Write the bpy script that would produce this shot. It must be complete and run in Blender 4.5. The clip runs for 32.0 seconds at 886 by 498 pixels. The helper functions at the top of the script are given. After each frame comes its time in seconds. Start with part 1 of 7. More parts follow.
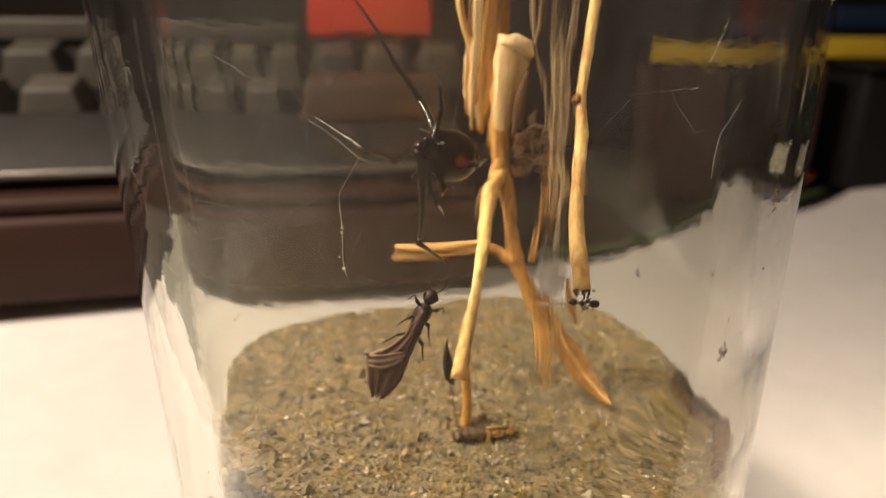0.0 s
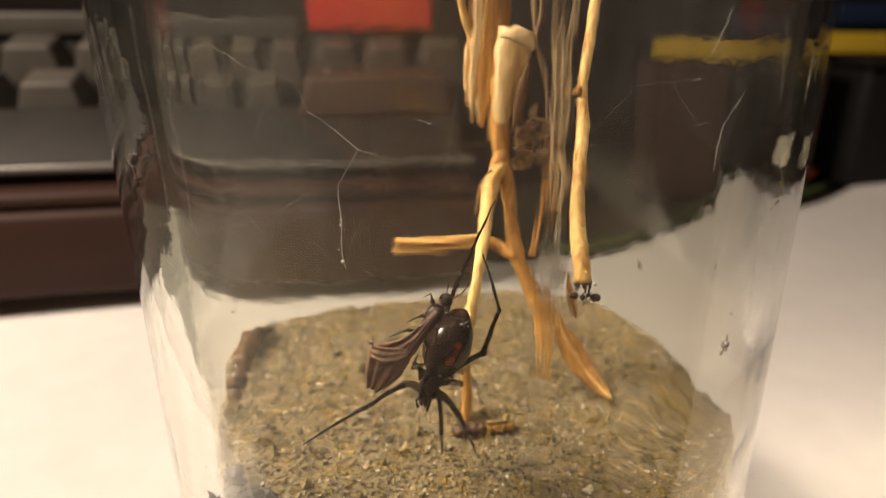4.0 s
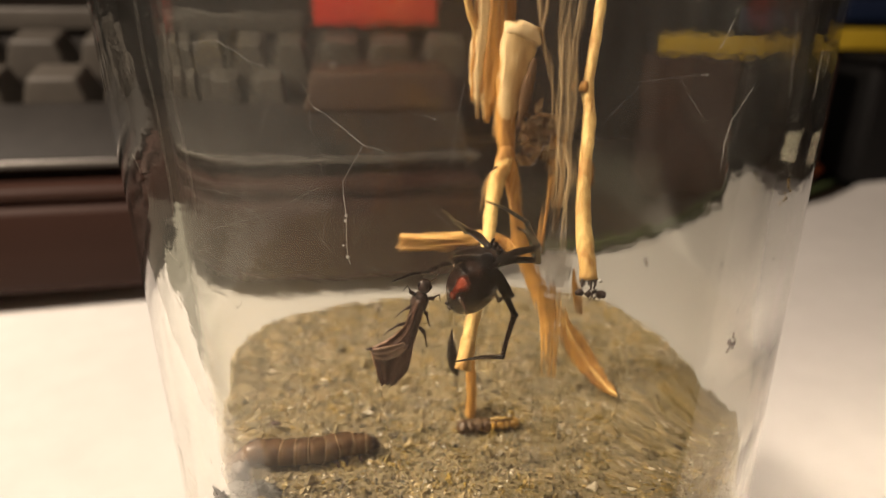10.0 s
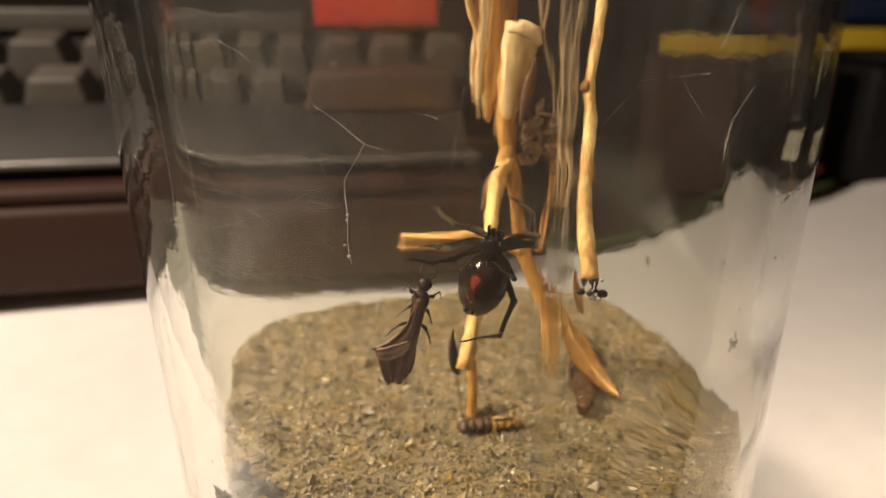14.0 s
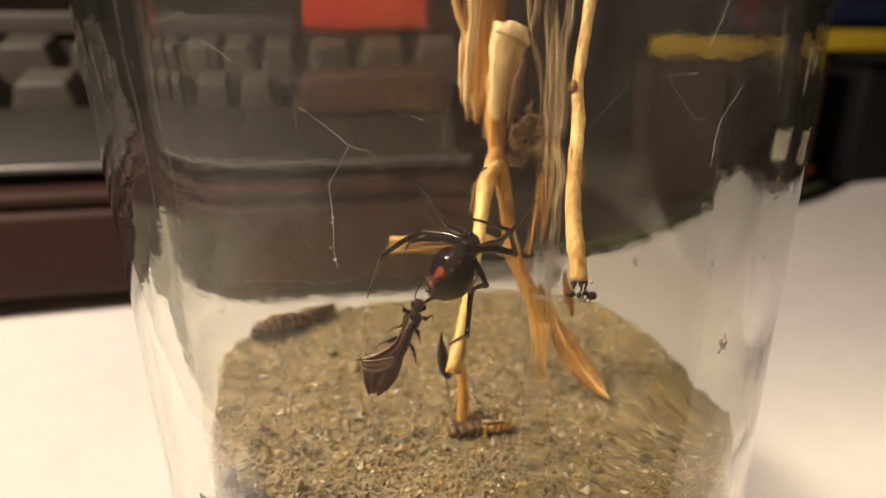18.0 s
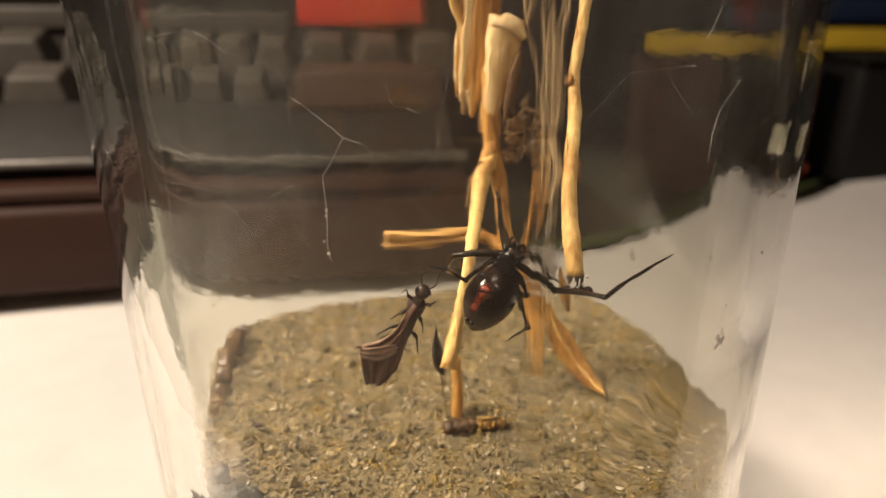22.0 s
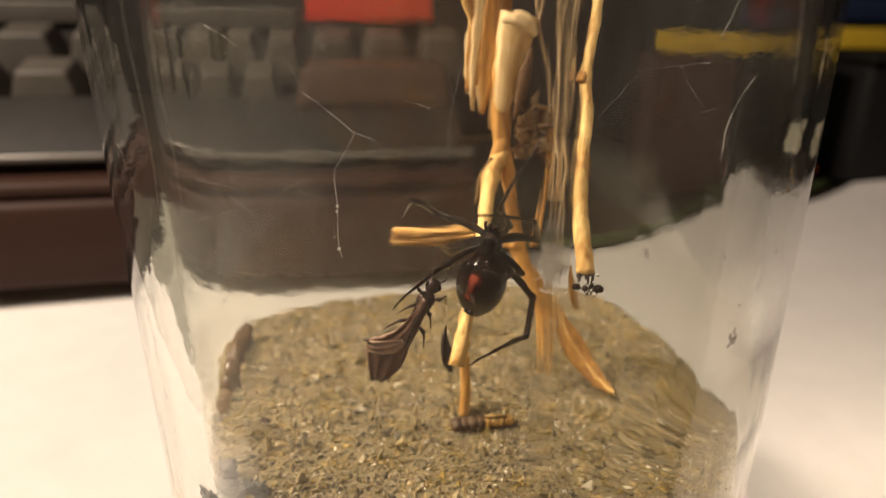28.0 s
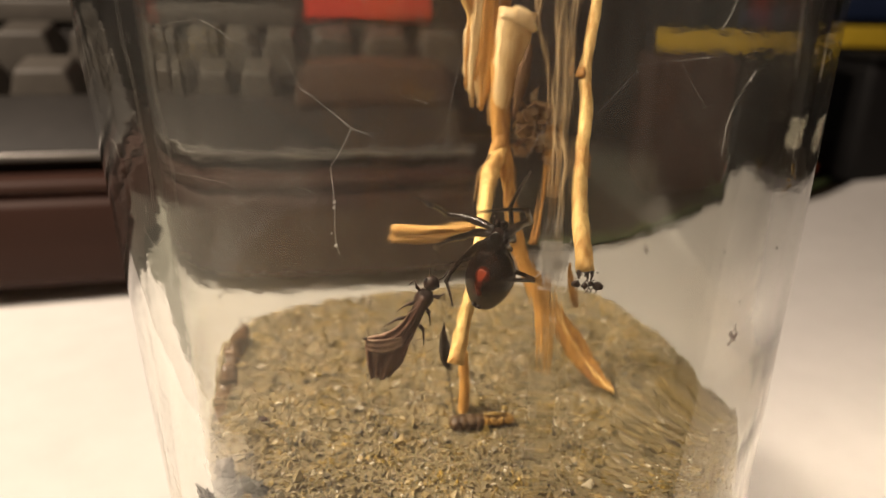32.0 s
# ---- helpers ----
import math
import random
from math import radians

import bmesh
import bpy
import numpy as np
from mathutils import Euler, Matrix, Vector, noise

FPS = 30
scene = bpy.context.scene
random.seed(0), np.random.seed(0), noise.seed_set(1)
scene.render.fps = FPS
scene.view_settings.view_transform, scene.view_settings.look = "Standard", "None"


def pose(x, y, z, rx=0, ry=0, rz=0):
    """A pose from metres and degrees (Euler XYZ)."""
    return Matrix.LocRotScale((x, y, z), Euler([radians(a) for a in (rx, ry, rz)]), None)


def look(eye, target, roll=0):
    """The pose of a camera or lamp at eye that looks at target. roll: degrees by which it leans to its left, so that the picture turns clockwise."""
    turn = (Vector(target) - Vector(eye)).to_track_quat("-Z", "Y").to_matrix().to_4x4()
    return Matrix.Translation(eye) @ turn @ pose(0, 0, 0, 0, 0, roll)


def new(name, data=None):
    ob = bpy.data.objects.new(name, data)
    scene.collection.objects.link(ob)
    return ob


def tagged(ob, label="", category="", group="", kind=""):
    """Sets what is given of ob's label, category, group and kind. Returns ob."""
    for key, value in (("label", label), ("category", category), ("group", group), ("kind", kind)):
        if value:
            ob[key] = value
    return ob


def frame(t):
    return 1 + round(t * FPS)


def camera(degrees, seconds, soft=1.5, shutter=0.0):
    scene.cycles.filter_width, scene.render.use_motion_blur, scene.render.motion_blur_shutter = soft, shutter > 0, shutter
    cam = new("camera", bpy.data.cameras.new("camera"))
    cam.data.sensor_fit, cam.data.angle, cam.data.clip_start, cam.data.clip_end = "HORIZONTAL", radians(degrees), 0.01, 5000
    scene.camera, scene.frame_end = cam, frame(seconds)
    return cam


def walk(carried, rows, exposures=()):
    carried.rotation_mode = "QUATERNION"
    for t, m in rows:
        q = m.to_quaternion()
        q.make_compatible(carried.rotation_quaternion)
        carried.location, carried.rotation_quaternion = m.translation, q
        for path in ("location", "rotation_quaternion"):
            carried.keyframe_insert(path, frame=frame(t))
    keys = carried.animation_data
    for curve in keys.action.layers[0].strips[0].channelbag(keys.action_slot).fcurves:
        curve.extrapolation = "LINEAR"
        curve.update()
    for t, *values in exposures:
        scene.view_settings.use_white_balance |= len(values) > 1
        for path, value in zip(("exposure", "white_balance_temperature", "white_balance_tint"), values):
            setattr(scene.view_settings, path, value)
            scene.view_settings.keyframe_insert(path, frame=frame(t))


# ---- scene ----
MM = 0.001
cam = camera(68, 32.0, soft=1.1)
cam.data.dof.use_dof = True
cam.data.dof.focus_distance = 0.094
cam.data.dof.aperture_fstop = 14.0

# the hand-held path: seconds, place in metres, turn in degrees
PATH = [
    (0, -0.00156, -0.11850, 0.09416, 69.857, -0.340, 0.989),
    (0.5, -0.00125, -0.11833, 0.09404, 69.890, -0.235, 0.834),
    (1, -0.00104, -0.11828, 0.09387, 69.937, -0.106, 0.742),
    (1.5, -0.00118, -0.11816, 0.09379, 69.940, -0.205, 0.856),
    (2, -0.00159, -0.11828, 0.09368, 69.824, -0.420, 1.011),
    (2.5, -0.00173, -0.11832, 0.09365, 69.709, -0.514, 1.138),
    (3, -0.00156, -0.11830, 0.09366, 69.598, -0.435, 1.080),
    (3.5, -0.00157, -0.11814, 0.09354, 69.571, -0.400, 1.023),
    (5.5, -0.00113, -0.11770, 0.09323, 69.544, -0.258, 1.110),
    (6, -0.00153, -0.11781, 0.09330, 69.396, -0.362, 1.231),
    (6.5, -0.00156, -0.11786, 0.09319, 69.391, -0.421, 1.355),
    (7, -0.00156, -0.11786, 0.09322, 69.378, -0.397, 1.234),
    (7.5, -0.00143, -0.11786, 0.09323, 69.381, -0.344, 1.201),
    (8, -0.00132, -0.11786, 0.09329, 69.366, -0.267, 1.148),
    (8.5, -0.00134, -0.11768, 0.09329, 69.365, -0.224, 1.084),
    (9, -0.00119, -0.11770, 0.09324, 69.386, -0.283, 1.132),
    (9.5, -0.00145, -0.11782, 0.09320, 69.387, -0.320, 1.303),
    (10, -0.00162, -0.11766, 0.09329, 69.226, -0.422, 1.446),
    (10.5, -0.00163, -0.11778, 0.09335, 69.224, -0.414, 1.432),
    (11, -0.00165, -0.11788, 0.09318, 69.303, -0.372, 1.198),
    (11.5, -0.00146, -0.11772, 0.09327, 69.281, -0.346, 1.250),
    (12, -0.00155, -0.11767, 0.09322, 69.296, -0.318, 1.232),
    (12.5, -0.00137, -0.11768, 0.09316, 69.320, -0.254, 1.230),
    (13, -0.00143, -0.11774, 0.09320, 69.343, -0.231, 1.165),
    (13.5, -0.00133, -0.11779, 0.09301, 69.388, -0.287, 1.341),
    (14, -0.00170, -0.11769, 0.09312, 69.274, -0.343, 1.484),
    (14.5, -0.00173, -0.11808, 0.09320, 69.421, -0.379, 1.553),
    (16.5, -0.00104, -0.11751, 0.09296, 69.512, -0.164, 1.155),
    (17, -0.00085, -0.11762, 0.09311, 69.590, 0.058, 1.002),
    (17.5, -0.00067, -0.11737, 0.09290, 69.668, -0.011, 0.921),
    (18, -0.00077, -0.11677, 0.09271, 69.541, -0.188, 0.895),
    (18.5, -0.00112, -0.11677, 0.09244, 69.477, -0.335, 0.981),
    (19, -0.00152, -0.11654, 0.09225, 69.195, -0.645, 1.008),
    (19.5, -0.00164, -0.11627, 0.09217, 69.078, -0.680, 0.947),
    (20, -0.00156, -0.11606, 0.09214, 69.049, -0.700, 0.837),
    (20.5, -0.00128, -0.11601, 0.09209, 69.041, -0.658, 0.746),
    (21, -0.00120, -0.11589, 0.09208, 69.073, -0.542, 0.610),
    (21.5, -0.00099, -0.11570, 0.09215, 69.104, -0.477, 0.610),
    (22, -0.00080, -0.11610, 0.09192, 69.357, -0.466, 0.518),
    (22.5, -0.00090, -0.11601, 0.09193, 69.436, -0.441, 0.558),
    (23, -0.00109, -0.11605, 0.09181, 69.460, -0.553, 0.703),
    (23.5, -0.00129, -0.11602, 0.09190, 69.327, -0.617, 0.809),
    (24, -0.00140, -0.11604, 0.09194, 69.294, -0.638, 0.791),
    (24.5, -0.00131, -0.11608, 0.09170, 69.471, -0.583, 0.767),
    (25, -0.00127, -0.11595, 0.09186, 69.341, -0.561, 0.665),
    (25.5, -0.00111, -0.11593, 0.09178, 69.385, -0.465, 0.652),
    (27.5, -0.00099, -0.11591, 0.09142, 69.418, -0.605, 0.952),
    (28, -0.00167, -0.11582, 0.09164, 69.154, -0.780, 1.014),
    (28.5, -0.00155, -0.11577, 0.09144, 69.164, -0.768, 0.835),
    (29, -0.00135, -0.11582, 0.09137, 69.206, -0.718, 0.776),
    (29.5, -0.00105, -0.11593, 0.09118, 69.369, -0.609, 0.696),
    (30, -0.00068, -0.11579, 0.09108, 69.340, -0.576, 0.631),
    (30.5, -0.00049, -0.11552, 0.09105, 69.207, -0.564, 0.638),
    (31, -0.00066, -0.11541, 0.09103, 69.144, -0.608, 0.704),
    (31.5, -0.00077, -0.11526, 0.09101, 69.212, -0.624, 0.877),
    (32, -0.00133, -0.11526, 0.09103, 69.114, -0.749, 1.065),
]
walk(cam, [(t, pose(x, y, z, rx, ry, rz)) for t, x, y, z, rx, ry, rz in PATH])

# ---- light ----
world = bpy.data.worlds.new("world")
scene.world = world
world.use_nodes = True
world.node_tree.nodes["Background"].inputs[0].default_value = (0.9, 0.75, 0.6, 1)
world.node_tree.nodes["Background"].inputs[1].default_value = 0.02


def area_light(name, eye, target, size, watts, color):
    lamp = bpy.data.lights.new(name, "AREA")
    lamp.shape, lamp.size, lamp.energy, lamp.color = "DISK", size, watts, color
    ob = new(name, lamp)
    ob.matrix_world = look(eye, target)
    return ob


# an unseen desk lamp close by on one side, and an added overhead fill
area_light("desk_lamp_light", (-0.375, -0.035, 0.425), (-0.20, 0.04, 0.0), 0.11, 3.90, (1.0, 0.815, 0.645))
area_light("overhead_fill", (-0.05, -0.45, 1.60), (0.0, 0.1, 0.0), 0.6, 4.6, (1.0, 0.83, 0.72))
scene.view_settings.exposure = 0.0


# ---- materials ----
def material(name, a, b=None, rough=0.6, metal=0.0, scale=400.0, bump=0.0, bump_scale=None, stretch=(1, 1, 1), detail=6.0,
             spread=(0.3, 0.7), spec=0.5, coat=0.0, random_tint=0.0, transmission=0.0, alpha=1.0):
    """A surface that mixes two colours by noise at two scales, with fine relief."""
    m = bpy.data.materials.new(name)
    m.use_nodes = True
    nt = m.node_tree
    n, link = nt.nodes, nt.links.new
    p = n["Principled BSDF"]
    p.inputs["Roughness"].default_value, p.inputs["Metallic"].default_value = rough, metal
    p.inputs["Specular IOR Level"].default_value = spec
    p.inputs["Coat Weight"].default_value = coat
    p.inputs["Transmission Weight"].default_value = transmission
    p.inputs["Alpha"].default_value = alpha
    b = b or tuple(v * 0.8 for v in a)
    where = n.new("ShaderNodeTexCoord")
    mapping = n.new("ShaderNodeMapping")
    mapping.inputs["Scale"].default_value = stretch
    link(where.outputs["Object"], mapping.inputs["Vector"])
    fine, broad = n.new("ShaderNodeTexNoise"), n.new("ShaderNodeTexNoise")
    fine.inputs["Scale"].default_value, fine.inputs["Detail"].default_value = scale, detail
    broad.inputs["Scale"].default_value, broad.inputs["Detail"].default_value = scale * 0.17, 3.0
    for tex in (fine, broad):
        link(mapping.outputs[0], tex.inputs["Vector"])
    mean = n.new("ShaderNodeMath")
    mean.operation = "ADD"
    half = n.new("ShaderNodeMath")
    half.operation = "MULTIPLY"
    half.inputs[1].default_value = 0.5
    link(fine.outputs["Fac"], mean.inputs[0])
    link(broad.outputs["Fac"], mean.inputs[1])
    link(mean.outputs[0], half.inputs[0])
    ramp = n.new("ShaderNodeValToRGB")
    ramp.color_ramp.elements[0].position, ramp.color_ramp.elements[1].position = spread
    ramp.color_ramp.elements[0].color, ramp.color_ramp.elements[1].color = (*a, 1), (*b, 1)
    link(half.outputs[0], ramp.inputs[0])
    color = ramp.outputs[0]
    if random_tint:
        info = n.new("ShaderNodeObjectInfo")
        hsv = n.new("ShaderNodeHueSaturation")
        span = n.new("ShaderNodeMapRange")
        span.inputs["To Min"].default_value, span.inputs["To Max"].default_value = 1 - random_tint, 1 + random_tint
        link(info.outputs["Random"], span.inputs["Value"])
        link(span.outputs[0], hsv.inputs["Value"])
        link(color, hsv.inputs["Color"])
        color = hsv.outputs[0]
    link(color, p.inputs["Base Color"])
    if bump:
        relief = n.new("ShaderNodeTexNoise")
        relief.inputs["Scale"].default_value, relief.inputs["Detail"].default_value = bump_scale or scale * 2, 4.0
        link(mapping.outputs[0], relief.inputs["Vector"])
        node = n.new("ShaderNodeBump")
        node.inputs["Strength"].default_value, node.inputs["Distance"].default_value = bump, 0.0004
        link(relief.outputs["Fac"], node.inputs["Height"])
        link(node.outputs[0], p.inputs["Normal"])
    return m


def glass_material():
    m = bpy.data.materials.new("old_jar_glass")
    m.use_nodes = True
    nt = m.node_tree
    n, link = nt.nodes, nt.links.new
    p = n["Principled BSDF"]
    p.inputs["Base Color"].default_value = (0.975, 0.978, 0.930, 1)
    p.inputs["Roughness"].default_value = 0.0
    p.inputs["IOR"].default_value = 1.5
    where, mapping = n.new("ShaderNodeTexCoord"), n.new("ShaderNodeMapping")
    mapping.inputs["Scale"].default_value = (1, 1, 0.16)
    streak = n.new("ShaderNodeTexNoise")
    streak.inputs["Scale"].default_value, streak.inputs["Detail"].default_value = 95.0, 2.0
    seam_map = n.new("ShaderNodeMapping")
    seam_map.inputs["Scale"].default_value = (1, 1, 0.35)
    seam = n.new("ShaderNodeTexNoise")
    seam.inputs["Scale"].default_value, seam.inputs["Detail"].default_value = 800.0, 3.0
    link(where.outputs["Object"], seam_map.inputs["Vector"])
    link(seam_map.outputs[0], seam.inputs["Vector"])
    mix = n.new("ShaderNodeMath")
    mix.operation, mix.inputs[1].default_value = "MULTIPLY_ADD", 0.055
    bump = n.new("ShaderNodeBump")
    bump.inputs["Strength"].default_value, bump.inputs["Distance"].default_value = 0.32, 0.0004
    link(where.outputs["Object"], mapping.inputs["Vector"])
    link(mapping.outputs[0], streak.inputs["Vector"])
    link(seam.outputs["Fac"], mix.inputs[0])
    link(streak.outputs["Fac"], mix.inputs[2])
    link(bump.outputs[0], p.inputs["Normal"])
    # a thin film of dust and wiped smears dulls the glass a little
    film_map, film = n.new("ShaderNodeMapping"), n.new("ShaderNodeTexNoise")
    film_map.inputs["Scale"].default_value = (1, 1, 0.3)
    film.inputs["Scale"].default_value, film.inputs["Detail"].default_value = 160.0, 7.0
    clear = n.new("ShaderNodeMapRange")
    clear.inputs["From Min"].default_value, clear.inputs["From Max"].default_value = 0.42, 0.78
    clear.inputs["To Min"].default_value, clear.inputs["To Max"].default_value = 0.9990, 0.985
    link(where.outputs["Object"], film_map.inputs["Vector"])
    link(film_map.outputs[0], film.inputs["Vector"])
    link(film.outputs["Fac"], clear.inputs["Value"])
    # a duller patch on the front paints in the haze of a reflection
    axes, start, stop = n.new("ShaderNodeSeparateXYZ"), n.new("ShaderNodeMapRange"), n.new("ShaderNodeMapRange")
    for node, a, b in ((start, -0.042, -0.018), (stop, 0.036, 0.012)):
        node.interpolation_type = "SMOOTHSTEP"
        node.inputs["From Min"].default_value, node.inputs["From Max"].default_value = min(a, b), max(a, b)
        node.inputs["To Min"].default_value, node.inputs["To Max"].default_value = (0.0, 1.0) if a < b else (1.0, 0.0)
        link(axes.outputs["X"], node.inputs["Value"])
    front = n.new("ShaderNodeMath")
    front.operation, front.inputs[1].default_value = "LESS_THAN", 0.0
    both, dulled, dull = n.new("ShaderNodeMath"), n.new("ShaderNodeMath"), n.new("ShaderNodeMath")
    both.operation, dulled.operation, dull.operation = "MULTIPLY", "MULTIPLY", "MULTIPLY_ADD"
    dull.inputs[1].default_value = -0.031
    link(where.outputs["Object"], axes.inputs[0])
    link(axes.outputs["Y"], front.inputs[0])
    link(start.outputs[0], both.inputs[0])
    link(stop.outputs[0], both.inputs[1])
    link(both.outputs[0], dulled.inputs[0])
    link(front.outputs[0], dulled.inputs[1])
    link(dulled.outputs[0], dull.inputs[0])
    link(clear.outputs[0], dull.inputs[2])
    link(dull.outputs[0], p.inputs["Transmission Weight"])
    # the mould seam: a narrow upright band of ripples
    mould_map, mould = n.new("ShaderNodeMapping"), n.new("ShaderNodeTexNoise")
    mould_map.inputs["Scale"].default_value = (1, 1, 0.05)
    mould.inputs["Scale"].default_value, mould.inputs["Detail"].default_value = 800.0, 2.0
    link(where.outputs["Object"], mould_map.inputs["Vector"])
    link(mould_map.outputs[0], mould.inputs["Vector"])
    edges = []
    for a, b in ((0.0068, 0.0080), (0.0102, 0.0089)):
        node = n.new("ShaderNodeMapRange")
        node.interpolation_type = "SMOOTHSTEP"
        node.inputs["From Min"].default_value, node.inputs["From Max"].default_value = min(a, b), max(a, b)
        node.inputs["To Min"].default_value, node.inputs["To Max"].default_value = (0.0, 1.0) if a < b else (1.0, 0.0)
        link(axes.outputs["X"], node.inputs["Value"])
        edges.append(node)
    band, ridge, total = n.new("ShaderNodeMath"), n.new("ShaderNodeMath"), n.new("ShaderNodeMath")
    band.operation, ridge.operation, total.operation = "MULTIPLY", "MULTIPLY", "MULTIPLY_ADD"
    total.inputs[1].default_value = 0.50
    link(edges[0].outputs[0], band.inputs[0])
    link(edges[1].outputs[0], band.inputs[1])
    link(band.outputs[0], ridge.inputs[0])
    link(mould.outputs["Fac"], ridge.inputs[1])
    masked = n.new("ShaderNodeMath")
    masked.operation = "MULTIPLY"
    link(ridge.outputs[0], masked.inputs[0])
    link(front.outputs[0], masked.inputs[1])
    link(masked.outputs[0], total.inputs[0])
    link(mix.outputs[0], total.inputs[2])
    # small dimples all over the blown glass
    dimple_map, dimple, uneven = n.new("ShaderNodeMapping"), n.new("ShaderNodeTexNoise"), n.new("ShaderNodeMath")
    dimple_map.inputs["Scale"].default_value = (0.6, 0.6, 1.3)
    dimple.inputs["Scale"].default_value, dimple.inputs["Detail"].default_value = 330.0, 2.0
    uneven.operation, uneven.inputs[1].default_value = "MULTIPLY_ADD", 0.13
    link(where.outputs["Object"], dimple_map.inputs["Vector"])
    link(dimple_map.outputs[0], dimple.inputs["Vector"])
    link(dimple.outputs["Fac"], uneven.inputs[0])
    link(total.outputs[0], uneven.inputs[2])
    link(uneven.outputs[0], bump.inputs["Height"])
    return m


def grain_material():
    m = bpy.data.materials.new("sand_grains")
    m.use_nodes = True
    nt = m.node_tree
    n, link = nt.nodes, nt.links.new
    p = n["Principled BSDF"]
    p.inputs["Roughness"].default_value = 0.55
    geo = n.new("ShaderNodeNewGeometry")
    ramp = n.new("ShaderNodeValToRGB")
    stops = ((0.0, (0.085, 0.073, 0.050)), (0.10, (0.17, 0.140, 0.080)), (0.34, (0.24, 0.188, 0.094)), (0.58, (0.30, 0.232, 0.108)), (0.80, (0.37, 0.275, 0.115)),
             (0.93, (0.37, 0.31, 0.20)), (1.0, (0.78, 0.72, 0.58)))
    els = ramp.color_ramp.elements
    els[0].position, els[0].color = stops[0][0], (*stops[0][1], 1)
    els[1].position, els[1].color = stops[-1][0], (*stops[-1][1], 1)
    for at, c in stops[1:-1]:
        e = els.new(at)
        e.color = (*c, 1)
    link(geo.outputs["Random Per Island"], ramp.inputs[0])
    # darker, lighter and more ochre patches over the bed
    where, patchy = n.new("ShaderNodeTexCoord"), n.new("ShaderNodeTexNoise")
    patchy.inputs["Scale"].default_value, patchy.inputs["Detail"].default_value = 330.0, 5.0
    span = n.new("ShaderNodeMapRange")
    span.inputs["From Min"].default_value, span.inputs["From Max"].default_value = 0.32, 0.68
    span.inputs["To Min"].default_value, span.inputs["To Max"].default_value = 0.52, 1.22
    hsv = n.new("ShaderNodeHueSaturation")
    link(where.outputs["Object"], patchy.inputs["Vector"])
    link(patchy.outputs["Fac"], span.inputs["Value"])
    link(span.outputs[0], hsv.inputs["Value"])
    ochre = n.new("ShaderNodeTexNoise")
    ochre.inputs["Scale"].default_value, ochre.inputs["Detail"].default_value = 210.0, 3.0
    rich = n.new("ShaderNodeMapRange")
    rich.inputs["From Min"].default_value, rich.inputs["From Max"].default_value = 0.35, 0.65
    rich.inputs["To Min"].default_value, rich.inputs["To Max"].default_value = 0.80, 1.28
    link(where.outputs["Object"], ochre.inputs["Vector"])
    link(ochre.outputs["Fac"], rich.inputs["Value"])
    link(rich.outputs[0], hsv.inputs["Saturation"])
    link(ramp.outputs[0], hsv.inputs["Color"])
    link(hsv.outputs[0], p.inputs["Base Color"])
    return m


def belly_material():
    """Glossy brown-black shell with a blurred dull red stain round the two halves of the hourglass."""
    m = material("glossy_belly_shell", (0.010, 0.0055, 0.004), (0.034, 0.017, 0.011), 0.15, scale=330, bump=0.08, spec=0.6)
    nt = m.node_tree
    n, link = nt.nodes, nt.links.new
    p = n["Principled BSDF"]
    shell = p.inputs["Base Color"].links[0].from_socket
    where, warp = n.new("ShaderNodeTexCoord"), n.new("ShaderNodeTexNoise")
    warp.inputs["Scale"].default_value, warp.inputs["Detail"].default_value = 900.0, 4.0
    link(where.outputs["Object"], warp.inputs["Vector"])
    stains = []
    for y, rx, ry in ((-0.0031, 0.00115, 0.00115), (-0.0043, 0.0006, 0.0012), (-0.0057, 0.00085, 0.00085)):
        put, far, blot = n.new("ShaderNodeMapping"), n.new("ShaderNodeVectorMath"), n.new("ShaderNodeMapRange")
        put.vector_type = "TEXTURE"
        put.inputs["Location"].default_value, put.inputs["Scale"].default_value = (0, y, -0.0028), (rx, ry, 0.0026)
        far.operation = "LENGTH"
        wobble = n.new("ShaderNodeMath")
        wobble.operation, wobble.inputs[1].default_value = "MULTIPLY_ADD", 0.9
        link(where.outputs["Object"], put.inputs["Vector"])
        link(put.outputs[0], far.inputs[0])
        link(warp.outputs["Fac"], wobble.inputs[0])
        link(far.outputs["Value"], wobble.inputs[2])
        blot.interpolation_type = "SMOOTHSTEP"
        blot.inputs["From Min"].default_value, blot.inputs["From Max"].default_value = 0.80, 1.55
        blot.inputs["To Min"].default_value, blot.inputs["To Max"].default_value = 1.0, 0.0
        link(wobble.outputs[0], blot.inputs["Value"])
        stains.append(blot.outputs[0])
    both = stains[0]
    for other in stains[1:]:
        most = n.new("ShaderNodeMath")
        most.operation = "MAXIMUM"
        link(both, most.inputs[0])
        link(other, most.inputs[1])
        both = most.outputs[0]
    mix = n.new("ShaderNodeMix")
    mix.data_type = "RGBA"
    mix.inputs["B"].default_value = (0.17, 0.026, 0.011, 1)
    link(both, mix.inputs["Factor"])
    link(shell, mix.inputs["A"])
    link(mix.outputs["Result"], p.inputs["Base Color"])
    return m


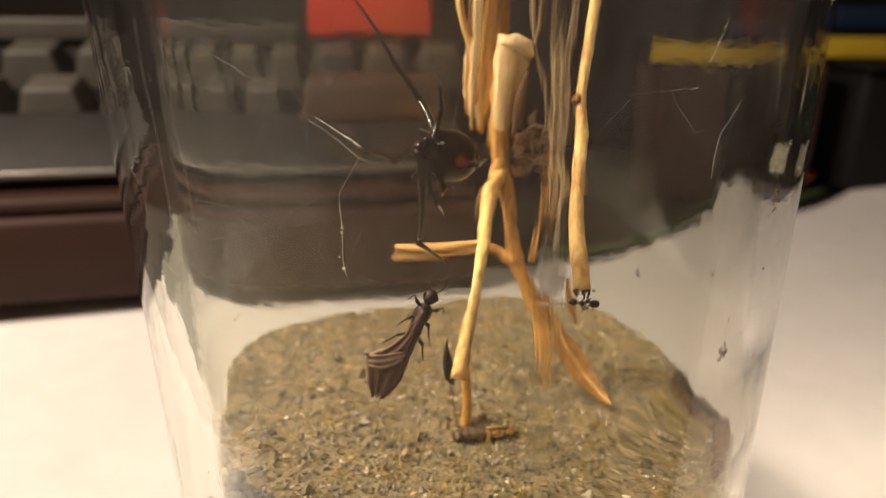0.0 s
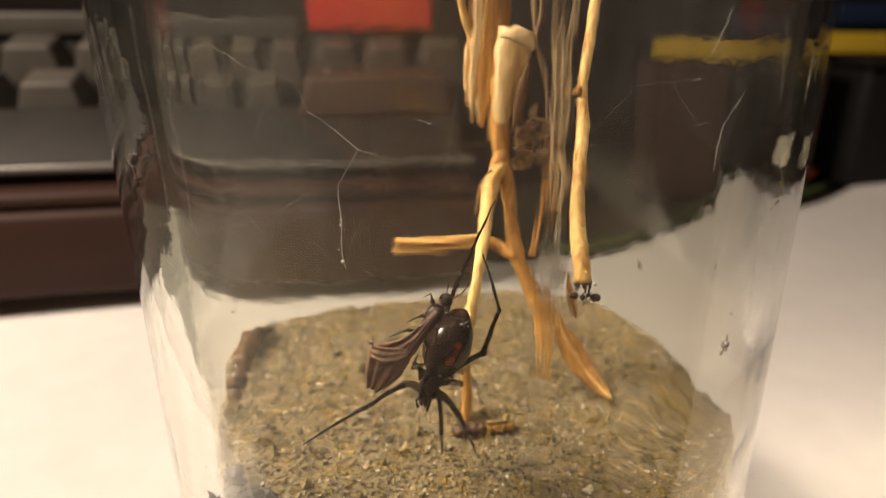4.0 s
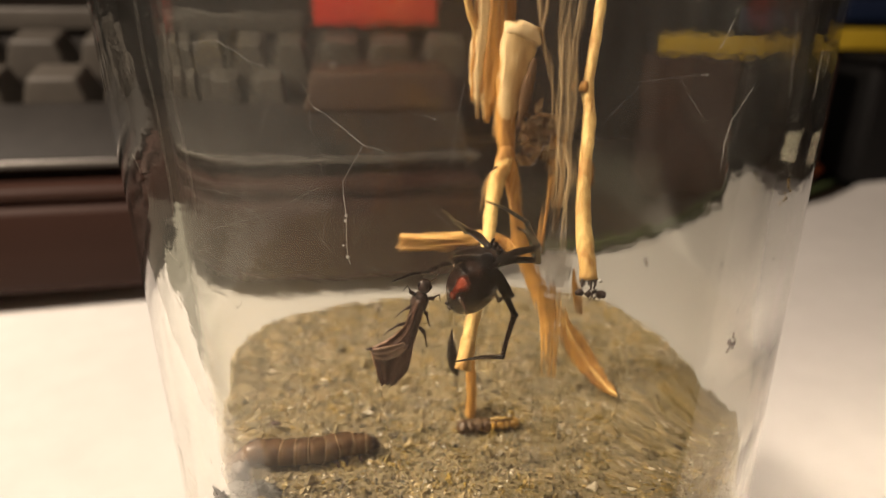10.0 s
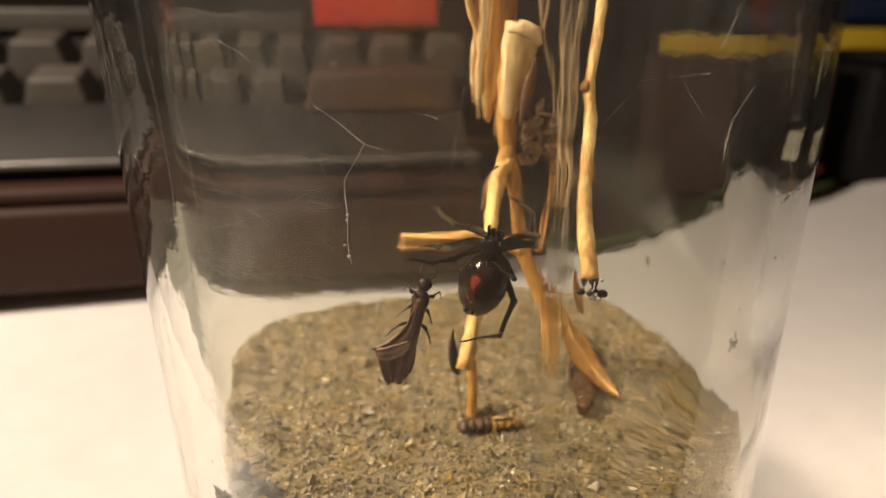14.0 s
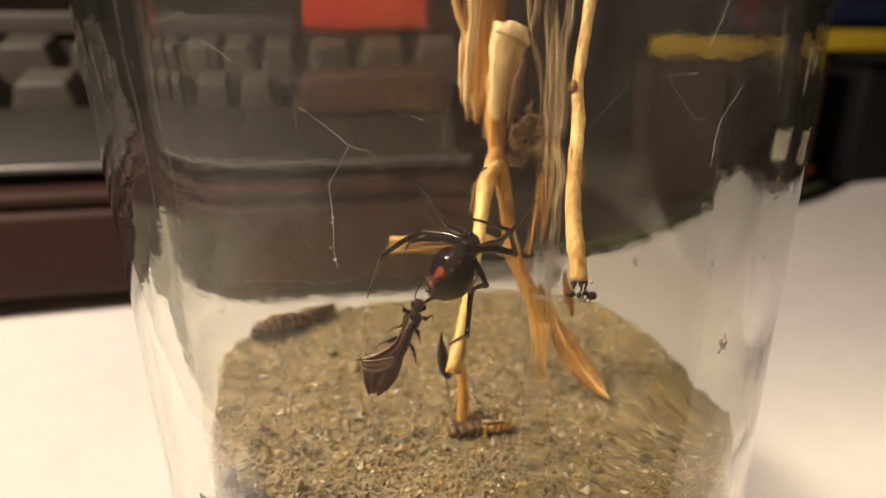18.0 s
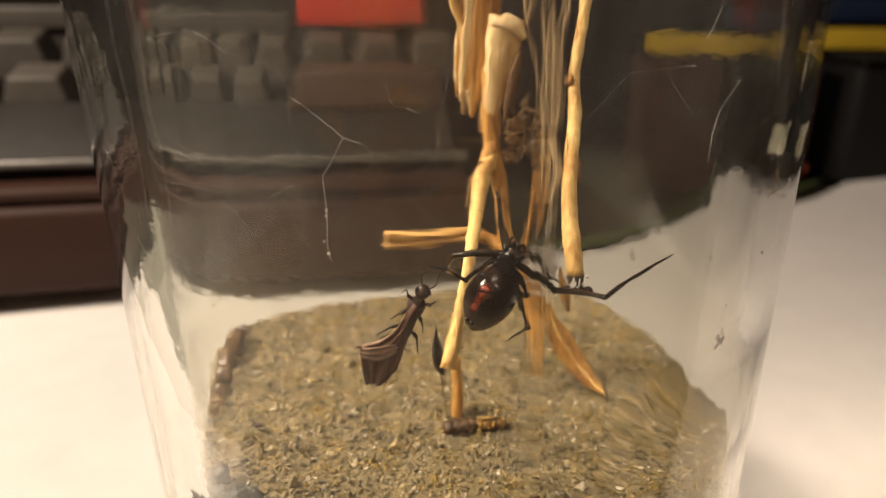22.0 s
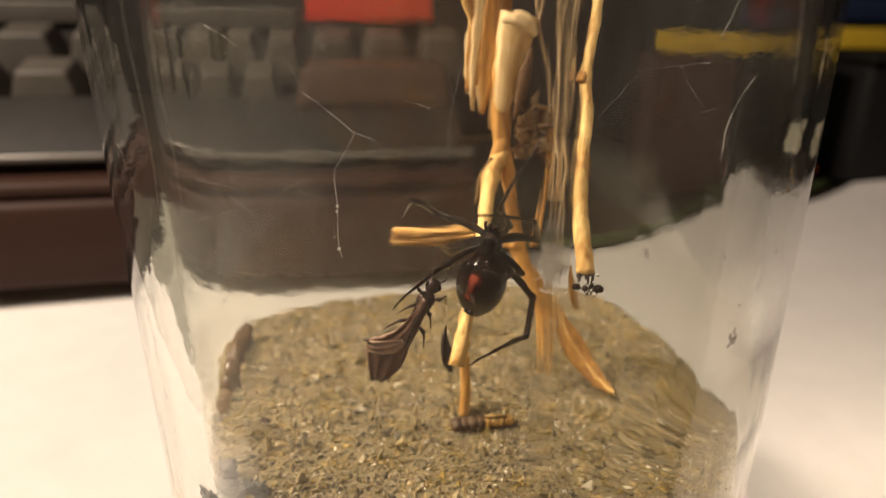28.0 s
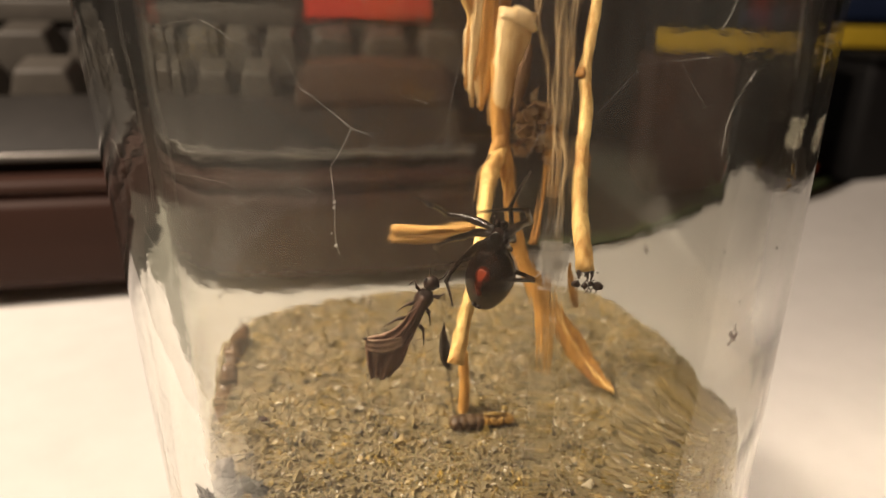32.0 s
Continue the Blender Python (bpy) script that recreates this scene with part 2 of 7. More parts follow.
GLASS = glass_material()
BELLY = belly_material()
GRAINS = grain_material()
SAND = material("packed_sand", (0.15, 0.120, 0.066), (0.25, 0.195, 0.102), 0.9, scale=900, bump=0.6, bump_scale=2200)
STRAW = material("dry_straw", (0.50, 0.255, 0.060), (0.93, 0.66, 0.25), 0.6, scale=1300, stretch=(1, 1, 0.05), bump=0.9, bump_scale=1600, spread=(0.36, 0.60), detail=8)
STRAW_ACROSS = material("dry_straw_fibres", (0.25, 0.105, 0.022), (0.80, 0.49, 0.15), 0.6, scale=1300, stretch=(0.05, 1, 1), bump=0.9, bump_scale=1600, spread=(0.38, 0.60), detail=8)
STRAW_DEEP = material("orange_dry_stem", (0.23, 0.094, 0.019), (0.66, 0.35, 0.080), 0.65, scale=1100, stretch=(1, 1, 0.06), bump=0.9, bump_scale=1500, spread=(0.34, 0.62), detail=8)
STRAW_PALE = material("pale_cut_pith", (0.50, 0.30, 0.10), (0.90, 0.69, 0.37), 0.7, scale=1000, stretch=(1, 1, 0.07), bump=0.8, bump_scale=1400, spread=(0.34, 0.62), detail=8)
PITH = material("cream_cut_face", (0.66, 0.45, 0.20), (0.92, 0.76, 0.48), 0.75, scale=800, stretch=(1, 1, 0.3), bump=0.5, bump_scale=1400)
STRAW_GREY = material("weathered_grey_stem", (0.17, 0.11, 0.052), (0.60, 0.44, 0.24), 0.7, scale=1200, stretch=(1, 1, 0.05), bump=0.8, bump_scale=1500, spread=(0.34, 0.62), detail=8)
HUSK = material("dry_brown_husk", (0.16, 0.085, 0.035), (0.42, 0.27, 0.12), 0.7, scale=900, bump=0.6)
BARK = material("dark_brown_bark", (0.075, 0.036, 0.014), (0.21, 0.115, 0.048), 0.75, scale=1000, stretch=(1, 1, 0.2), bump=0.7)
DARK_PITH = material("dark_splinter_pith", (0.03, 0.022, 0.018), (0.08, 0.06, 0.045), 0.8, scale=900, bump=0.5)
SPIDER_BLACK = material("glossy_black_shell", (0.006, 0.005, 0.005), (0.014, 0.010, 0.009), 0.24, scale=700, bump=0.10, spec=0.6)
SPIDER_LEG = material("dark_leg_shell", (0.010, 0.007, 0.005), (0.045, 0.027, 0.017), 0.20, scale=600, bump=0.15, spec=0.7)
SPIDER_HEAD = material("dark_brown_shell", (0.016, 0.009, 0.006), (0.045, 0.022, 0.013), 0.35, scale=800, bump=0.2)
RED_MARK = material("red_hourglass", (0.17, 0.026, 0.011), (0.36, 0.060, 0.020), 0.35, scale=900, bump=0.1)
SPINNERET = material("pale_spinneret", (0.030, 0.022, 0.018), (0.07, 0.05, 0.04), 0.5, scale=900)
INSECT = material("dark_brown_insect_shell", (0.026, 0.015, 0.011), (0.075, 0.044, 0.032), 0.32, scale=900, bump=0.2)
WING_DARK = material("dark_brown_wing", (0.065, 0.031, 0.019), (0.140, 0.072, 0.044), 0.5, scale=900, stretch=(1.4, 0.12, 1), bump=0.3, bump_scale=700)
WING = material("brown_wing_membrane", (0.125, 0.063, 0.036), (0.30, 0.165, 0.098), 0.48, scale=1100, stretch=(1.6, 0.09, 1), bump=0.5, bump_scale=900, spread=(0.38, 0.66))
WING_PALE = material("tan_wing_fold", (0.20, 0.120, 0.074), (0.43, 0.29, 0.19), 0.48, scale=1100, stretch=(1.6, 0.10, 1), bump=0.4, bump_scale=900, spread=(0.38, 0.66))
LARVA = material("shiny_brown_larva", (0.035, 0.018, 0.009), (0.17, 0.095, 0.042), 0.17, scale=420, bump=0.12, spread=(0.36, 0.68))
LARVA_BAND = material("pale_band", (0.28, 0.185, 0.09), (0.48, 0.34, 0.18), 0.35, scale=700)
LARVA_DARK = material("dark_larva_head", (0.022, 0.012, 0.008), (0.05, 0.025, 0.016), 0.3, scale=700)
PUPA = material("amber_dead_larva", (0.13, 0.062, 0.013), (0.44, 0.25, 0.045), 0.4, scale=900, bump=0.5, spread=(0.36, 0.66))
AMBER_PALE = material("pale_amber", (0.22, 0.13, 0.03), (0.46, 0.31, 0.085), 0.45, scale=900, bump=0.3)
PUPA_DARK = material("dark_amber", (0.050, 0.027, 0.012), (0.15, 0.082, 0.030), 0.5, scale=900, bump=0.5)
SEED = material("dark_seed_case", (0.028, 0.022, 0.018), (0.10, 0.075, 0.055), 0.5, scale=700, stretch=(1, 1, 0.2), bump=0.4)
CRUMB = material("dark_red_brown_crumb", (0.035, 0.018, 0.014), (0.09, 0.05, 0.04), 0.6, scale=900)
CLOD = material("dark_grey_sand", (0.030, 0.029, 0.025), (0.11, 0.105, 0.085), 0.8, scale=1500, bump=1.0, bump_scale=2600)
PEBBLE = material("grey_tan_pebble", (0.22, 0.19, 0.14), (0.36, 0.30, 0.21), 0.7, scale=700, bump=0.4)
SILK = material("white_silk", (0.52, 0.50, 0.46), (0.70, 0.68, 0.64), 0.5, scale=900)
SILK_DIM = material("thin_grey_silk", (0.30, 0.28, 0.25), (0.44, 0.42, 0.38), 0.5, scale=900)
FAINT = material("faint_pale_mark", (0.55, 0.53, 0.46), (0.72, 0.70, 0.62), 0.6, scale=900, alpha=0.55)
GLINT_FILM = material("pale_glint_film", (0.30, 0.28, 0.21), (0.60, 0.56, 0.45), 0.6, scale=900, bump=0.6, alpha=0.15)
STAIN = material("dried_purple_grey_stain", (0.50, 0.42, 0.40), (0.66, 0.58, 0.55), 0.7, scale=900, alpha=0.35)
PAPER = material("white_paper", (0.74, 0.72, 0.68), (0.82, 0.80, 0.76), 0.8, scale=90, bump=0.15, bump_scale=160)
MAT = material("grey_green_mat", (0.17, 0.17, 0.14), (0.24, 0.24, 0.195), 0.7, scale=120, bump=0.3, bump_scale=900)
DESK = material("dark_desk_top", (0.022, 0.016, 0.011), (0.045, 0.032, 0.022), 0.5, scale=30, stretch=(0.15, 1, 1), bump=0.1, spec=0.3)
CASE = material("dark_grey_plastic", (0.014, 0.0125, 0.011), (0.024, 0.021, 0.0185), 0.6, scale=200, bump=0.15, spec=0.25)
CASE_GREY = material("mid_grey_plastic", (0.040, 0.037, 0.033), (0.060, 0.055, 0.050), 0.45, scale=200, bump=0.1)
CASE_BROWN = material("brown_wood_panel", (0.025, 0.0100, 0.0065), (0.047, 0.0195, 0.0130), 0.6, scale=60, stretch=(0.1, 1, 1), bump=0.1, spec=0.25)
BLANK_BROWN = material("brown_grey_cover", (0.050, 0.030, 0.021), (0.072, 0.044, 0.031), 0.6, scale=80, stretch=(0.1, 1, 1), bump=0.1, spec=0.25)
CHROME = material("brushed_trim", (0.20, 0.19, 0.18), (0.28, 0.27, 0.25), 0.4, 0.6, scale=300, stretch=(0.05, 1, 1))
KEY = material("grey_key_cap", (0.054, 0.048, 0.041), (0.080, 0.072, 0.061), 0.5, scale=200, random_tint=0.15, spec=0.3)
RED_PLASTIC = material("red_plastic", (0.50, 0.035, 0.018), (0.58, 0.05, 0.025), 0.4, scale=120, bump=0.1)
BLACK_PLASTIC = material("black_plastic", (0.006, 0.006, 0.0065), (0.012, 0.0115, 0.0115), 0.6, scale=150, bump=0.2, spec=0.2)
BROWN_CARD = material("brown_cardboard", (0.036, 0.018, 0.013), (0.062, 0.032, 0.022), 0.7, scale=70, bump=0.2, spec=0.2)
YELLOW = material("yellow_paint", (0.50, 0.34, 0.02), (0.60, 0.42, 0.035), 0.45, scale=120, bump=0.1)
BLUE = material("dark_blue_plastic", (0.0090, 0.0203, 0.0540), (0.0135, 0.0270, 0.0720), 0.45, scale=120)
GREEN = material("dull_green_cord", (0.06, 0.09, 0.03), (0.10, 0.13, 0.05), 0.6, scale=200)
ORANGE = material("orange_red_cord", (0.36, 0.07, 0.02), (0.45, 0.11, 0.03), 0.5, scale=200)
WALL = material("dark_wall_paint", (0.10, 0.085, 0.07), (0.13, 0.11, 0.09), 0.85, scale=4, bump=0.1, bump_scale=60)
WARM_REFLECTOR = material("warm_brown_reflector", (0.40, 0.20, 0.12), (0.52, 0.28, 0.17), 0.8, scale=5, bump=0.1, bump_scale=60)
FLOOR = material("brown_floor", (0.10, 0.065, 0.042), (0.16, 0.105, 0.07), 0.5, scale=6, stretch=(0.2, 1, 1))


# ---- mesh helpers ----
def finish(name, bm, mat, smooth=True):
    bmesh.ops.recalc_face_normals(bm, faces=bm.faces)
    data = bpy.data.meshes.new(name)
    for f in bm.faces:
        f.smooth = smooth
    bm.to_mesh(data)
    bm.free()
    data.materials.append(mat)
    return new(name, data)


def part(name, bm, mat, parent, label="", smooth=True):
    """One mesh under a thing or under a part."""
    ob = finish(name, bm, mat, smooth)
    ob.parent = parent
    if label:
        tagged(ob, label)
    return ob


def base(name, place, label, category, group=""):
    """The Empty that carries a thing's parts."""
    ob = new(name)
    ob.empty_display_size = 0.005
    ob.matrix_basis = place if isinstance(place, Matrix) else Matrix.Translation(place)
    return tagged(ob, label, category, group)


def box(size, at=(0, 0, 0), bevel=0.0, taper=1.0):
    bm = bmesh.new()
    bmesh.ops.create_cube(bm, size=1)
    for v in bm.verts:
        k = taper if v.co.z > 0 else 1.0
        v.co = Vector((v.co.x * size[0] * k + at[0], v.co.y * size[1] * k + at[1], v.co.z * size[2] + at[2]))
    if bevel:
        bmesh.ops.bevel(bm, geom=bm.edges, offset=bevel, segments=2, affect="EDGES", profile=0.6)
    return bm


def blob(radii, at=(0, 0, 0), u=20, v=14, shape=None, rough=0.0, seed=0.0):
    """An ellipsoid, shaped along its length by shape(y from -1 to 1) and roughened."""
    bm = bmesh.new()
    bmesh.ops.create_uvsphere(bm, u_segments=u, v_segments=v, radius=1)
    for vert in bm.verts:
        x, z, y = vert.co
        k = shape(y) if shape else 1.0
        w = 1.0 + rough * noise.noise(Vector((x * 2.1 + seed, y * 2.1, z * 2.1)))
        vert.co = Vector((x * radii[0] * k * w + at[0], y * radii[1] * w + at[1], z * radii[2] * k * w + at[2]))
    return bm


def tube(points, radii, n=8, flat=1.0, wobble=0.0, bm=None, seed=0.0, facing=None):
    """A closed tube along points; flat squeezes it across the facing direction."""
    bm = bm or bmesh.new()
    pts = [Vector(p) for p in points]
    if not hasattr(radii, "__len__"):
        radii = [radii] * len(pts)
    rings, side = [], None
    for i, p in enumerate(pts):
        way = (pts[min(i + 1, len(pts) - 1)] - pts[max(i - 1, 0)]).normalized()
        if side is None:
            side = Vector(facing).cross(way) if facing else way.orthogonal()
        side = (side - way * side.dot(way)).normalized()
        other = way.cross(side)
        ring = []
        for k in range(n):
            a = math.tau * k / n
            r = radii[i] * (1 + wobble * noise.noise(Vector((i * 0.7 + seed, math.cos(a) * 1.3, math.sin(a) * 1.3))))
            ring.append(bm.verts.new(p + side * (math.cos(a) * r) + other * (math.sin(a) * r * flat)))
        rings.append(ring)
    for a, b in zip(rings, rings[1:]):
        for k in range(n):
            bm.faces.new((a[k], a[(k + 1) % n], b[(k + 1) % n], b[k]))
    bm.faces.new(rings[0])
    bm.faces.new(list(reversed(rings[-1])))
    return bm


def smooth_line(points, steps=6):
    """A Catmull-Rom line through the points."""
    p = [Vector(q) for q in points]
    p = [p[0] * 2 - p[1]] + p + [p[-1] * 2 - p[-2]]
    out = []
    for i in range(1, len(p) - 2):
        for s in range(steps):
            t = s / steps
            out.append(0.5 * (2 * p[i] + (p[i + 1] - p[i - 1]) * t + (2 * p[i - 1] - 5 * p[i] + 4 * p[i + 1] - p[i + 2]) * t * t
                              + (3 * p[i] - p[i - 1] - 3 * p[i + 1] + p[i + 2]) * t ** 3))
    out.append(p[-2])
    return out


def spread_radii(radii, count):
    return [float(v) for v in np.interp(np.linspace(0, 1, count), np.linspace(0, 1, len(radii)), radii)]


def stem(points, radii, n=10, flat=1.0, wobble=0.12, seed=0.0, steps=5, facing=None):
    """A natural stalk through points given in millimetres."""
    line = smooth_line([Vector(p) * MM for p in points], steps)
    return tube(line, [r * MM for r in spread_radii(radii, len(line))], n, flat, wobble, None, seed, facing)


def lathe(profile, n=96):
    bm = bmesh.new()
    rings = []
    for r, z in profile:
        if r < 1e-6:
            rings.append([bm.verts.new((0, 0, z))])
        else:
            rings.append([bm.verts.new((r * math.cos(math.tau * k / n), r * math.sin(math.tau * k / n), z)) for k in range(n)])
    for a, b in zip(rings, rings[1:]):
        for k in range(n):
            if len(a) == 1 and len(b) > 1:
                bm.faces.new((a[0], b[k], b[(k + 1) % n]))
            elif len(b) == 1 and len(a) > 1:
                bm.faces.new((a[k], a[(k + 1) % n], b[0]))
            elif len(a) > 1:
                bm.faces.new((a[k], a[(k + 1) % n], b[(k + 1) % n], b[k]))
    return bm


def sheet(left, right, lift, thick, rows=16, cols=8):
    """A thin curved blade between two outlines, with real thickness. left(s), right(s): points; lift(s, c): height."""
    bm = bmesh.new()
    layers = []
    for side in (0, 1):
        grid = []
        for i in range(rows + 1):
            s = i / rows
            a, b = Vector(left(s)), Vector(right(s))
            grid.append([bm.verts.new(a.lerp(b, c / cols) + Vector((0, 0, lift(s, c / cols) - side * thick))) for c in range(cols + 1)])
        layers.append(grid)
    top, low = layers
    for i in range(rows):
        for c in range(cols):
            bm.faces.new((top[i][c], top[i][c + 1], top[i + 1][c + 1], top[i + 1][c]))
            bm.faces.new((low[i][c], low[i + 1][c], low[i + 1][c + 1], low[i][c + 1]))
    for i in range(rows):
        for c in (0, cols):
            bm.faces.new((top[i][c], top[i + 1][c], low[i + 1][c], low[i][c]))
    for c in range(cols):
        for i in (0, rows):
            bm.faces.new((top[i][c], top[i][c + 1], low[i][c + 1], low[i][c]))
    return bm


# things behind the jar, scaled 1.2 about the camera's eye to keep the view
EYE_POINT = Vector((-0.0013, -0.1175, 0.0930))
AWAY_FROM_EYE = Matrix.Translation(EYE_POINT) @ Matrix.Scale(1.2, 4) @ Matrix.Translation(-EYE_POINT)


# ---- the room and the desk ----
def room():
    # unseen walls close the room; the near south one is an added warm reflector
    for name, size, at, mat in (("wall_north", (3.2, 0.1, 2.5), (0, 1.35, 0.45), WALL), ("reflector_wall_south", (3.2, 0.1, 2.5), (0, -0.80, 0.45), WARM_REFLECTOR),
                                ("wall_east", (0.1, 2.9, 2.5), (1.65, -0.15, 0.45), WALL), ("wall_west", (0.1, 2.9, 2.5), (-1.65, -0.15, 0.45), WALL),
                                ("floor", (3.4, 3.2, 0.1), (0, -0.15, -0.8785), FLOOR), ("ceiling", (3.4, 3.2, 0.1), (0, -0.15, 1.75), WALL)):
        tagged(finish(name, box(size, at), mat, False), kind="structure")
    desk = base("desk", (0, 0.1, -0.8285), "dark brown desk with a plain worn top", "desk")
    part("desk_top", box((1.7, 1.1, 0.03), (0, 0, 0.783), 0.003), DESK, desk, smooth=False)
    for x in (-0.78, 0.78):
        for y in (-0.48, 0.48):
            part("leg", box((0.05, 0.05, 0.767), (x, y, 0.3835), 0.003), DESK, desk, smooth=False)


room()


def paper_cover():
    """A large white sheet on the desk, a little wavy, its far corner lifted."""
    bm = bmesh.new()
    far = [(-0.2336, 0.12), (-0.10, 0.125), (0.0, 0.140), (0.074, 0.158), (0.126, 0.186), (0.200, 0.232), (0.262, 0.284), (0.43, 0.00), (0.445, -0.068)]
    close = [(-0.2336, 0.1195), (-0.0936, -0.068), (0.4451, -0.0685)]
    columns, rows = 84, 30
    grid = []
    for x in np.linspace(-0.2336, 0.445, columns + 1):
        back, front = (float(np.interp(x, [p[0] for p in side], [p[1] for p in side])) for side in (far, close))
        grid.append([bm.verts.new((x, front + (back - front) * k / rows, 0)) for k in range(rows + 1)])
    for a, b in zip(grid, grid[1:]):
        for k in range(rows):
            bm.faces.new((a[k], b[k], b[k + 1], a[k + 1]))
    for v in bm.verts:
        v.co = AWAY_FROM_EYE @ Vector((v.co.x, v.co.y, -0.0095))
        x, y = v.co.x, v.co.y
        near = max(0.0, min(1.0, (math.hypot(x, y) - 0.065) / 0.06))
        wave = 0.0016 * (1 + noise.noise(Vector((x * 9, y * 9, 0.4))))
        lift = 0.010 * max(0.0, 1 - math.hypot(x - 0.3145, y - 0.364) / 0.10) ** 2
        v.co.z = -0.0290 + near * (wave + lift)
    top = bm.faces[:]
    made = bmesh.ops.extrude_face_region(bm, geom=top)
    for v in [g for g in made["geom"] if isinstance(g, bmesh.types.BMVert)]:
        v.co.z -= 0.0006
    ob = finish("paper_sheet", bm, PAPER)
    tagged(ob, "white paper sheet, slightly wavy, spread under the jar", "paper")


paper_cover()


def desk_mat():
    mat = base("desk_mat", (-0.245, 0.035, -0.0305), "thin grey-green desk mat beside the paper", "desk mat")
    part("mat_sheet", box((0.24, 0.36, 0.0007), (0, 0, 0.00035), 0.0003), MAT, mat)
    part("edge_binding", box((0.004, 0.36, 0.0011), (-0.122, 0, 0.00055), 0.0004), CASE_GREY, mat, "darker edge binding")


desk_mat()


# ---- the machine with keys behind the jar ----
def key_cap(w, d, h):
    bm = box((w, d, h), (0, 0, h / 2), 0.0, 0.66)
    bmesh.ops.bevel(bm, geom=bm.edges, offset=0.0016, segments=3, affect="EDGES", profile=0.6)
    return bm


def machine():
    unit = base("keyed_desk_machine", (-0.26, 0.083, -0.0095), "dark grey desk machine with big grey keys and brown front", "office machine")
    unit.matrix_basis = AWAY_FROM_EYE @ unit.matrix_basis @ Matrix.Translation((0.13, -0.001, 0)) @ Matrix.Rotation(radians(12.5), 4, "Z") @ Matrix.Translation((-0.13, 0, 0))
    w, mid = 0.270, 0.135
    part("front_panel", box((w, 0.016, 0.030), (mid, 0.010, 0.0235), 0.003), CASE_BROWN, unit, "dark brown lower front panel")
    part("front_lip", box((w, 0.014, 0.005), (mid, 0.011, 0.0420), 0.002), CASE_BROWN, unit, "brown rounded lip")
    part("trim", box((w + 0.002, 0.004, 0.0028), (mid, 0.0165, 0.0500), 0.0008), CHROME, unit, "bright metal trim strip")
    part("body", box((w - 0.004, 0.22, 0.046), (mid, 0.130, 0.0275), 0.004), CASE, unit)
    slope = box((w - 0.006, 0.030, 0.012), (0, 0, 0), 0.002)
    bmesh.ops.rotate(slope, verts=slope.verts, matrix=Matrix.Rotation(radians(33), 3, "X"))
    bmesh.ops.translate(slope, verts=slope.verts, vec=(mid, 0.0300, 0.0545))
    part("sloping_panel", slope, CASE, unit)
    part("key_bed", box((w - 0.01, 0.070, 0.014), (mid, 0.076, 0.057), 0.002), BLACK_PLASTIC, unit)
    part("back_housing", box((w - 0.01, 0.12, 0.086), (mid, 0.170, 0.0490), 0.006), CASE, unit)
    for x in (0.03, 0.24):
        for y in (0.03, 0.2):
            part("foot", lathe([(0, 0), (0.008, 0), (0.009, 0.005), (0, 0.005)], 16), BLACK_PLASTIC, unit).location = (x, y, 0)
    first = part("key", key_cap(0.0255, 0.024, 0.0155), KEY, unit, "grey tapered key cap")
    part("paper_rest", box((0.150, 0.008, 0.010), (0.120, 0.112, 0.0935), 0.0015), KEY, unit, "light grey strip behind the keys")
    cover = box((0.068, 0.040, 0.0150), (0.232, 0.052, 0.0715), 0.002, 0.92)
    part("blank_cover", cover, BLANK_BROWN, unit, "smooth brown cover beside the keys")
    for r in range(2):
        for k in range(11, 18 + 3 * r):
            ob = first if (r, k) == (0, 11) else first.copy()
            if ob is not first:
                scene.collection.objects.link(ob)
            ob.matrix_basis = Matrix.Translation((-0.287 + k * 0.0272 + r * 0.011, 0.052 + r * 0.034, 0.0625 + r * 0.011)) @ Matrix.Rotation(radians(14), 4, "X")
    for x, z in ((0.102, 0.031),):
        part("button", lathe([(0, 0), (0.0035, 0), (0.0035, 0.001), (0.003, 0.0015), (0, 0.0015)], 16), BLACK_PLASTIC, unit, "small dark round button").matrix_basis = pose(x, 0.0022, z, 90)
    red = base("red_box", (-0.053, 0.222, 0.0828), "bright red plastic box standing on the machine", "box")
    red.matrix_basis = AWAY_FROM_EYE @ red.matrix_basis
    part("lid", box((0.074, 0.024, 0.006), (0, 0, 0.036), 0.002), RED_PLASTIC, red)
    part("tray", box((0.071, 0.022, 0.033), (0, 0, 0.0165), 0.002), RED_PLASTIC, red)


machine()


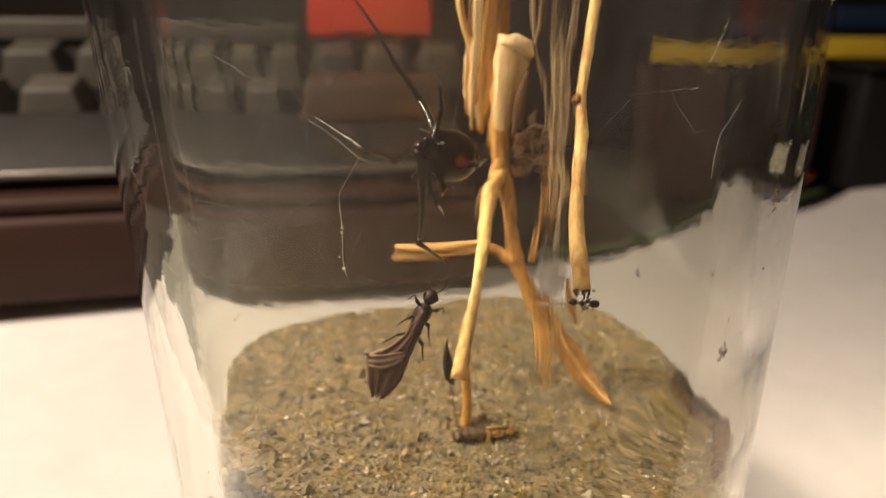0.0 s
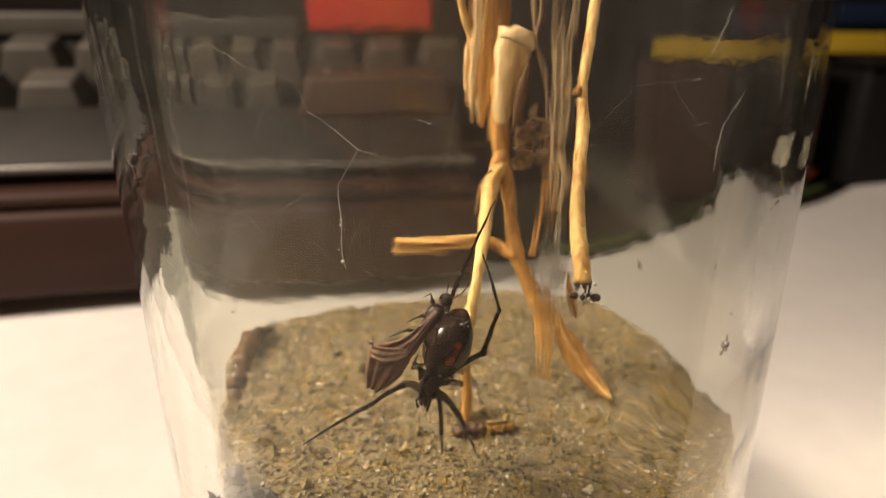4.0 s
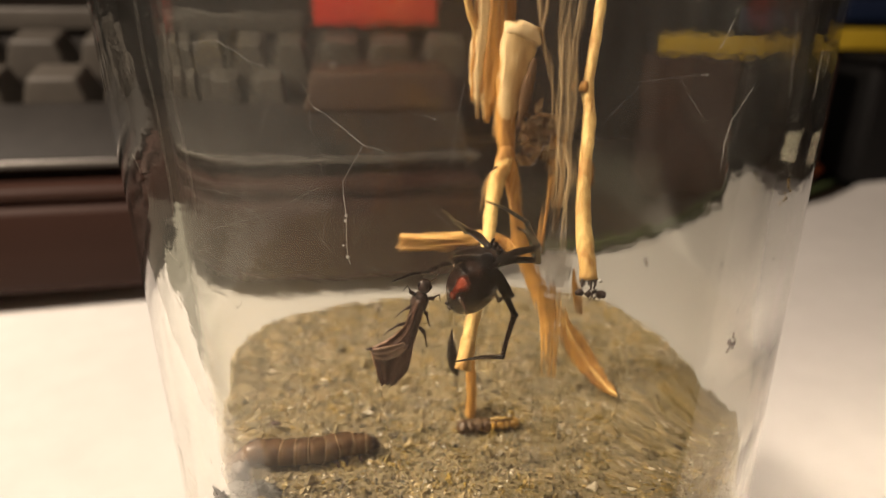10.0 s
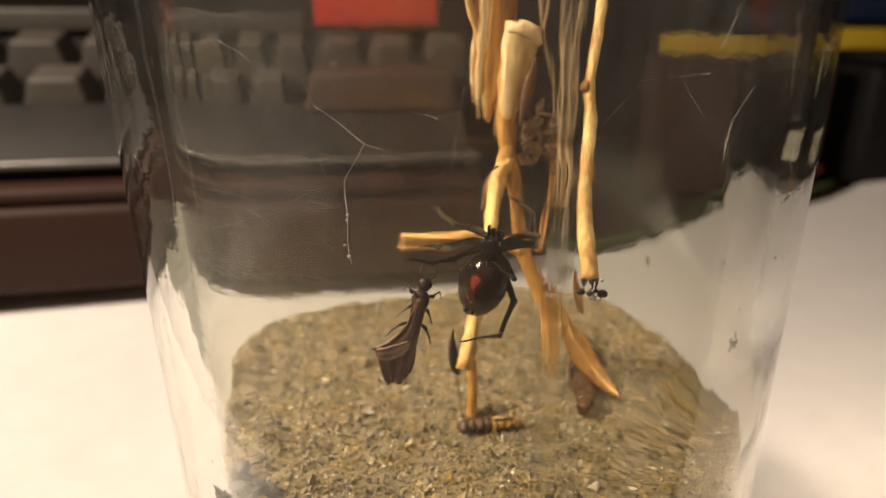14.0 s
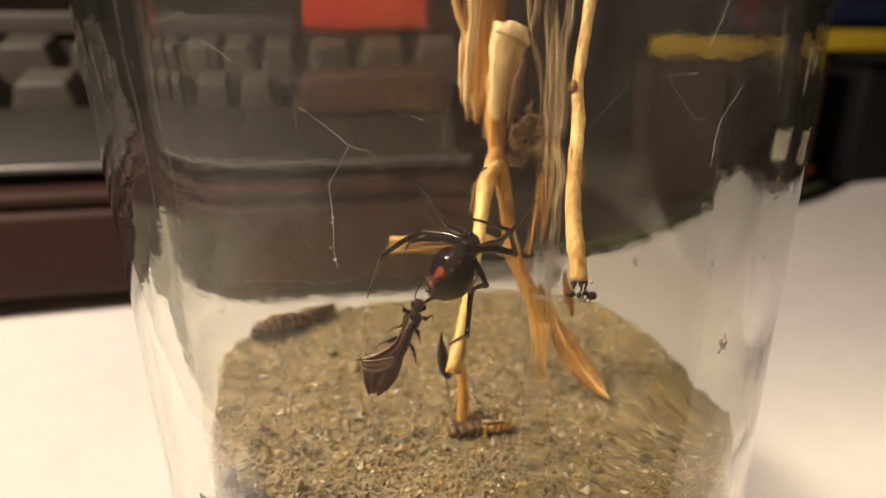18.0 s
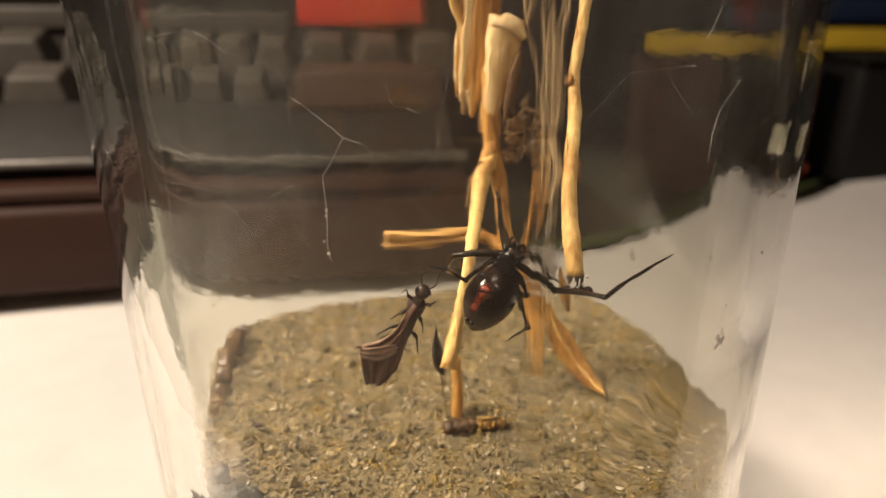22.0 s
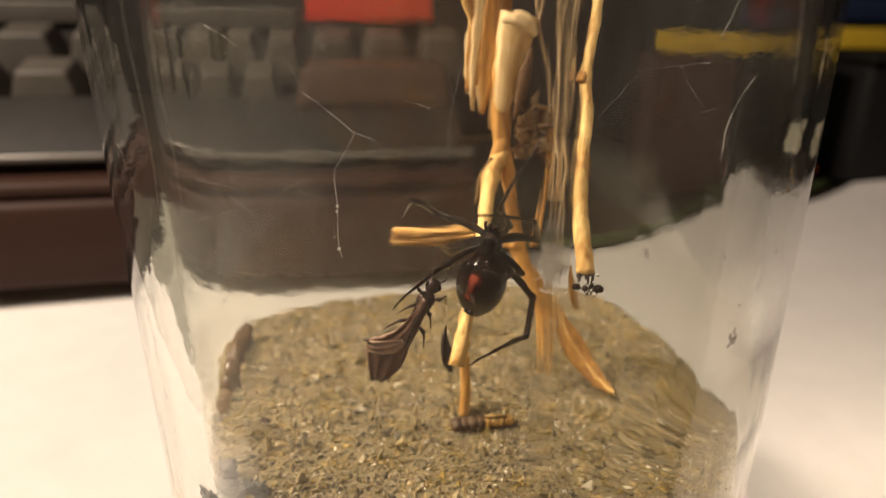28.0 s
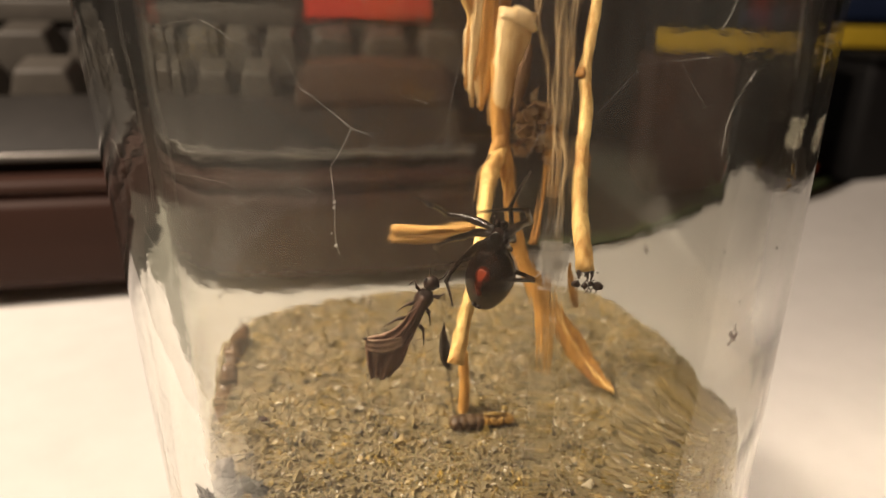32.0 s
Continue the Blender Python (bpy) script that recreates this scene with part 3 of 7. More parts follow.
# ---- dark things at the back of the desk ----
def back_things():
    card = base("brown_carton", pose(0.163, 0.280, -0.0095, 0, 0, 4), "closed brown cardboard carton in the shade", "box")
    card.matrix_basis = AWAY_FROM_EYE @ card.matrix_basis
    part("carton_body", box((0.076, 0.055, 0.0750), (0, 0, 0.0375), 0.0015), BROWN_CARD, card, smooth=False)
    for y in (-0.0135, 0.0135):
        part("flap", box((0.076, 0.026, 0.0014), (0, y, 0.0757), 0.0004), BROWN_CARD, card, smooth=False)
    black = base("black_case", pose(0.425, 0.345, -0.0095, 0, 0, 8), "low black plastic equipment case behind the paper", "case")
    black.matrix_basis = AWAY_FROM_EYE @ black.matrix_basis
    part("shell", box((0.42, 0.12, 0.070), (0, 0, 0.0370), 0.006), BLACK_PLASTIC, black)
    part("lid_rim", box((0.425, 0.125, 0.004), (0, 0, 0.0742), 0.0015), BLACK_PLASTIC, black)
    for x in (-0.18, 0.18):
        part("foot", box((0.02, 0.06, 0.003), (x, 0, 0.0015), 0.0005), BLACK_PLASTIC, black)
    bar = base("yellow_spirit_level", pose(0.318, 0.282, 0.0672, 0, 0, -2.5), "long yellow spirit level lying across carton and case", "spirit level")
    bar.matrix_basis = AWAY_FROM_EYE @ bar.matrix_basis
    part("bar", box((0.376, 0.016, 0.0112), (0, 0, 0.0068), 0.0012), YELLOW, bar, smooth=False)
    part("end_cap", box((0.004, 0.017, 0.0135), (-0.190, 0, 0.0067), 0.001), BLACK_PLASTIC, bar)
    # black block added as a backdrop for the near-black far side
    dark = base("dark_backdrop", (0.33, 0.47, -0.0095), "tall black backdrop block with a dark blue strip", "cabinet")
    dark.matrix_basis = AWAY_FROM_EYE @ dark.matrix_basis
    part("backdrop_body", box((0.80, 0.10, 0.34), (0, 0, 0.17), 0.004), BLACK_PLASTIC, dark)
    part("blue_strip", box((0.28, 0.003, 0.016), (0.10, -0.0512, 0.098), 0.001), BLUE, dark, "dark blue strip on the backdrop front")
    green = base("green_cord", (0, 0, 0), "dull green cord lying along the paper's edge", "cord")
    green.matrix_basis = AWAY_FROM_EYE @ green.matrix_basis
    part("cord", stem([(30, 160, -7.4), (74, 168, -7.2), (126, 195, -7.2), (172, 226, -7.2), (222, 268, -7.2)], [2.4, 2.4], 8), GREEN, green)
    orange = base("orange_cord", (0, 0, 0), "orange-red cord looped behind the paper's corner", "cord")
    orange.matrix_basis = AWAY_FROM_EYE @ orange.matrix_basis
    part("cord", stem([(200, 275, -7), (218, 282, -4), (243, 300, 5), (285, 300, -1), (330, 276, -7)], [2.4, 2.4], 8), ORANGE, orange)


back_things()


# ---- the jar ----
def ease(u):
    u = max(0.0, min(1.0, u))
    return u * u * (3 - 2 * u)


def jar_wall(z):
    """The old jar at the height z, sheared to fit the camera's view: the middle and radius of its outside, then of its
    hollow.
    """
    middle = 0.00042 - 0.0198 * z
    return middle, 0.05536 + 0.00834 * z, middle + 0.00075, 0.0500


def thin_place(a, z):
    """How much further out the hollow reaches, low on one side, thinning the glass to fit the sand's edge in the
    camera's view.
    """
    return 0.0030 * ease((0.050 - z) / 0.020) * ease(1 - max(0.0, abs(math.degrees(a) + 38) - 8) / 26)


def on_glass(degrees, z):
    """A place on the jar's outside, z in millimetres, that faces outward."""
    a = radians(degrees)
    middle, radius = jar_wall(z * MM)[:2]
    return Matrix.Translation((middle + (radius + 0.00002) * math.cos(a), (radius + 0.00002) * math.sin(a), z * MM)) @ Matrix.Rotation(a + math.pi / 2, 4, "Z")


def jar():
    # how far in from the wall's own radius, and the height
    outer = [(1.0, -0.0260), (0.015, -0.0260), (0.008, -0.0284), (0.0035, -0.0272), (0.001, -0.0230), (0, -0.011), (0, -0.0105), (0, -0.010)] + [(0, 0.010 * k) for k in range(0, 15)] + [(0, 0.149), (0, 0.1495), (0, 0.150), (0.0005, 0.1535)]
    inner = [(-0.003, 0.1545), (-0.0005, 0.1535), (0, 0.150), (0, 0.1495), (0, 0.149)] + [(0, 0.140 - 0.0025 * k) for k in range(0, 57)] + [(0, -0.010), (0, -0.0105), (0, -0.011), (0.002, -0.0175), (0.007, -0.0196), (1.0, -0.020)]
    profile = []
    for turn, side in ((0, outer), (2, inner)):
        for inset, z in side:
            wall = jar_wall(z)
            profile.append((wall[turn], max(0.0, wall[turn + 1] - inset), z, turn))
    whole = lathe([(r, z) for _, r, z, _ in profile], 160)
    bmesh.ops.recalc_face_normals(whole, faces=whole.faces)
    start = 0
    whole.verts.ensure_lookup_table()
    for middle, r, z, turn in profile:
        for v in whole.verts[start:start + (160 if r > 1e-6 else 1)]:
            k = 1 + thin_place(math.atan2(v.co.y, v.co.x), z) / r if turn and r > 1e-6 and z > -0.0112 else 1.0
            v.co.x, v.co.y = v.co.x * k + middle, v.co.y * k
        start += 160 if r > 1e-6 else 1
    ob = base("glass_jar", (0, 0, 0), "thick clear glass jar with wavy walls, a bed of sand inside", "jar")
    for name, low, high in (("jar_base", -1.0, -0.0107), ("jar_wall", -0.0107, 0.1493), ("jar_rim", 0.1493, 1.0)):
        bm = whole.copy()
        bmesh.ops.delete(bm, geom=[f for f in bm.faces if not low <= f.calc_center_median().z < high], context="FACES")
        data = bpy.data.meshes.new(name)
        for f in bm.faces:
            f.smooth = True
        bm.to_mesh(data)
        bm.free()
        data.materials.append(GLASS)
        piece = new(name, data)
        piece.parent = ob
        piece.visible_shadow = name == "jar_base"
    whole.free()


jar()

# height of the sand at the glass, by compass angle in degrees
EDGE = [(-180, 27.0), (-174, 26.6), (-170, 22.4), (-155, 22.0), (-140, 24.0), (-120, 24.5), (-90, 23.0), (-65, 21.0), (-45, 18.0), (-24, 14.4), (-9, 13.4), (0, 16.6), (6, 19.2), (9, 21.0), (14, 20.6), (26, 21.5), (37, 22.5),
        (45, 23.8), (60, 22.0), (76, 20.1), (102, 17.8), (125, 18.6), (141, 20.9), (150, 22.8), (162, 25.2), (171, 25.6), (180, 27.0)]
BED_MIDDLE = 0.00077


def bed_radius(a):
    return 0.0498 + thin_place(a, 0.0)


def sand_height(x, y):
    out = x - BED_MIDDLE
    r = min(1.0, math.hypot(out, y) / bed_radius(math.atan2(y, out)))
    e = float(np.interp(math.degrees(math.atan2(y, out)), [a for a, _ in EDGE], [h for _, h in EDGE]))
    z = 21.3 + (e - 21.3) * r ** 3
    z += 0.75 * noise.noise(Vector((x * 90, y * 90, 1.7))) + 0.45 * noise.noise(Vector((x * 210, y * 210, 3.3))) + 0.35 * noise.noise(Vector((x * 420, y * 420, 5.1)))
    for px, py, depth in ((-0.0142, -0.011, 1.0), (0.029, -0.003, 0.8), (-0.004, -0.018, 0.7)):
        z -= depth * math.exp(-((x - px) ** 2 + (y - py) ** 2) / 0.0022 ** 2)
    return z * MM


def sand_bed():
    bed = base("sand_bed", (0, 0, 0), "coarse tan and grey sand filling the jar's bottom", "sand")
    tagged(bed, kind="stuff")
    bm = bmesh.new()
    rings, n = 64, 180
    grid = []
    for i in range(rings + 1):
        ring = []
        for k in range(n if i else 1):
            a = math.tau * k / n - math.pi
            r = bed_radius(a) * i / rings
            x, y = BED_MIDDLE + r * math.cos(a), r * math.sin(a)
            ring.append(bm.verts.new((x, y, sand_height(x, y))))
        grid.append(ring)
    for k in range(n):
        bm.faces.new((grid[0][0], grid[1][k], grid[1][(k + 1) % n]))
    for a, b in zip(grid[1:], grid[2:]):
        for k in range(n):
            bm.faces.new((a[k], b[k], b[(k + 1) % n], a[(k + 1) % n]))
    low = [bm.verts.new((BED_MIDDLE + (v.co.x - BED_MIDDLE) * 0.95, v.co.y * 0.95, -0.0160)) for v in grid[-1]]
    mid = [bm.verts.new((v.co.x, v.co.y, -0.0090)) for v in grid[-1]]
    for a, b in ((grid[-1], mid), (mid, low)):
        for k in range(n):
            bm.faces.new((a[k], b[k], b[(k + 1) % n], a[(k + 1) % n]))
    bm.faces.new(list(reversed(low)))
    tagged(part("sand_surface", bm, SAND, bed), kind="stuff")
    rng = np.random.default_rng(7)
    count = 42000
    spread = np.sqrt(rng.random(count))
    a = rng.random(count) * math.tau - math.pi
    r = [(bed_radius(v) - 0.0003) * k for v, k in zip(a, spread)]
    size = rng.gamma(3.0, 0.086, count) * MM * np.where(rng.random(count) < 0.10, 1.5, 1.0)
    corner = np.array([(1, 0, 0), (0, 1, 0), (-1, 0, 0), (0, -1, 0), (0, 0, 0.75), (0, 0, -0.75)], float)
    tri = np.array([(0, 1, 4), (1, 2, 4), (2, 3, 4), (3, 0, 4), (1, 0, 5), (2, 1, 5), (3, 2, 5), (0, 3, 5)])
    verts, faces = [], []
    for i in range(count):
        x, y = BED_MIDDLE + r[i] * math.cos(a[i]), r[i] * math.sin(a[i])
        turn = np.array(Euler(rng.random(3) * 6.28).to_matrix())
        shape = corner * (size[i] * (0.7 + 0.6 * rng.random((6, 1)))) * (1, 0.75, 0.8)
        verts.append(shape @ turn.T + (x, y, sand_height(x, y) + size[i] * 0.25))
        faces.append(tri + 6 * i)
    data = bpy.data.meshes.new("grains")
    data.from_pydata(np.concatenate(verts).tolist(), [], np.concatenate(faces).tolist())
    data.materials.append(GRAINS)
    ob = new("grains", data)
    ob.parent = bed
    tagged(ob, kind="stuff")


sand_bed()


# ---- the dry plant ----
def plant():
    main = base("dry_forked_stem", (0, 0, 0), "dry orange-brown forked plant stem with a pale cut top", "plant stem")
    part("stalk", stem([(9.2, 11, 86.0), (7.8, 10, 82.5), (7.0, 9, 75.7), (7.3, 8, 67.4), (9.0, 7, 60.0), (10.0, 5, 53.8), (11.2, 4, 48.4),
                        (14.0, 3, 41.7), (16.2, 2, 36.7), (17.1, 0, 30.9), (17.4, -1, 23.0)], [3.5, 2.9, 2.1, 1.85, 1.5, 1.3, 1.6, 1.5, 1.6, 0.95, 0.35], 14, 0.7, 0.2, 3, 5, (0, -1, 0)), STRAW_DEEP, main)
    part("cut_top", stem([(7.0, 8.2, 65.0), (6.8, 8.0, 70.0), (7.3, 7.8, 76.5), (8.5, 7.8, 84.0), (9.5, 8.2, 89.6)], [0.3, 1.0, 1.9, 3.2, 3.8], 16, 0.45, 0.4, 3, 4, (0, -1, 0)), STRAW_PALE, main, "pale broken pith at the top")
    part("cut_edge", stem([(6.2, 7.2, 88.6), (8.6, 6.6, 89.0), (11.0, 6.6, 88.2), (12.8, 7.2, 86.2)], [0.4, 1.3, 1.5, 0.5], 9, 0.45, 0.35, 5, 4, (0, -1, 0.3)), PITH, main, "bright cream cut face")
    part("upper_stalk", stem([(6.0, 14, 84), (5.6, 14, 96), (5.0, 14, 112)], [2.6, 3.0, 3.0], 10), STRAW_DEEP, main)
    # the strip's dark colour stands for the shade inside the torn hollow
    part("hollow_shade_strip", stem([(12.0, 6.6, 84.0), (11.2, 6.2, 80.5), (10.4, 6.2, 76.5), (9.4, 6.6, 71.5)], [0.4, 1.2, 1.2, 0.3], 8, 0.4, 0.3, 7, 5, (0, -1, 0)), BARK, main, "torn brown strip darkened for the shaded hollow in the stem")
    part("front_branch", stem([(7.6, 7.0, 65.8), (6.4, 5.6, 64.2), (5.2, 3.2, 62.2), (4.5, -0.5, 59.6), (3.9, -5.0, 57.3), (3.3, -10, 55.3), (2.7, -14, 53.2), (1.6, -18, 48.7), (0.4, -21, 43.1), (-0.7, -24, 38.1)],
                              [1.0, 1.7, 1.75, 1.45, 1.15, 1.05, 1.0, 1.0, 1.05, 1.3], 12, wobble=0.2, seed=5), STRAW, main, "bright straw-coloured branch reaching forward")
    part("branch_collar", stem([(7.9, 8.2, 69.0), (7.0, 6.8, 66.6), (5.9, 5.4, 64.8), (4.7, 4.4, 62.0)], [0.8, 1.5, 1.3, 0.3], 10, 0.6, 0.2, 6, 5, (0, -1, 0)), STRAW_DEEP, main)
    part("side_bark", stem([(5.2, 4, 65.0), (3.4, 4, 61.5), (2.4, 3, 56.5)], [0.5, 0.8, 0.35], 8, 0.5), HUSK, main)
    part("spur", stem([(11.2, 4, 48.4), (9.3, 4.5, 48.6), (7.0, 5, 49.6), (3.7, 5, 50.5)], [1.5, 1.3, 1.1, 1.2], 9), STRAW_DEEP, main)
    part("lower_tail", stem([(13.5, 3.2, 42.5), (16.3, 4.0, 41.0), (18.0, 3.2, 37.5)], [0.8, 1.5, 0.8], 8, 0.6), STRAW_DEEP, main)
    twig = base("split_twig", (0, 0, 0), "short flat split twig of bright straw, wedged sideways", "twig")
    part("upper_strip", stem([(-13.6, 4, 50.3), (-7.5, 4, 50.5), (-1.9, 4.3, 50.9), (4.5, 4.6, 51.6)], [1.0, 0.95, 0.85, 0.7], 8, 0.6, 0.2, 1), STRAW_ACROSS, twig)
    part("lower_strip", stem([(-13.3, 3.7, 48.8), (-7.5, 3.7, 48.9), (-1.9, 4, 49.4), (3.0, 4.2, 50.2)], [1.0, 0.95, 0.8, 0.6], 8, 0.6, 0.2, 2), STRAW_ACROSS, twig)
    part("core", stem([(-13.0, 4.2, 49.3), (-5, 4.4, 49.5), (2.5, 4.6, 50.4)], [0.9, 0.9, 0.6], 7, 0.8, 0.2, 4), STRAW_ACROSS, twig)
    rng = random.Random(17)
    for k in range(9):
        z = 48.0 + 0.36 * k
        part("fibre", stem([(-13.9 + rng.uniform(-0.5, 0.6), 3.2, z), (-7 + rng.uniform(-2, 2), 3.15, z + rng.uniform(-0.1, 0.25)), (rng.uniform(-4, 2.5), 3.4, z + 0.5)], [0.14, 0.2, 0.06], 5, 0.7, 0.3, k), STRAW_ACROSS, twig)
    hang = base("hanging_stick", (0, 0, 0), "bright yellow straw stick, broken off dark at its lower end", "stick")
    part("stick_shaft", stem([(17.8, -25, 54.6), (17.3, -23, 58.6), (17.2, -20, 63), (17.4, -17, 69.3), (18.4, -13, 75.5), (18.4, -10, 81.1), (19.2, -8, 86.1), (20.5, -5, 92.7), (23, 1, 112)],
                             [1.2, 1.2, 1.2, 1.15, 1.1, 1.0, 1.05, 1.0, 0.95], 14, wobble=0.14, seed=9), STRAW, hang)
    part("knot", blob((0.9 * MM, 0.8 * MM, 0.9 * MM), (17.6 * MM, -10.8 * MM, 81.0 * MM), 12, 8, None, 0.4, 2), STRAW_DEEP, hang, "small brown knot")
    rng = random.Random(4)
    for k in range(7):
        a = k / 7 * math.tau
        p = Vector((17.8 + 0.95 * math.cos(a), -25 + 0.95 * math.sin(a), 54.9))
        part("splinter", stem([p, p + Vector((rng.uniform(-0.2, 0.2), -0.15, -0.7)), p + Vector((rng.uniform(-0.3, 0.3), -0.3, -1.2 - rng.random() * 0.4))], [0.3, 0.24, 0.08], 5), DARK_PITH, hang)
    part("chip", stem([(24.0, 5, 66.5), (24.4, 5.5, 64), (25.2, 6, 60.6)], [0.5, 1.3, 0.3], 8, 0.4), STRAW_DEEP, hang).location = (-0.0012, 0, 0)
    for k in range(6):
        z = 60 + 5.2 * k
        x, y = float(np.interp(z, [54.6, 63, 69.3, 75.5, 81.1, 92.7], [17.8, 17.2, 17.4, 18.4, 18.4, 20.5])), float(np.interp(z, [54.6, 63, 69.3, 75.5, 81.1, 92.7], [-25, -20, -17, -13, -10, -5]))
        dx = rng.uniform(-0.9, 0.9)
        part("bark_strip", stem([(x + dx, y - 1.0, z - 3.0), (x + dx * 0.9, y - 1.25 + 0.6, z), (x + dx + rng.uniform(-0.3, 0.3), y + 0.6, z + 3.4)], [0.08, 0.22, 0.06], 5, 0.6, 0.4, k), STRAW_DEEP, hang)
    low = base("short_stem_stub", (0, 0, 0), "short orange stem stub standing in the sand", "stem")
    part("stub", stem([(0.6, -10, 32.5), (1.1, -11, 26.5), (0.9, -12, 20.6)], [0.9, 1.0, 0.9], 9, wobble=0.2), STRAW_DEEP, low)
    blade = base("dry_leaf", (0, 0, 0), "curled dry orange leaf blade with its tip on the sand", "leaf")
    way = smooth_line([Vector(p) * MM for p in ((18.3, 3.0, 38.0), (19.4, 2, 34.7), (21.2, 1, 30.9), (24.5, 0, 26.2), (27.4, -2, 23.0), (30.5, -4, 20.8))], 5)
    widths = spread_radii([0.3, 1.2, 2.3, 2.3, 1.5, 0.5], len(way))
    bm = tube(way, [v * MM for v in widths], 10, 0.22, 0.15, facing=(0.3, -1, 0.5))
    part("blade", bm, STRAW_DEEP, blade)
    part("midrib", tube([p + Vector((0, -0.0004, 0.0002)) for p in way], [0.28 * MM] * len(way), 6), STRAW, blade)
    for pts, rad in (([(15.8, 4, 112), (15.8, 4, 93.5), (16.9, 4, 84.3), (17.1, 4, 74.5), (19.0, 3, 64.4), (18.6, 3, 59), (18.5, 3, 51.1), (18.7, 2, 44)], [0.6, 0.6, 0.55, 0.5, 0.5, 0.45, 0.35, 0.25]),
                     ([(20, 8, 112), (19.5, 8, 93.6), (18.5, 7, 84.1), (19.0, 6, 74.2), (18.0, 5, 66), (17.7, 4, 57)], [0.35, 0.35, 0.5, 0.6, 0.55, 0.3]),
                     ([(14.4, 9, 112), (14.0, 9, 93.5), (13.3, 8, 87.9), (15.0, 7, 81.1), (16.3, 6, 73)], [0.45, 0.45, 0.4, 0.35, 0.3]),
                     ([(12.0, 9, 108), (12.6, 9, 94), (13.2, 8.4, 88.4)], [0.5, 0.5, 0.4])):
        grey = base("thin_dry_stem", (0, 0, 0), "thin weathered grey-brown dry plant stem", "stem", "thin stems in the jar")
        part("stalk", stem(pts, rad, 8), STRAW_GREY, grey)
    rear = base("curved_dry_stem", (0, 0, 0), "dark orange curved stem behind the others", "stem")
    part("stalk", stem([(17.6, 14, 71), (17.9, 14, 68.5), (17.9, 13, 59.6), (16.9, 12, 51.6), (15.3, 11, 45.2)], [0.6, 0.9, 0.9, 0.9, 0.6], 8), STRAW_DEEP, rear)
    curl = base("dry_leaf_stub", (0, 0, 0), "small orange leaf stub low behind the stick", "leaf")
    part("leaf", stem([(21.2, 4, 44.5), (22.0, 3.5, 40), (22.8, 3, 35.5)], [0.6, 1.3, 0.5], 8, 0.4), STRAW_DEEP, curl)
    left = base("split_dry_stem", (0, 0, 0), "dry straw stem splitting at its lower end", "stem")
    part("stalk", stem([(-4, 12, 112), (-0.8, 12, 93.5), (1.0, 12, 88.6), (1.9, 12, 82)], [0.8, 0.8, 0.75, 0.4], 8), STRAW, left)
    husk = base("straw_husk", (0, 0, 0), "hanging bundle of pale torn straw strips", "dry husk")
    rng = random.Random(11)
    for k in range(12):
        x = 0.9 + 0.38 * k + rng.uniform(-0.2, 0.2)
        end = rng.uniform(72, 78) - (4 if k % 6 == 5 else 0)
        y = rng.uniform(9.5, 13.0)
        part("strip", stem([(x + 0.8, y + 1, 110), (x + 0.5, y, 92), (x + rng.uniform(-.5, .3), y - 0.5, 82), (x + rng.uniform(-1.0, .2), y - 1, end)],
                           [0.7, 0.9, rng.uniform(0.8, 1.5), rng.uniform(0.25, 0.6)], 10, 0.16, 0.6, k, 5, (0, -1, 0)), (STRAW_PALE, STRAW_DEEP, STRAW_PALE, STRAW_PALE, STRAW_DEEP, STRAW_GREY)[k % 6], husk)
    clump = base("dry_flower_clump", (0, 0, 0), "curled brown withered flower head among the stems", "dried flower")
    rng = random.Random(21)
    for k in range(60):
        c = Vector((14.2, 11.5, 70.0)) + Vector((rng.uniform(-2.6, 2.6), rng.uniform(-1.5, 1.5), rng.uniform(-6.5, 3.0)))
        d = Vector((rng.gauss(0, 1), rng.gauss(0, 0.8), rng.gauss(0.15, 1))).normalized()
        e = d.orthogonal() * rng.uniform(-1.4, 1.4)
        part("petal", stem([c, c + d * 1.6 + e * 0.6, c + d * 2.7 + e * 1.6], [0.4, rng.uniform(0.7, 1.5), 0.2], 6, 0.3, 0.25, k), (HUSK, BARK, HUSK, STRAW_GREY)[k % 4], clump)


plant()


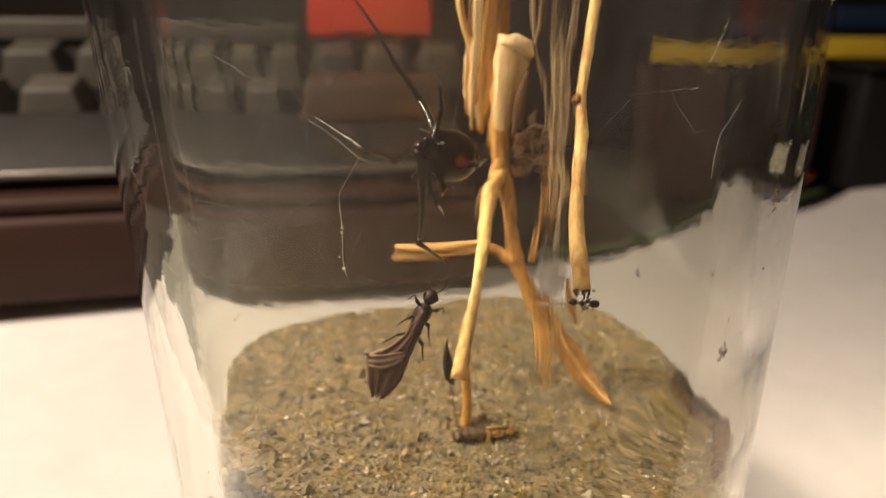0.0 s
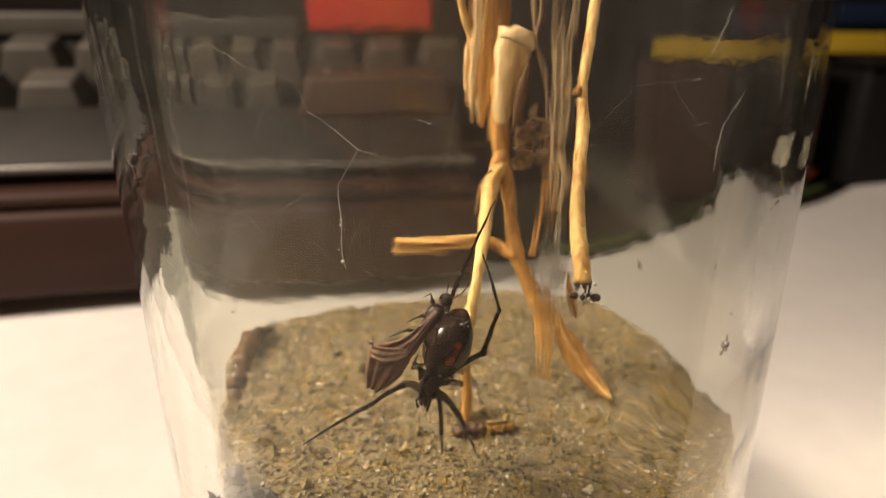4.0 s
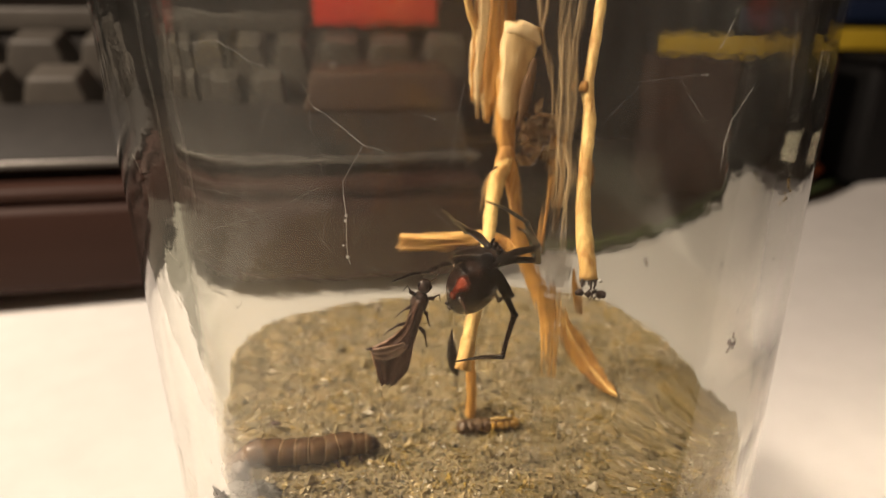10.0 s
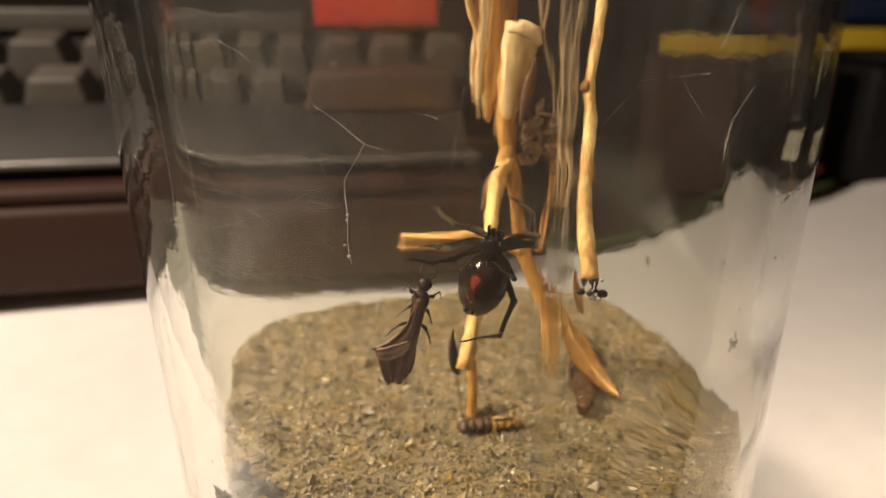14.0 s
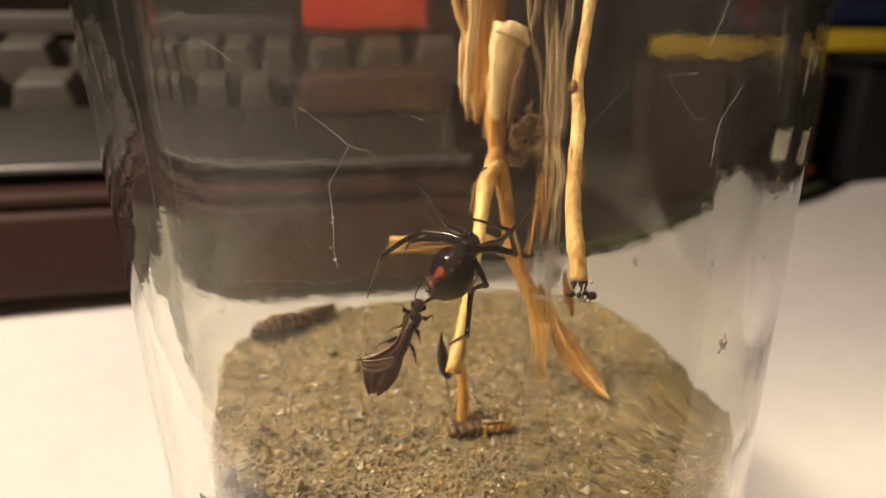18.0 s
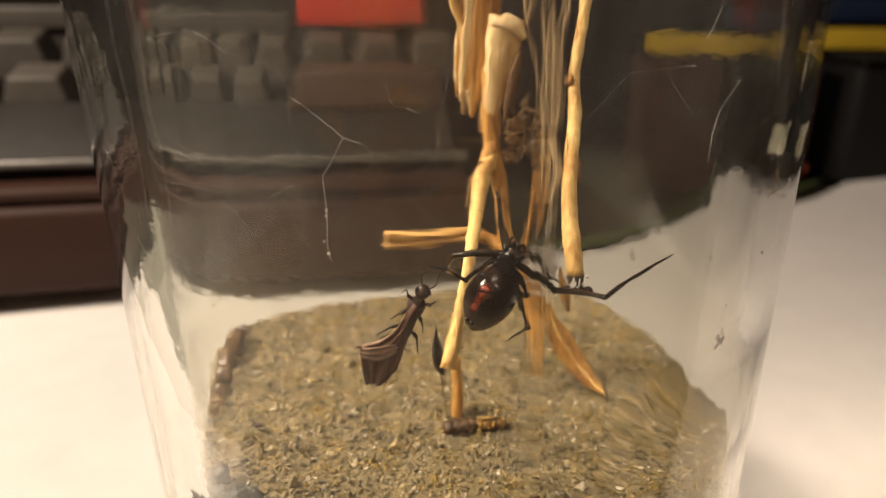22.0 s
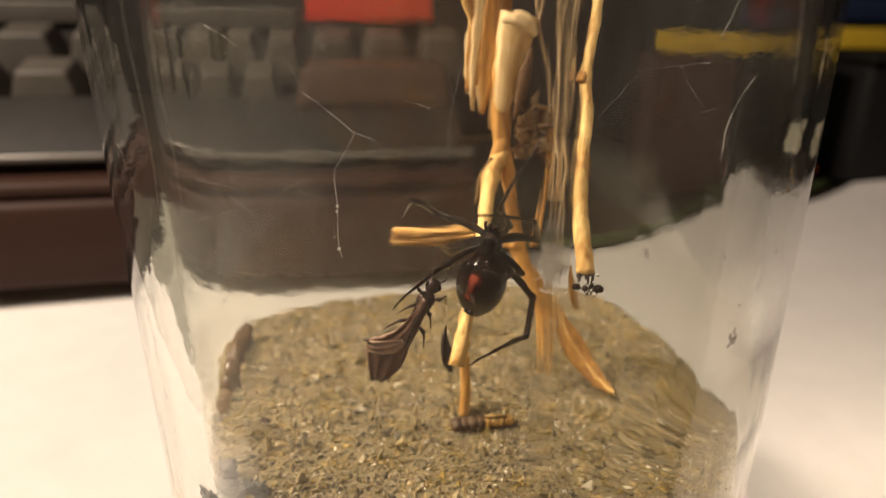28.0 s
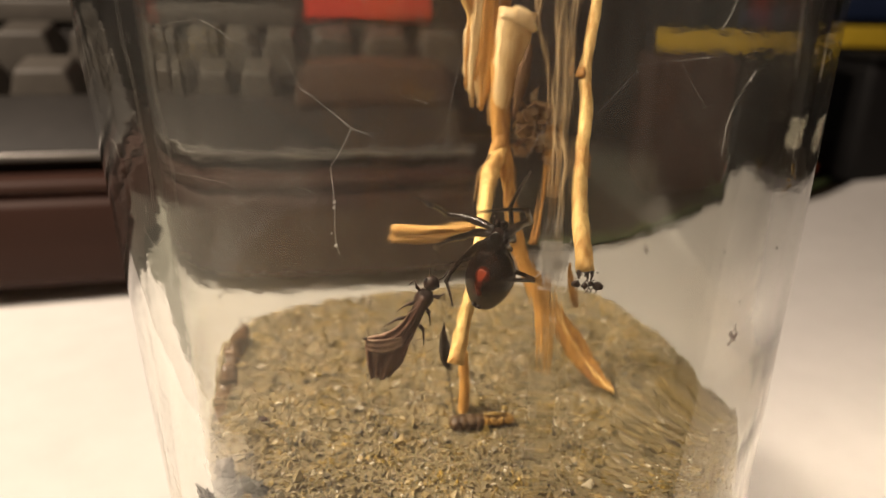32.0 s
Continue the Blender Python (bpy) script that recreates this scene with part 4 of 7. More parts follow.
# ---- small things on the sand and on the glass ----
def pieces():
    pupa = base("dead_larva", (0.004, -0.0165, 0.0218), "dried amber dead larva half sunk in the sand", "larva")
    pupa.matrix_basis = Matrix.Translation((0.0042, -0.0162, 0.0222)) @ Matrix.Rotation(radians(10), 4, "Z")
    for k in range(8):
        s = 1.55 - 0.055 * k
        part("segment", blob((1.25 * MM, s * MM, s * 0.85 * MM), ((-4.6 + 1.35 * k) * MM, 0, 0.25 * MM), 14, 10, None, 0.22, k), PUPA if k > 3 else PUPA_DARK, pupa)
    part("yellow_stripe", tube([(0.2 * MM, -0.3 * MM, 1.72 * MM), (2.5 * MM, -0.3 * MM, 1.66 * MM), (4.8 * MM, -0.3 * MM, 1.4 * MM)], [0.25 * MM, 0.38 * MM, 0.25 * MM], 6, 0.5), AMBER_PALE, pupa, "yellow stripe along the back")
    for k in range(3):
        part("stub_leg", tube([((-4 + k * 1.5) * MM, -0.9 * MM, 0.2 * MM), ((-4.2 + k * 1.5) * MM, -1.9 * MM, -0.4 * MM)], [0.25 * MM, 0.1 * MM], 5), PUPA_DARK, pupa)
    seed = base("dark_seed_husk", (0, 0, 0), "dark pointed seed husk leaning by the branch foot", "seed husk")
    part("shell", stem([(-2.6, -18.5, 42.6), (-2.8, -18.3, 40.4), (-2.5, -18, 37.2), (-1.9, -17.6, 34.5), (-1.5, -17, 32.8)], [0.10, 0.6, 1.25, 0.9, 0.2], 9, 0.7, 0.15), SEED, seed)
    part("stalk", stem([(-2.2, -17, 33.6), (-1.2, -15.5, 27), (-0.6, -13.5, 20.8)], [0.10, 0.07, 0.07], 5), SEED, seed)
    crumb = base("dark_crumb", (-0.0338, -0.0193, 0.0238), "tiny dark red-brown crumb on the sand", "crumb")
    part("flake", blob((1.1 * MM, 0.6 * MM, 0.4 * MM), (0, 0, 0), 8, 6, None, 0.6, 3), CRUMB, crumb)
    part("spike", tube([(0, 0, 0), (-1.2 * MM, 0.2 * MM, 0.8 * MM)], [0.3 * MM, 0.05 * MM], 5), CRUMB, crumb)
    pebble = base("round_pebble", (-0.0228, 0.0335, 0.0213), "small round grey pebble at the sand's far edge", "pebble")
    part("stone", blob((1.0 * MM, 0.9 * MM, 0.8 * MM), (0, 0, 0), 12, 8, None, 0.15, 9), PEBBLE, pebble)
    lump = base("dark_sand_lump", (-0.0340, -0.0325, 0.0243), "dark lump of sand pressed against the glass", "lump")
    part("lump", blob((1.5 * MM, 1.2 * MM, 1.7 * MM), (0, 0, 0), 14, 10, None, 0.8, 6), SEED, lump)
    ant = base("dead_ant", (0.0182, -0.0252, 0.0525), "tiny curled dead ant hanging under the stick end in silk", "ant")
    for r, at in (((0.62, 0.5, 0.5), (-1.7, 0, 0.1)), ((0.5, 0.4, 0.42), (-0.5, 0, -0.1)), ((0.42, 0.4, 0.4), (0.4, 0, 0.2)), ((0.85, 0.55, 0.6), (1.5, 0.1, -0.2))):
        part("body_segment", blob([v * MM for v in r], [v * MM for v in at], 10, 8, None, 0.2, at[0]), INSECT, ant)
    rng = random.Random(5)
    for k in range(9):
        p = Vector((rng.uniform(-1.4, 1.2), 0, 0))
        q = p + Vector((rng.uniform(-0.6, 0.6), rng.uniform(-0.5, 0.3), rng.choice((-0.8, 0.7, 0.9))))
        part("leg", tube([p * MM, q * MM, (q + Vector((rng.uniform(-0.7, 0.7), 0, -0.4))) * MM], [0.11 * MM, 0.09 * MM, 0.05 * MM], 5), INSECT, ant)
    part("silk_hanger", tube([(0, 0, 0.2 * MM), (-0.3 * MM, 0.1 * MM, 2.0 * MM)], [0.04 * MM, 0.04 * MM], 4), SILK_DIM, ant)
    drop = base("silk_drop", (0.0193, -0.0257, 0.0548), "shiny bead of silk at the stick end", "bead")
    part("bead", blob((0.32 * MM, 0.3 * MM, 0.32 * MM), (0, 0, 0), 10, 8), SILK, drop)
    clod = base("dark_clod", (-0.0320, -0.0360, 0.0236), "dark grey clod of sand against the glass", "clod")
    luck = random.Random(5)
    for k in range(20):
        part("lump", blob((luck.uniform(0.7, 1.7) * MM, luck.uniform(0.6, 1.4) * MM, luck.uniform(0.5, 1.1) * MM), (luck.gauss(0, 1.2) * MM, luck.gauss(-0.4, 0.7) * MM, luck.uniform(-0.3, 0.8) * MM), 10, 7, None, 1.2, k * 2.3), CLOD, clod)
    stain = base("wall_stain", (0, 0, 0), "dried purplish stain on the jar's wall", "stain")
    rng = random.Random(8)
    for k in range(9):
        part("fleck", blob((rng.uniform(0.2, 0.7) * MM, 0.03 * MM, rng.uniform(0.2, 0.6) * MM), (0, 0, 0), 8, 6, None, 0.6, k), STAIN, stain).matrix_basis = on_glass(-53.6 + rng.gauss(0, 0.6), 53.4 + rng.gauss(0, 0.6))
    specks = base("glass_specks", (0, 0, 0), "scattered tiny dark specks on the jar's outside", "speck")
    spots = [(-45.9, 63.3, 0.42), (-102.5, 87.5, 0.42), (-69.7, 67.4, 0.5), (-58.1, 65.4, 0.3), (-53.3, 58.2, 0.28), (-59.2, 57.4, 0.25), (-118.0, 59.7, 0.3), (-51, 61, 0.2), (-103.1, 59.8, 0.2), (-56, 49.5, 0.25)]
    for k, (a, z, s) in enumerate(spots):
        part("speck", blob((s * MM * 0.42, 0.03 * MM, s * MM * 0.65 * (2.0 if k in (2, 3, 4) else 0.8)), (0, 0, 0), 8, 6, None, 0.5, k), SILK_DIM if k == 1 else (CRUMB if k in (0, 6, 8) else STAIN), specks).matrix_basis = (
            on_glass(a, z) @ Matrix.Rotation(radians(-20), 4, "Y"))


pieces()


# film and amber flecks paint in a bright reflection in the glass wall
def residue():
    patch = base("wall_glint", (0, 0, 0), "pale film and yellowish flecks standing in for a glint on the glass", "residue")
    rng = random.Random(18)
    cols, rows, bm = 16, 12, bmesh.new()
    grid = []
    for i in range(rows + 1):
        v = i / rows
        grid.append([bm.verts.new(on_glass(-40.4 + 0.8 * v + 6.2 * c / cols + 0.5 * noise.noise(Vector((c * 0.6, i * 0.6, 2.0))), 73.6 + 4.4 * v + 0.5 * noise.noise(Vector((c * 0.5, i * 0.4, 7.0)))).translation) for c in range(cols + 1)])
    for i in range(rows):
        for c in range(cols):
            edge = min(i, rows - 1 - i, c, cols - 1 - c)
            if edge > 1 or noise.noise(Vector((c * 0.45, i * 0.45, 1.0))) > 0.1 - 0.35 * edge:
                bm.faces.new((grid[i][c], grid[i][c + 1], grid[i + 1][c + 1], grid[i + 1][c]))
    bmesh.ops.delete(bm, geom=[v for v in bm.verts if not v.link_faces], context="VERTS")
    made = bmesh.ops.extrude_face_region(bm, geom=bm.faces[:])
    for g in made["geom"]:
        if isinstance(g, bmesh.types.BMVert):
            g.co += Vector((g.co.x, g.co.y, 0)).normalized() * 0.00003
    part("film", bm, GLINT_FILM, patch, "pale film standing in for a reflection")
    for k in range(16):
        size = rng.uniform(0.10, 0.24)
        part("glint_fleck", blob((size * MM, 0.03 * MM, size * 1.15 * MM), (0, 0, 0), 10, 7, None, 1.0, k * 3.7), AMBER_PALE if k % 2 else GLINT_FILM, patch).matrix_basis = on_glass(-45.6 + rng.gauss(0, 0.8), 69.6 + 4.6 * rng.random())


residue()


def scratches():
    marks = base("glass_scratches", (0, 0, 0), "fine pale scratches running down the jar's wall", "scratch")
    for run in ([(-128.2, 93.0), (-128.3, 86.9), (-127.7, 82.4), (-127.5, 76.5), (-127.5, 72.3), (-128.2, 67.6)], [(-123.5, 93.0), (-123.4, 87.1), (-123.6, 81.7), (-123.1, 78.5), (-122.8, 73.7), (-123.0, 69.5)],
                [(-51.5, 92.3), (-50.7, 88.0), (-49.9, 83.5)], [(-42.4, 88.2), (-42.3, 85.6), (-42.3, 82.6)]):
        pts = [on_glass(a, z).translation / MM for a, z in run]
        part("scratch", stem(pts, [0.025, 0.045, 0.025], 4, 0.5, 0.5), FAINT, marks)
    rng = random.Random(62)
    for k in range(34):
        a, z = rng.choice((rng.uniform(-150, -118), rng.uniform(-118, -40), rng.uniform(-52, -34))), rng.uniform(58, 98)
        way = radians(rng.choice((rng.gauss(90, 12), rng.gauss(20, 25), rng.gauss(140, 20))))
        span, bend = rng.uniform(0.8, 4.5), rng.uniform(-0.5, 0.5)
        pts = [on_glass(a + (u * math.cos(way) - bend * (1 - u * u) * math.sin(way)) * span * 0.55, z + (u * math.sin(way) + bend * (1 - u * u) * math.cos(way)) * span * 0.5).translation / MM for u in (-1, -0.5, 0, 0.5, 1)]
        part("scratch", stem(pts, [0.008, rng.uniform(0.012, 0.026), 0.008], 4, 0.5, 0.6, k, 3), FAINT, marks)
    dust = base("dust_specks", (0, 0, 0), "fine pale dust specks on the jar's outside", "dust")
    rng = random.Random(77)
    for k in range(330):
        a = rng.uniform(-160, -25)
        z = rng.uniform(38, 100)
        r = 0.028 + 0.06 * rng.random() ** 3
        part("speck", blob((r * MM, 0.02 * MM, r * 1.2 * MM), (0, 0, 0), 6, 4, None, 0.6, k), FAINT, dust).matrix_basis = on_glass(a, z)
    tagged(dust, kind="stuff")


scratches()


# ---- silk ----
def silk():
    web = base("spider_web", (0, 0, 0), "loose tangle of thin white silk threads in the jar", "spider web")
    bright = ([(-19.6, -33, 80.8), (-15.9, -33, 78), (-13.6, -34, 76.3), (-11.5, -34, 75.6)],
              [(-13.6, -34, 76.3), (-15.7, -34, 72.4), (-16.2, -34, 70.9), (-15.8, -35, 67.1), (-15.9, -35, 62.8), (-15.5, -35, 60.4)],
              [(28.4, -29, 84.7), (29.9, -28, 84.7)], [(32.6, -28, 93.5), (29.9, -30, 88.0)], [(37, -26, 83), (34.6, -26, 77.8), (34.1, -26, 74.5), (34.1, -26, 72)],
              [(-6.4, -30, 79.3), (-4.9, -30, 78.9)], [(-31.6, -30, 88.4), (-28.9, -30, 86.3)], [(11.4, 0, 65), (16, 3, 72.1)])
    faint = ([(18.6, -20, 76.3), (22.2, -24, 82.6)], [(20.9, -28, 83.7), (26.1, -28, 84.3), (28.4, -29, 84.7)], [(-8.8, -30, 82.9), (-8.2, -30, 79.9), (-6.4, -30, 79.3)], [(-4.9, -30, 78.9), (-2.8, -30, 79.7)],
             [(-39.4, -28, 69), (-34.2, -28, 68.2), (-30.3, -28, 67)], [(-34.2, -32, 64.2), (-28.3, -32, 66), (-23.1, -32, 68.4), (-18.9, -32, 70.5)], [(-29.4, -32, 67), (-28.3, -32, 66), (-26.7, -32, 64)],
             [(-43.2, -22, 86.1), (-41.1, -23, 87.3), (-34.4, -24, 88.2)], [(-28.5, -31, 86.3), (-25.4, -31, 85.2), (-22.1, -31, 84.4), (-19.6, -33, 80.8)], [(-21, -33, 68.7), (-17.8, -33, 67.5)], [(-19.4, -33, 74.5), (-18.8, -33, 71.6)],
             [(-36.6, -28, 74.6), (-34.5, -28, 73.1)], [(-20.1, -33, 80.3), (-20, -33, 77.6)], [(-11.8, -33, 74.4), (-10.7, -33, 72.6), (-10.1, -33, 70.5)], [(-11.6, -33, 75.6), (-10.3, -33, 73.6), (-9.2, -33, 71.2)],
             [(-4.9, -30, 72.5), (-2.6, -30, 75.3)], [(-4.8, -30, 70.7), (-2, -30, 74.5)], [(-5.5, -30, 66.9), (-2.3, -30, 63.8)], [(35.4, -26, 72), (34.7, -26, 68)], [(30.8, -26, 78.2), (32.5, -26, 78.9)],
             [(27.2, -26, 84.1), (28.6, -26, 81.7), (31, -26, 78.7)], [(34.5, -26, 87.7), (36.2, -26, 87.8)], [(-3.6, -20, 67.2), (-2.8, -20, 70.7), (-2, -15, 77.4), (-0.4, -10, 85.3)], [(-5.2, -31.5, 54.5), (-1, -30, 51), (2.0, -26, 49.5)])
    for pts in bright:
        part("thread", stem(pts, [0.025, 0.038, 0.028], 5, 1, 1.2), SILK, web)
    for pts in faint:
        part("faint_thread", stem(pts, [0.019, 0.027, 0.019], 4, 1, 0.9), SILK_DIM, web)
    rng = random.Random(31)
    for k in range(30):
        p = Vector((rng.uniform(-34, -2), 0, rng.uniform(56, 90)))
        p.y = -math.sqrt(48.5 ** 2 - p.x ** 2) + rng.uniform(0.5, 9)
        q = p + Vector((rng.uniform(-1, 1), rng.uniform(0, 0.4), rng.choice((-0.5, 0.4, 1.2, -1.3)))) * rng.uniform(1.0, 3.2)
        if math.hypot(q.x, q.y) < 48.8:
            part("faint_thread", stem([p, p.lerp(q, 0.5) + Vector((0.1, 0, 0.15)), q], [0.012, 0.018, 0.012], 4, 1, 0.5), SILK_DIM, web)
    for p, r in (((-15.8, -35, 67.3), 0.22), ((-15.9, -35, 66.6), 0.17), ((-15.8, -35, 61.6), 0.24), ((-16.3, -35, 63.2), 0.13), ((22.2, -24, 82.6), 0.10), ((29.4, -28.4, 84.7), 0.12), ((-5.0, -30, 78.9), 0.13), ((-28.3, -32, 66), 0.09), ((-23.1, -32, 68.4), 0.09), ((-20.6, -32, 69.7), 0.07)):
        part("silk_bead", blob((r * MM, r * MM, r * MM), Vector(p) * MM, 8, 6, None, 0.5, r), SILK, web)
    tuft = base("silk_tuft", (0, 0, 0), "whitish clump of tangled silk on the thin stems", "silk")
    rng = random.Random(3)
    for k in range(90):
        c = Vector((18.0 + rng.gauss(0, 1.3), 2.4 + rng.gauss(0, 0.6), 46.2 + rng.gauss(0, 3.0)))
        d = Vector((rng.gauss(0, 0.9), rng.gauss(0, 0.4), rng.gauss(0, 1.6)))
        part("strand", stem([c - d, c + Vector((rng.gauss(0, 0.4), 0, 0)), c + d], [0.05, 0.17, 0.05], 5, 0.6, 0.4, k), SILK, tuft)


silk()


# ---- the winged insect caught in silk ----
def winged_insect():
    ob = base("winged_insect", (0, 0, 0), "dark winged insect with crumpled brown wings, hanging in silk", "insect")
    part("head", blob((1.05 * MM, 1.05 * MM, 0.95 * MM), (0, 0, 0), 16, 12), INSECT, ob, "round shiny dark head")
    part("thorax", blob((1.25 * MM, 1.9 * MM, 1.1 * MM), (0, 2.9 * MM, 0), 16, 12, lambda y: 1 - 0.25 * y, 0.1), INSECT, ob)
    part("abdomen", blob((1.0 * MM, 4.6 * MM, 1.0 * MM), (-0.2 * MM, 9.0 * MM, -0.5 * MM), 16, 14, lambda y: 1 - 0.35 * abs(y), 0.06), INSECT, ob)
    for s in (-1, 1):
        part("antenna", tube(smooth_line([(s * 0.5 * MM, -0.9 * MM, 0.3 * MM), (s * 1.1 * MM, -2.2 * MM, 0.9 * MM), (s * 0.9 * MM, -4.0 * MM, 1.0 * MM)], 4), [0.10 * MM] * 9, 5), INSECT, ob)
        part("eye", blob((0.32 * MM, 0.4 * MM, 0.4 * MM), (s * 0.8 * MM, -0.15 * MM, 0.35 * MM), 10, 8), SPIDER_BLACK, ob)
        for k, (y, out, back) in enumerate(((1.6, 2.2, -2.0), (3.6, 2.0, 0.3), (6.2, 2.6, 0.9))):
            a, b, c = Vector((s * 0.9, y, 0.1)), Vector((s * out * 0.72, y + back * 0.3, 0.9)), Vector((s * out, y + back + 0.9, 0.2))
            leg = part("leg", tube([a * MM, b * MM], [0.22 * MM, 0.30 * MM], 7), INSECT, ob)
            part("shin", tube([b * MM, c * MM, (c + Vector((s * 0.5, 0.9, 0.2))) * MM], [0.17 * MM, 0.11 * MM, 0.05 * MM], 6), INSECT, leg)
    rng = random.Random(41)

    def rim(points):
        line = [Vector((x * MM, y * MM, 0)) for x, y in points]

        def at(s):
            k = min(len(line) - 2, int(s * (len(line) - 1)))
            return line[k].lerp(line[k + 1], s * (len(line) - 1) - k)
        return at

    def wing(name, left, right, lift, rows, cols, mat, label, fray=0.0, crumple=0.16):
        bm = sheet(rim(left), rim(right), lambda s, c: lift(s, c) * MM, 0.06 * MM, rows, cols)
        bm.verts.ensure_lookup_table()
        half = len(bm.verts) // 2
        for c in range(cols + 1):
            d = Vector((rng.uniform(-0.25, 0.25), rng.uniform(-1.0, 0.25), rng.uniform(-0.3, 0.3))) * fray * MM
            for layer in (0, half):
                bm.verts[layer + rows * (cols + 1) + c].co += d
        for v in bm.verts:
            p = v.co * 420
            v.co += Vector((noise.noise(p + Vector((7, 0, 0))), noise.noise(p + Vector((0, 9, 0))), 1.6 * noise.noise(Vector((p.x, p.y, 3.0))))) * crumple * MM
        part(name, bm, mat, ob, label)
    # two wings lie over the back, narrow at the shoulder, and flare into a creased fan behind
    for side in (-1, 1):
        wing("wing_base", [(side * 0.02, 1.7), (side * 0.05, 4.6), (side * 0.05, 7.2), (side * 0.0, 9.4)], [(side * 0.75, 1.9), (side * 0.95, 4.6), (side * 1.05, 7.0), (side * 1.15, 9.6)],
             lambda s, c: 1.35 + 0.02 * math.sin(c * 15) - 0.75 * c * c, 14, 10, WING_DARK, "narrow dark wing base over the back", crumple=0.05)
    wing("forewing", [(0.7, 4.0), (1.1, 6.2), (1.9, 8.2), (3.2, 9.6), (4.7, 10.8), (3.9, 12.8), (2.7, 14.8), (1.5, 16.3)], [(-0.6, 4.5), (-0.85, 6.4), (-1.0, 8.2), (-1.1, 9.6), (-1.2, 11.2), (-1.2, 12.8), (-1.1, 14.4), (-0.6, 15.6)],
         lambda s, c: 1.10 + 0.22 * math.sin(c * 19.0) * (0.2 + s) + 0.4 * math.sin(s * 2.6) - 0.8 * (c - 0.4) ** 2, 30, 22, WING, "crumpled brown wing flaring to one side", 0.9)
    wing("wing_fold", [(0.3, 8.3), (1.6, 9.0), (3.1, 9.9), (4.7, 10.7)], [(-0.4, 9.4), (0.5, 10.7), (1.8, 11.8), (3.5, 12.3)],
         lambda s, c: 1.80 + 0.12 * math.sin(c * 16.0) * s + 0.3 * math.sin(s * 2.6), 16, 14, WING_PALE, "pale tan fold of the wing", 0.3, 0.12)
    wing("hindwing", [(0.4, 7.0), (0.7, 10.0), (1.3, 13.0), (1.2, 15.2), (0.7, 16.5)], [(-0.8, 7.0), (-1.2, 10.0), (-1.4, 12.4), (-1.3, 14.2), (-0.6, 15.9)],
         lambda s, c: 0.55 + 0.2 * math.sin(c * 9.0 + 1) * s + 0.2 * math.sin(s * 3), 22, 16, WING_DARK, "dark frilled lower wing", 1.1)
    part("wing_tip", tube([(4.4 * MM, 10.4 * MM, 2.0 * MM), (5.1 * MM, 10.75 * MM, 2.1 * MM)], [0.2 * MM, 0.1 * MM], 6), INSECT, ob, "dark pointed wing tip")
    for k in range(5):
        x = -1.0 + 1.0 * k
        part("vein", tube(smooth_line([(-0.2 * MM, 8.4 * MM, 1.75 * MM), (0.6 * x * MM, 12.0 * MM, 1.85 * MM), (x * MM, (16.2 - 0.45 * abs(k - 1)) * MM, 1.35 * MM)], 4), [0.05 * MM] * 9, 4), WING_DARK, ob)
    return ob


PREY = winged_insect()


# ---- the spider ----
FEMUR, TIBIA, TARSUS = 0, 1, 2
LENGTHS = {1: (8.0, 9.0, 12.5), 2: (7.5, 8.5, 11.5), 3: (5.5, 5.0, 6.5), 4: (8.0, 8.0, 12.0)}
HIPS = {1: 2.9, 2: 2.0, 3: 1.1, 4: 0.3}


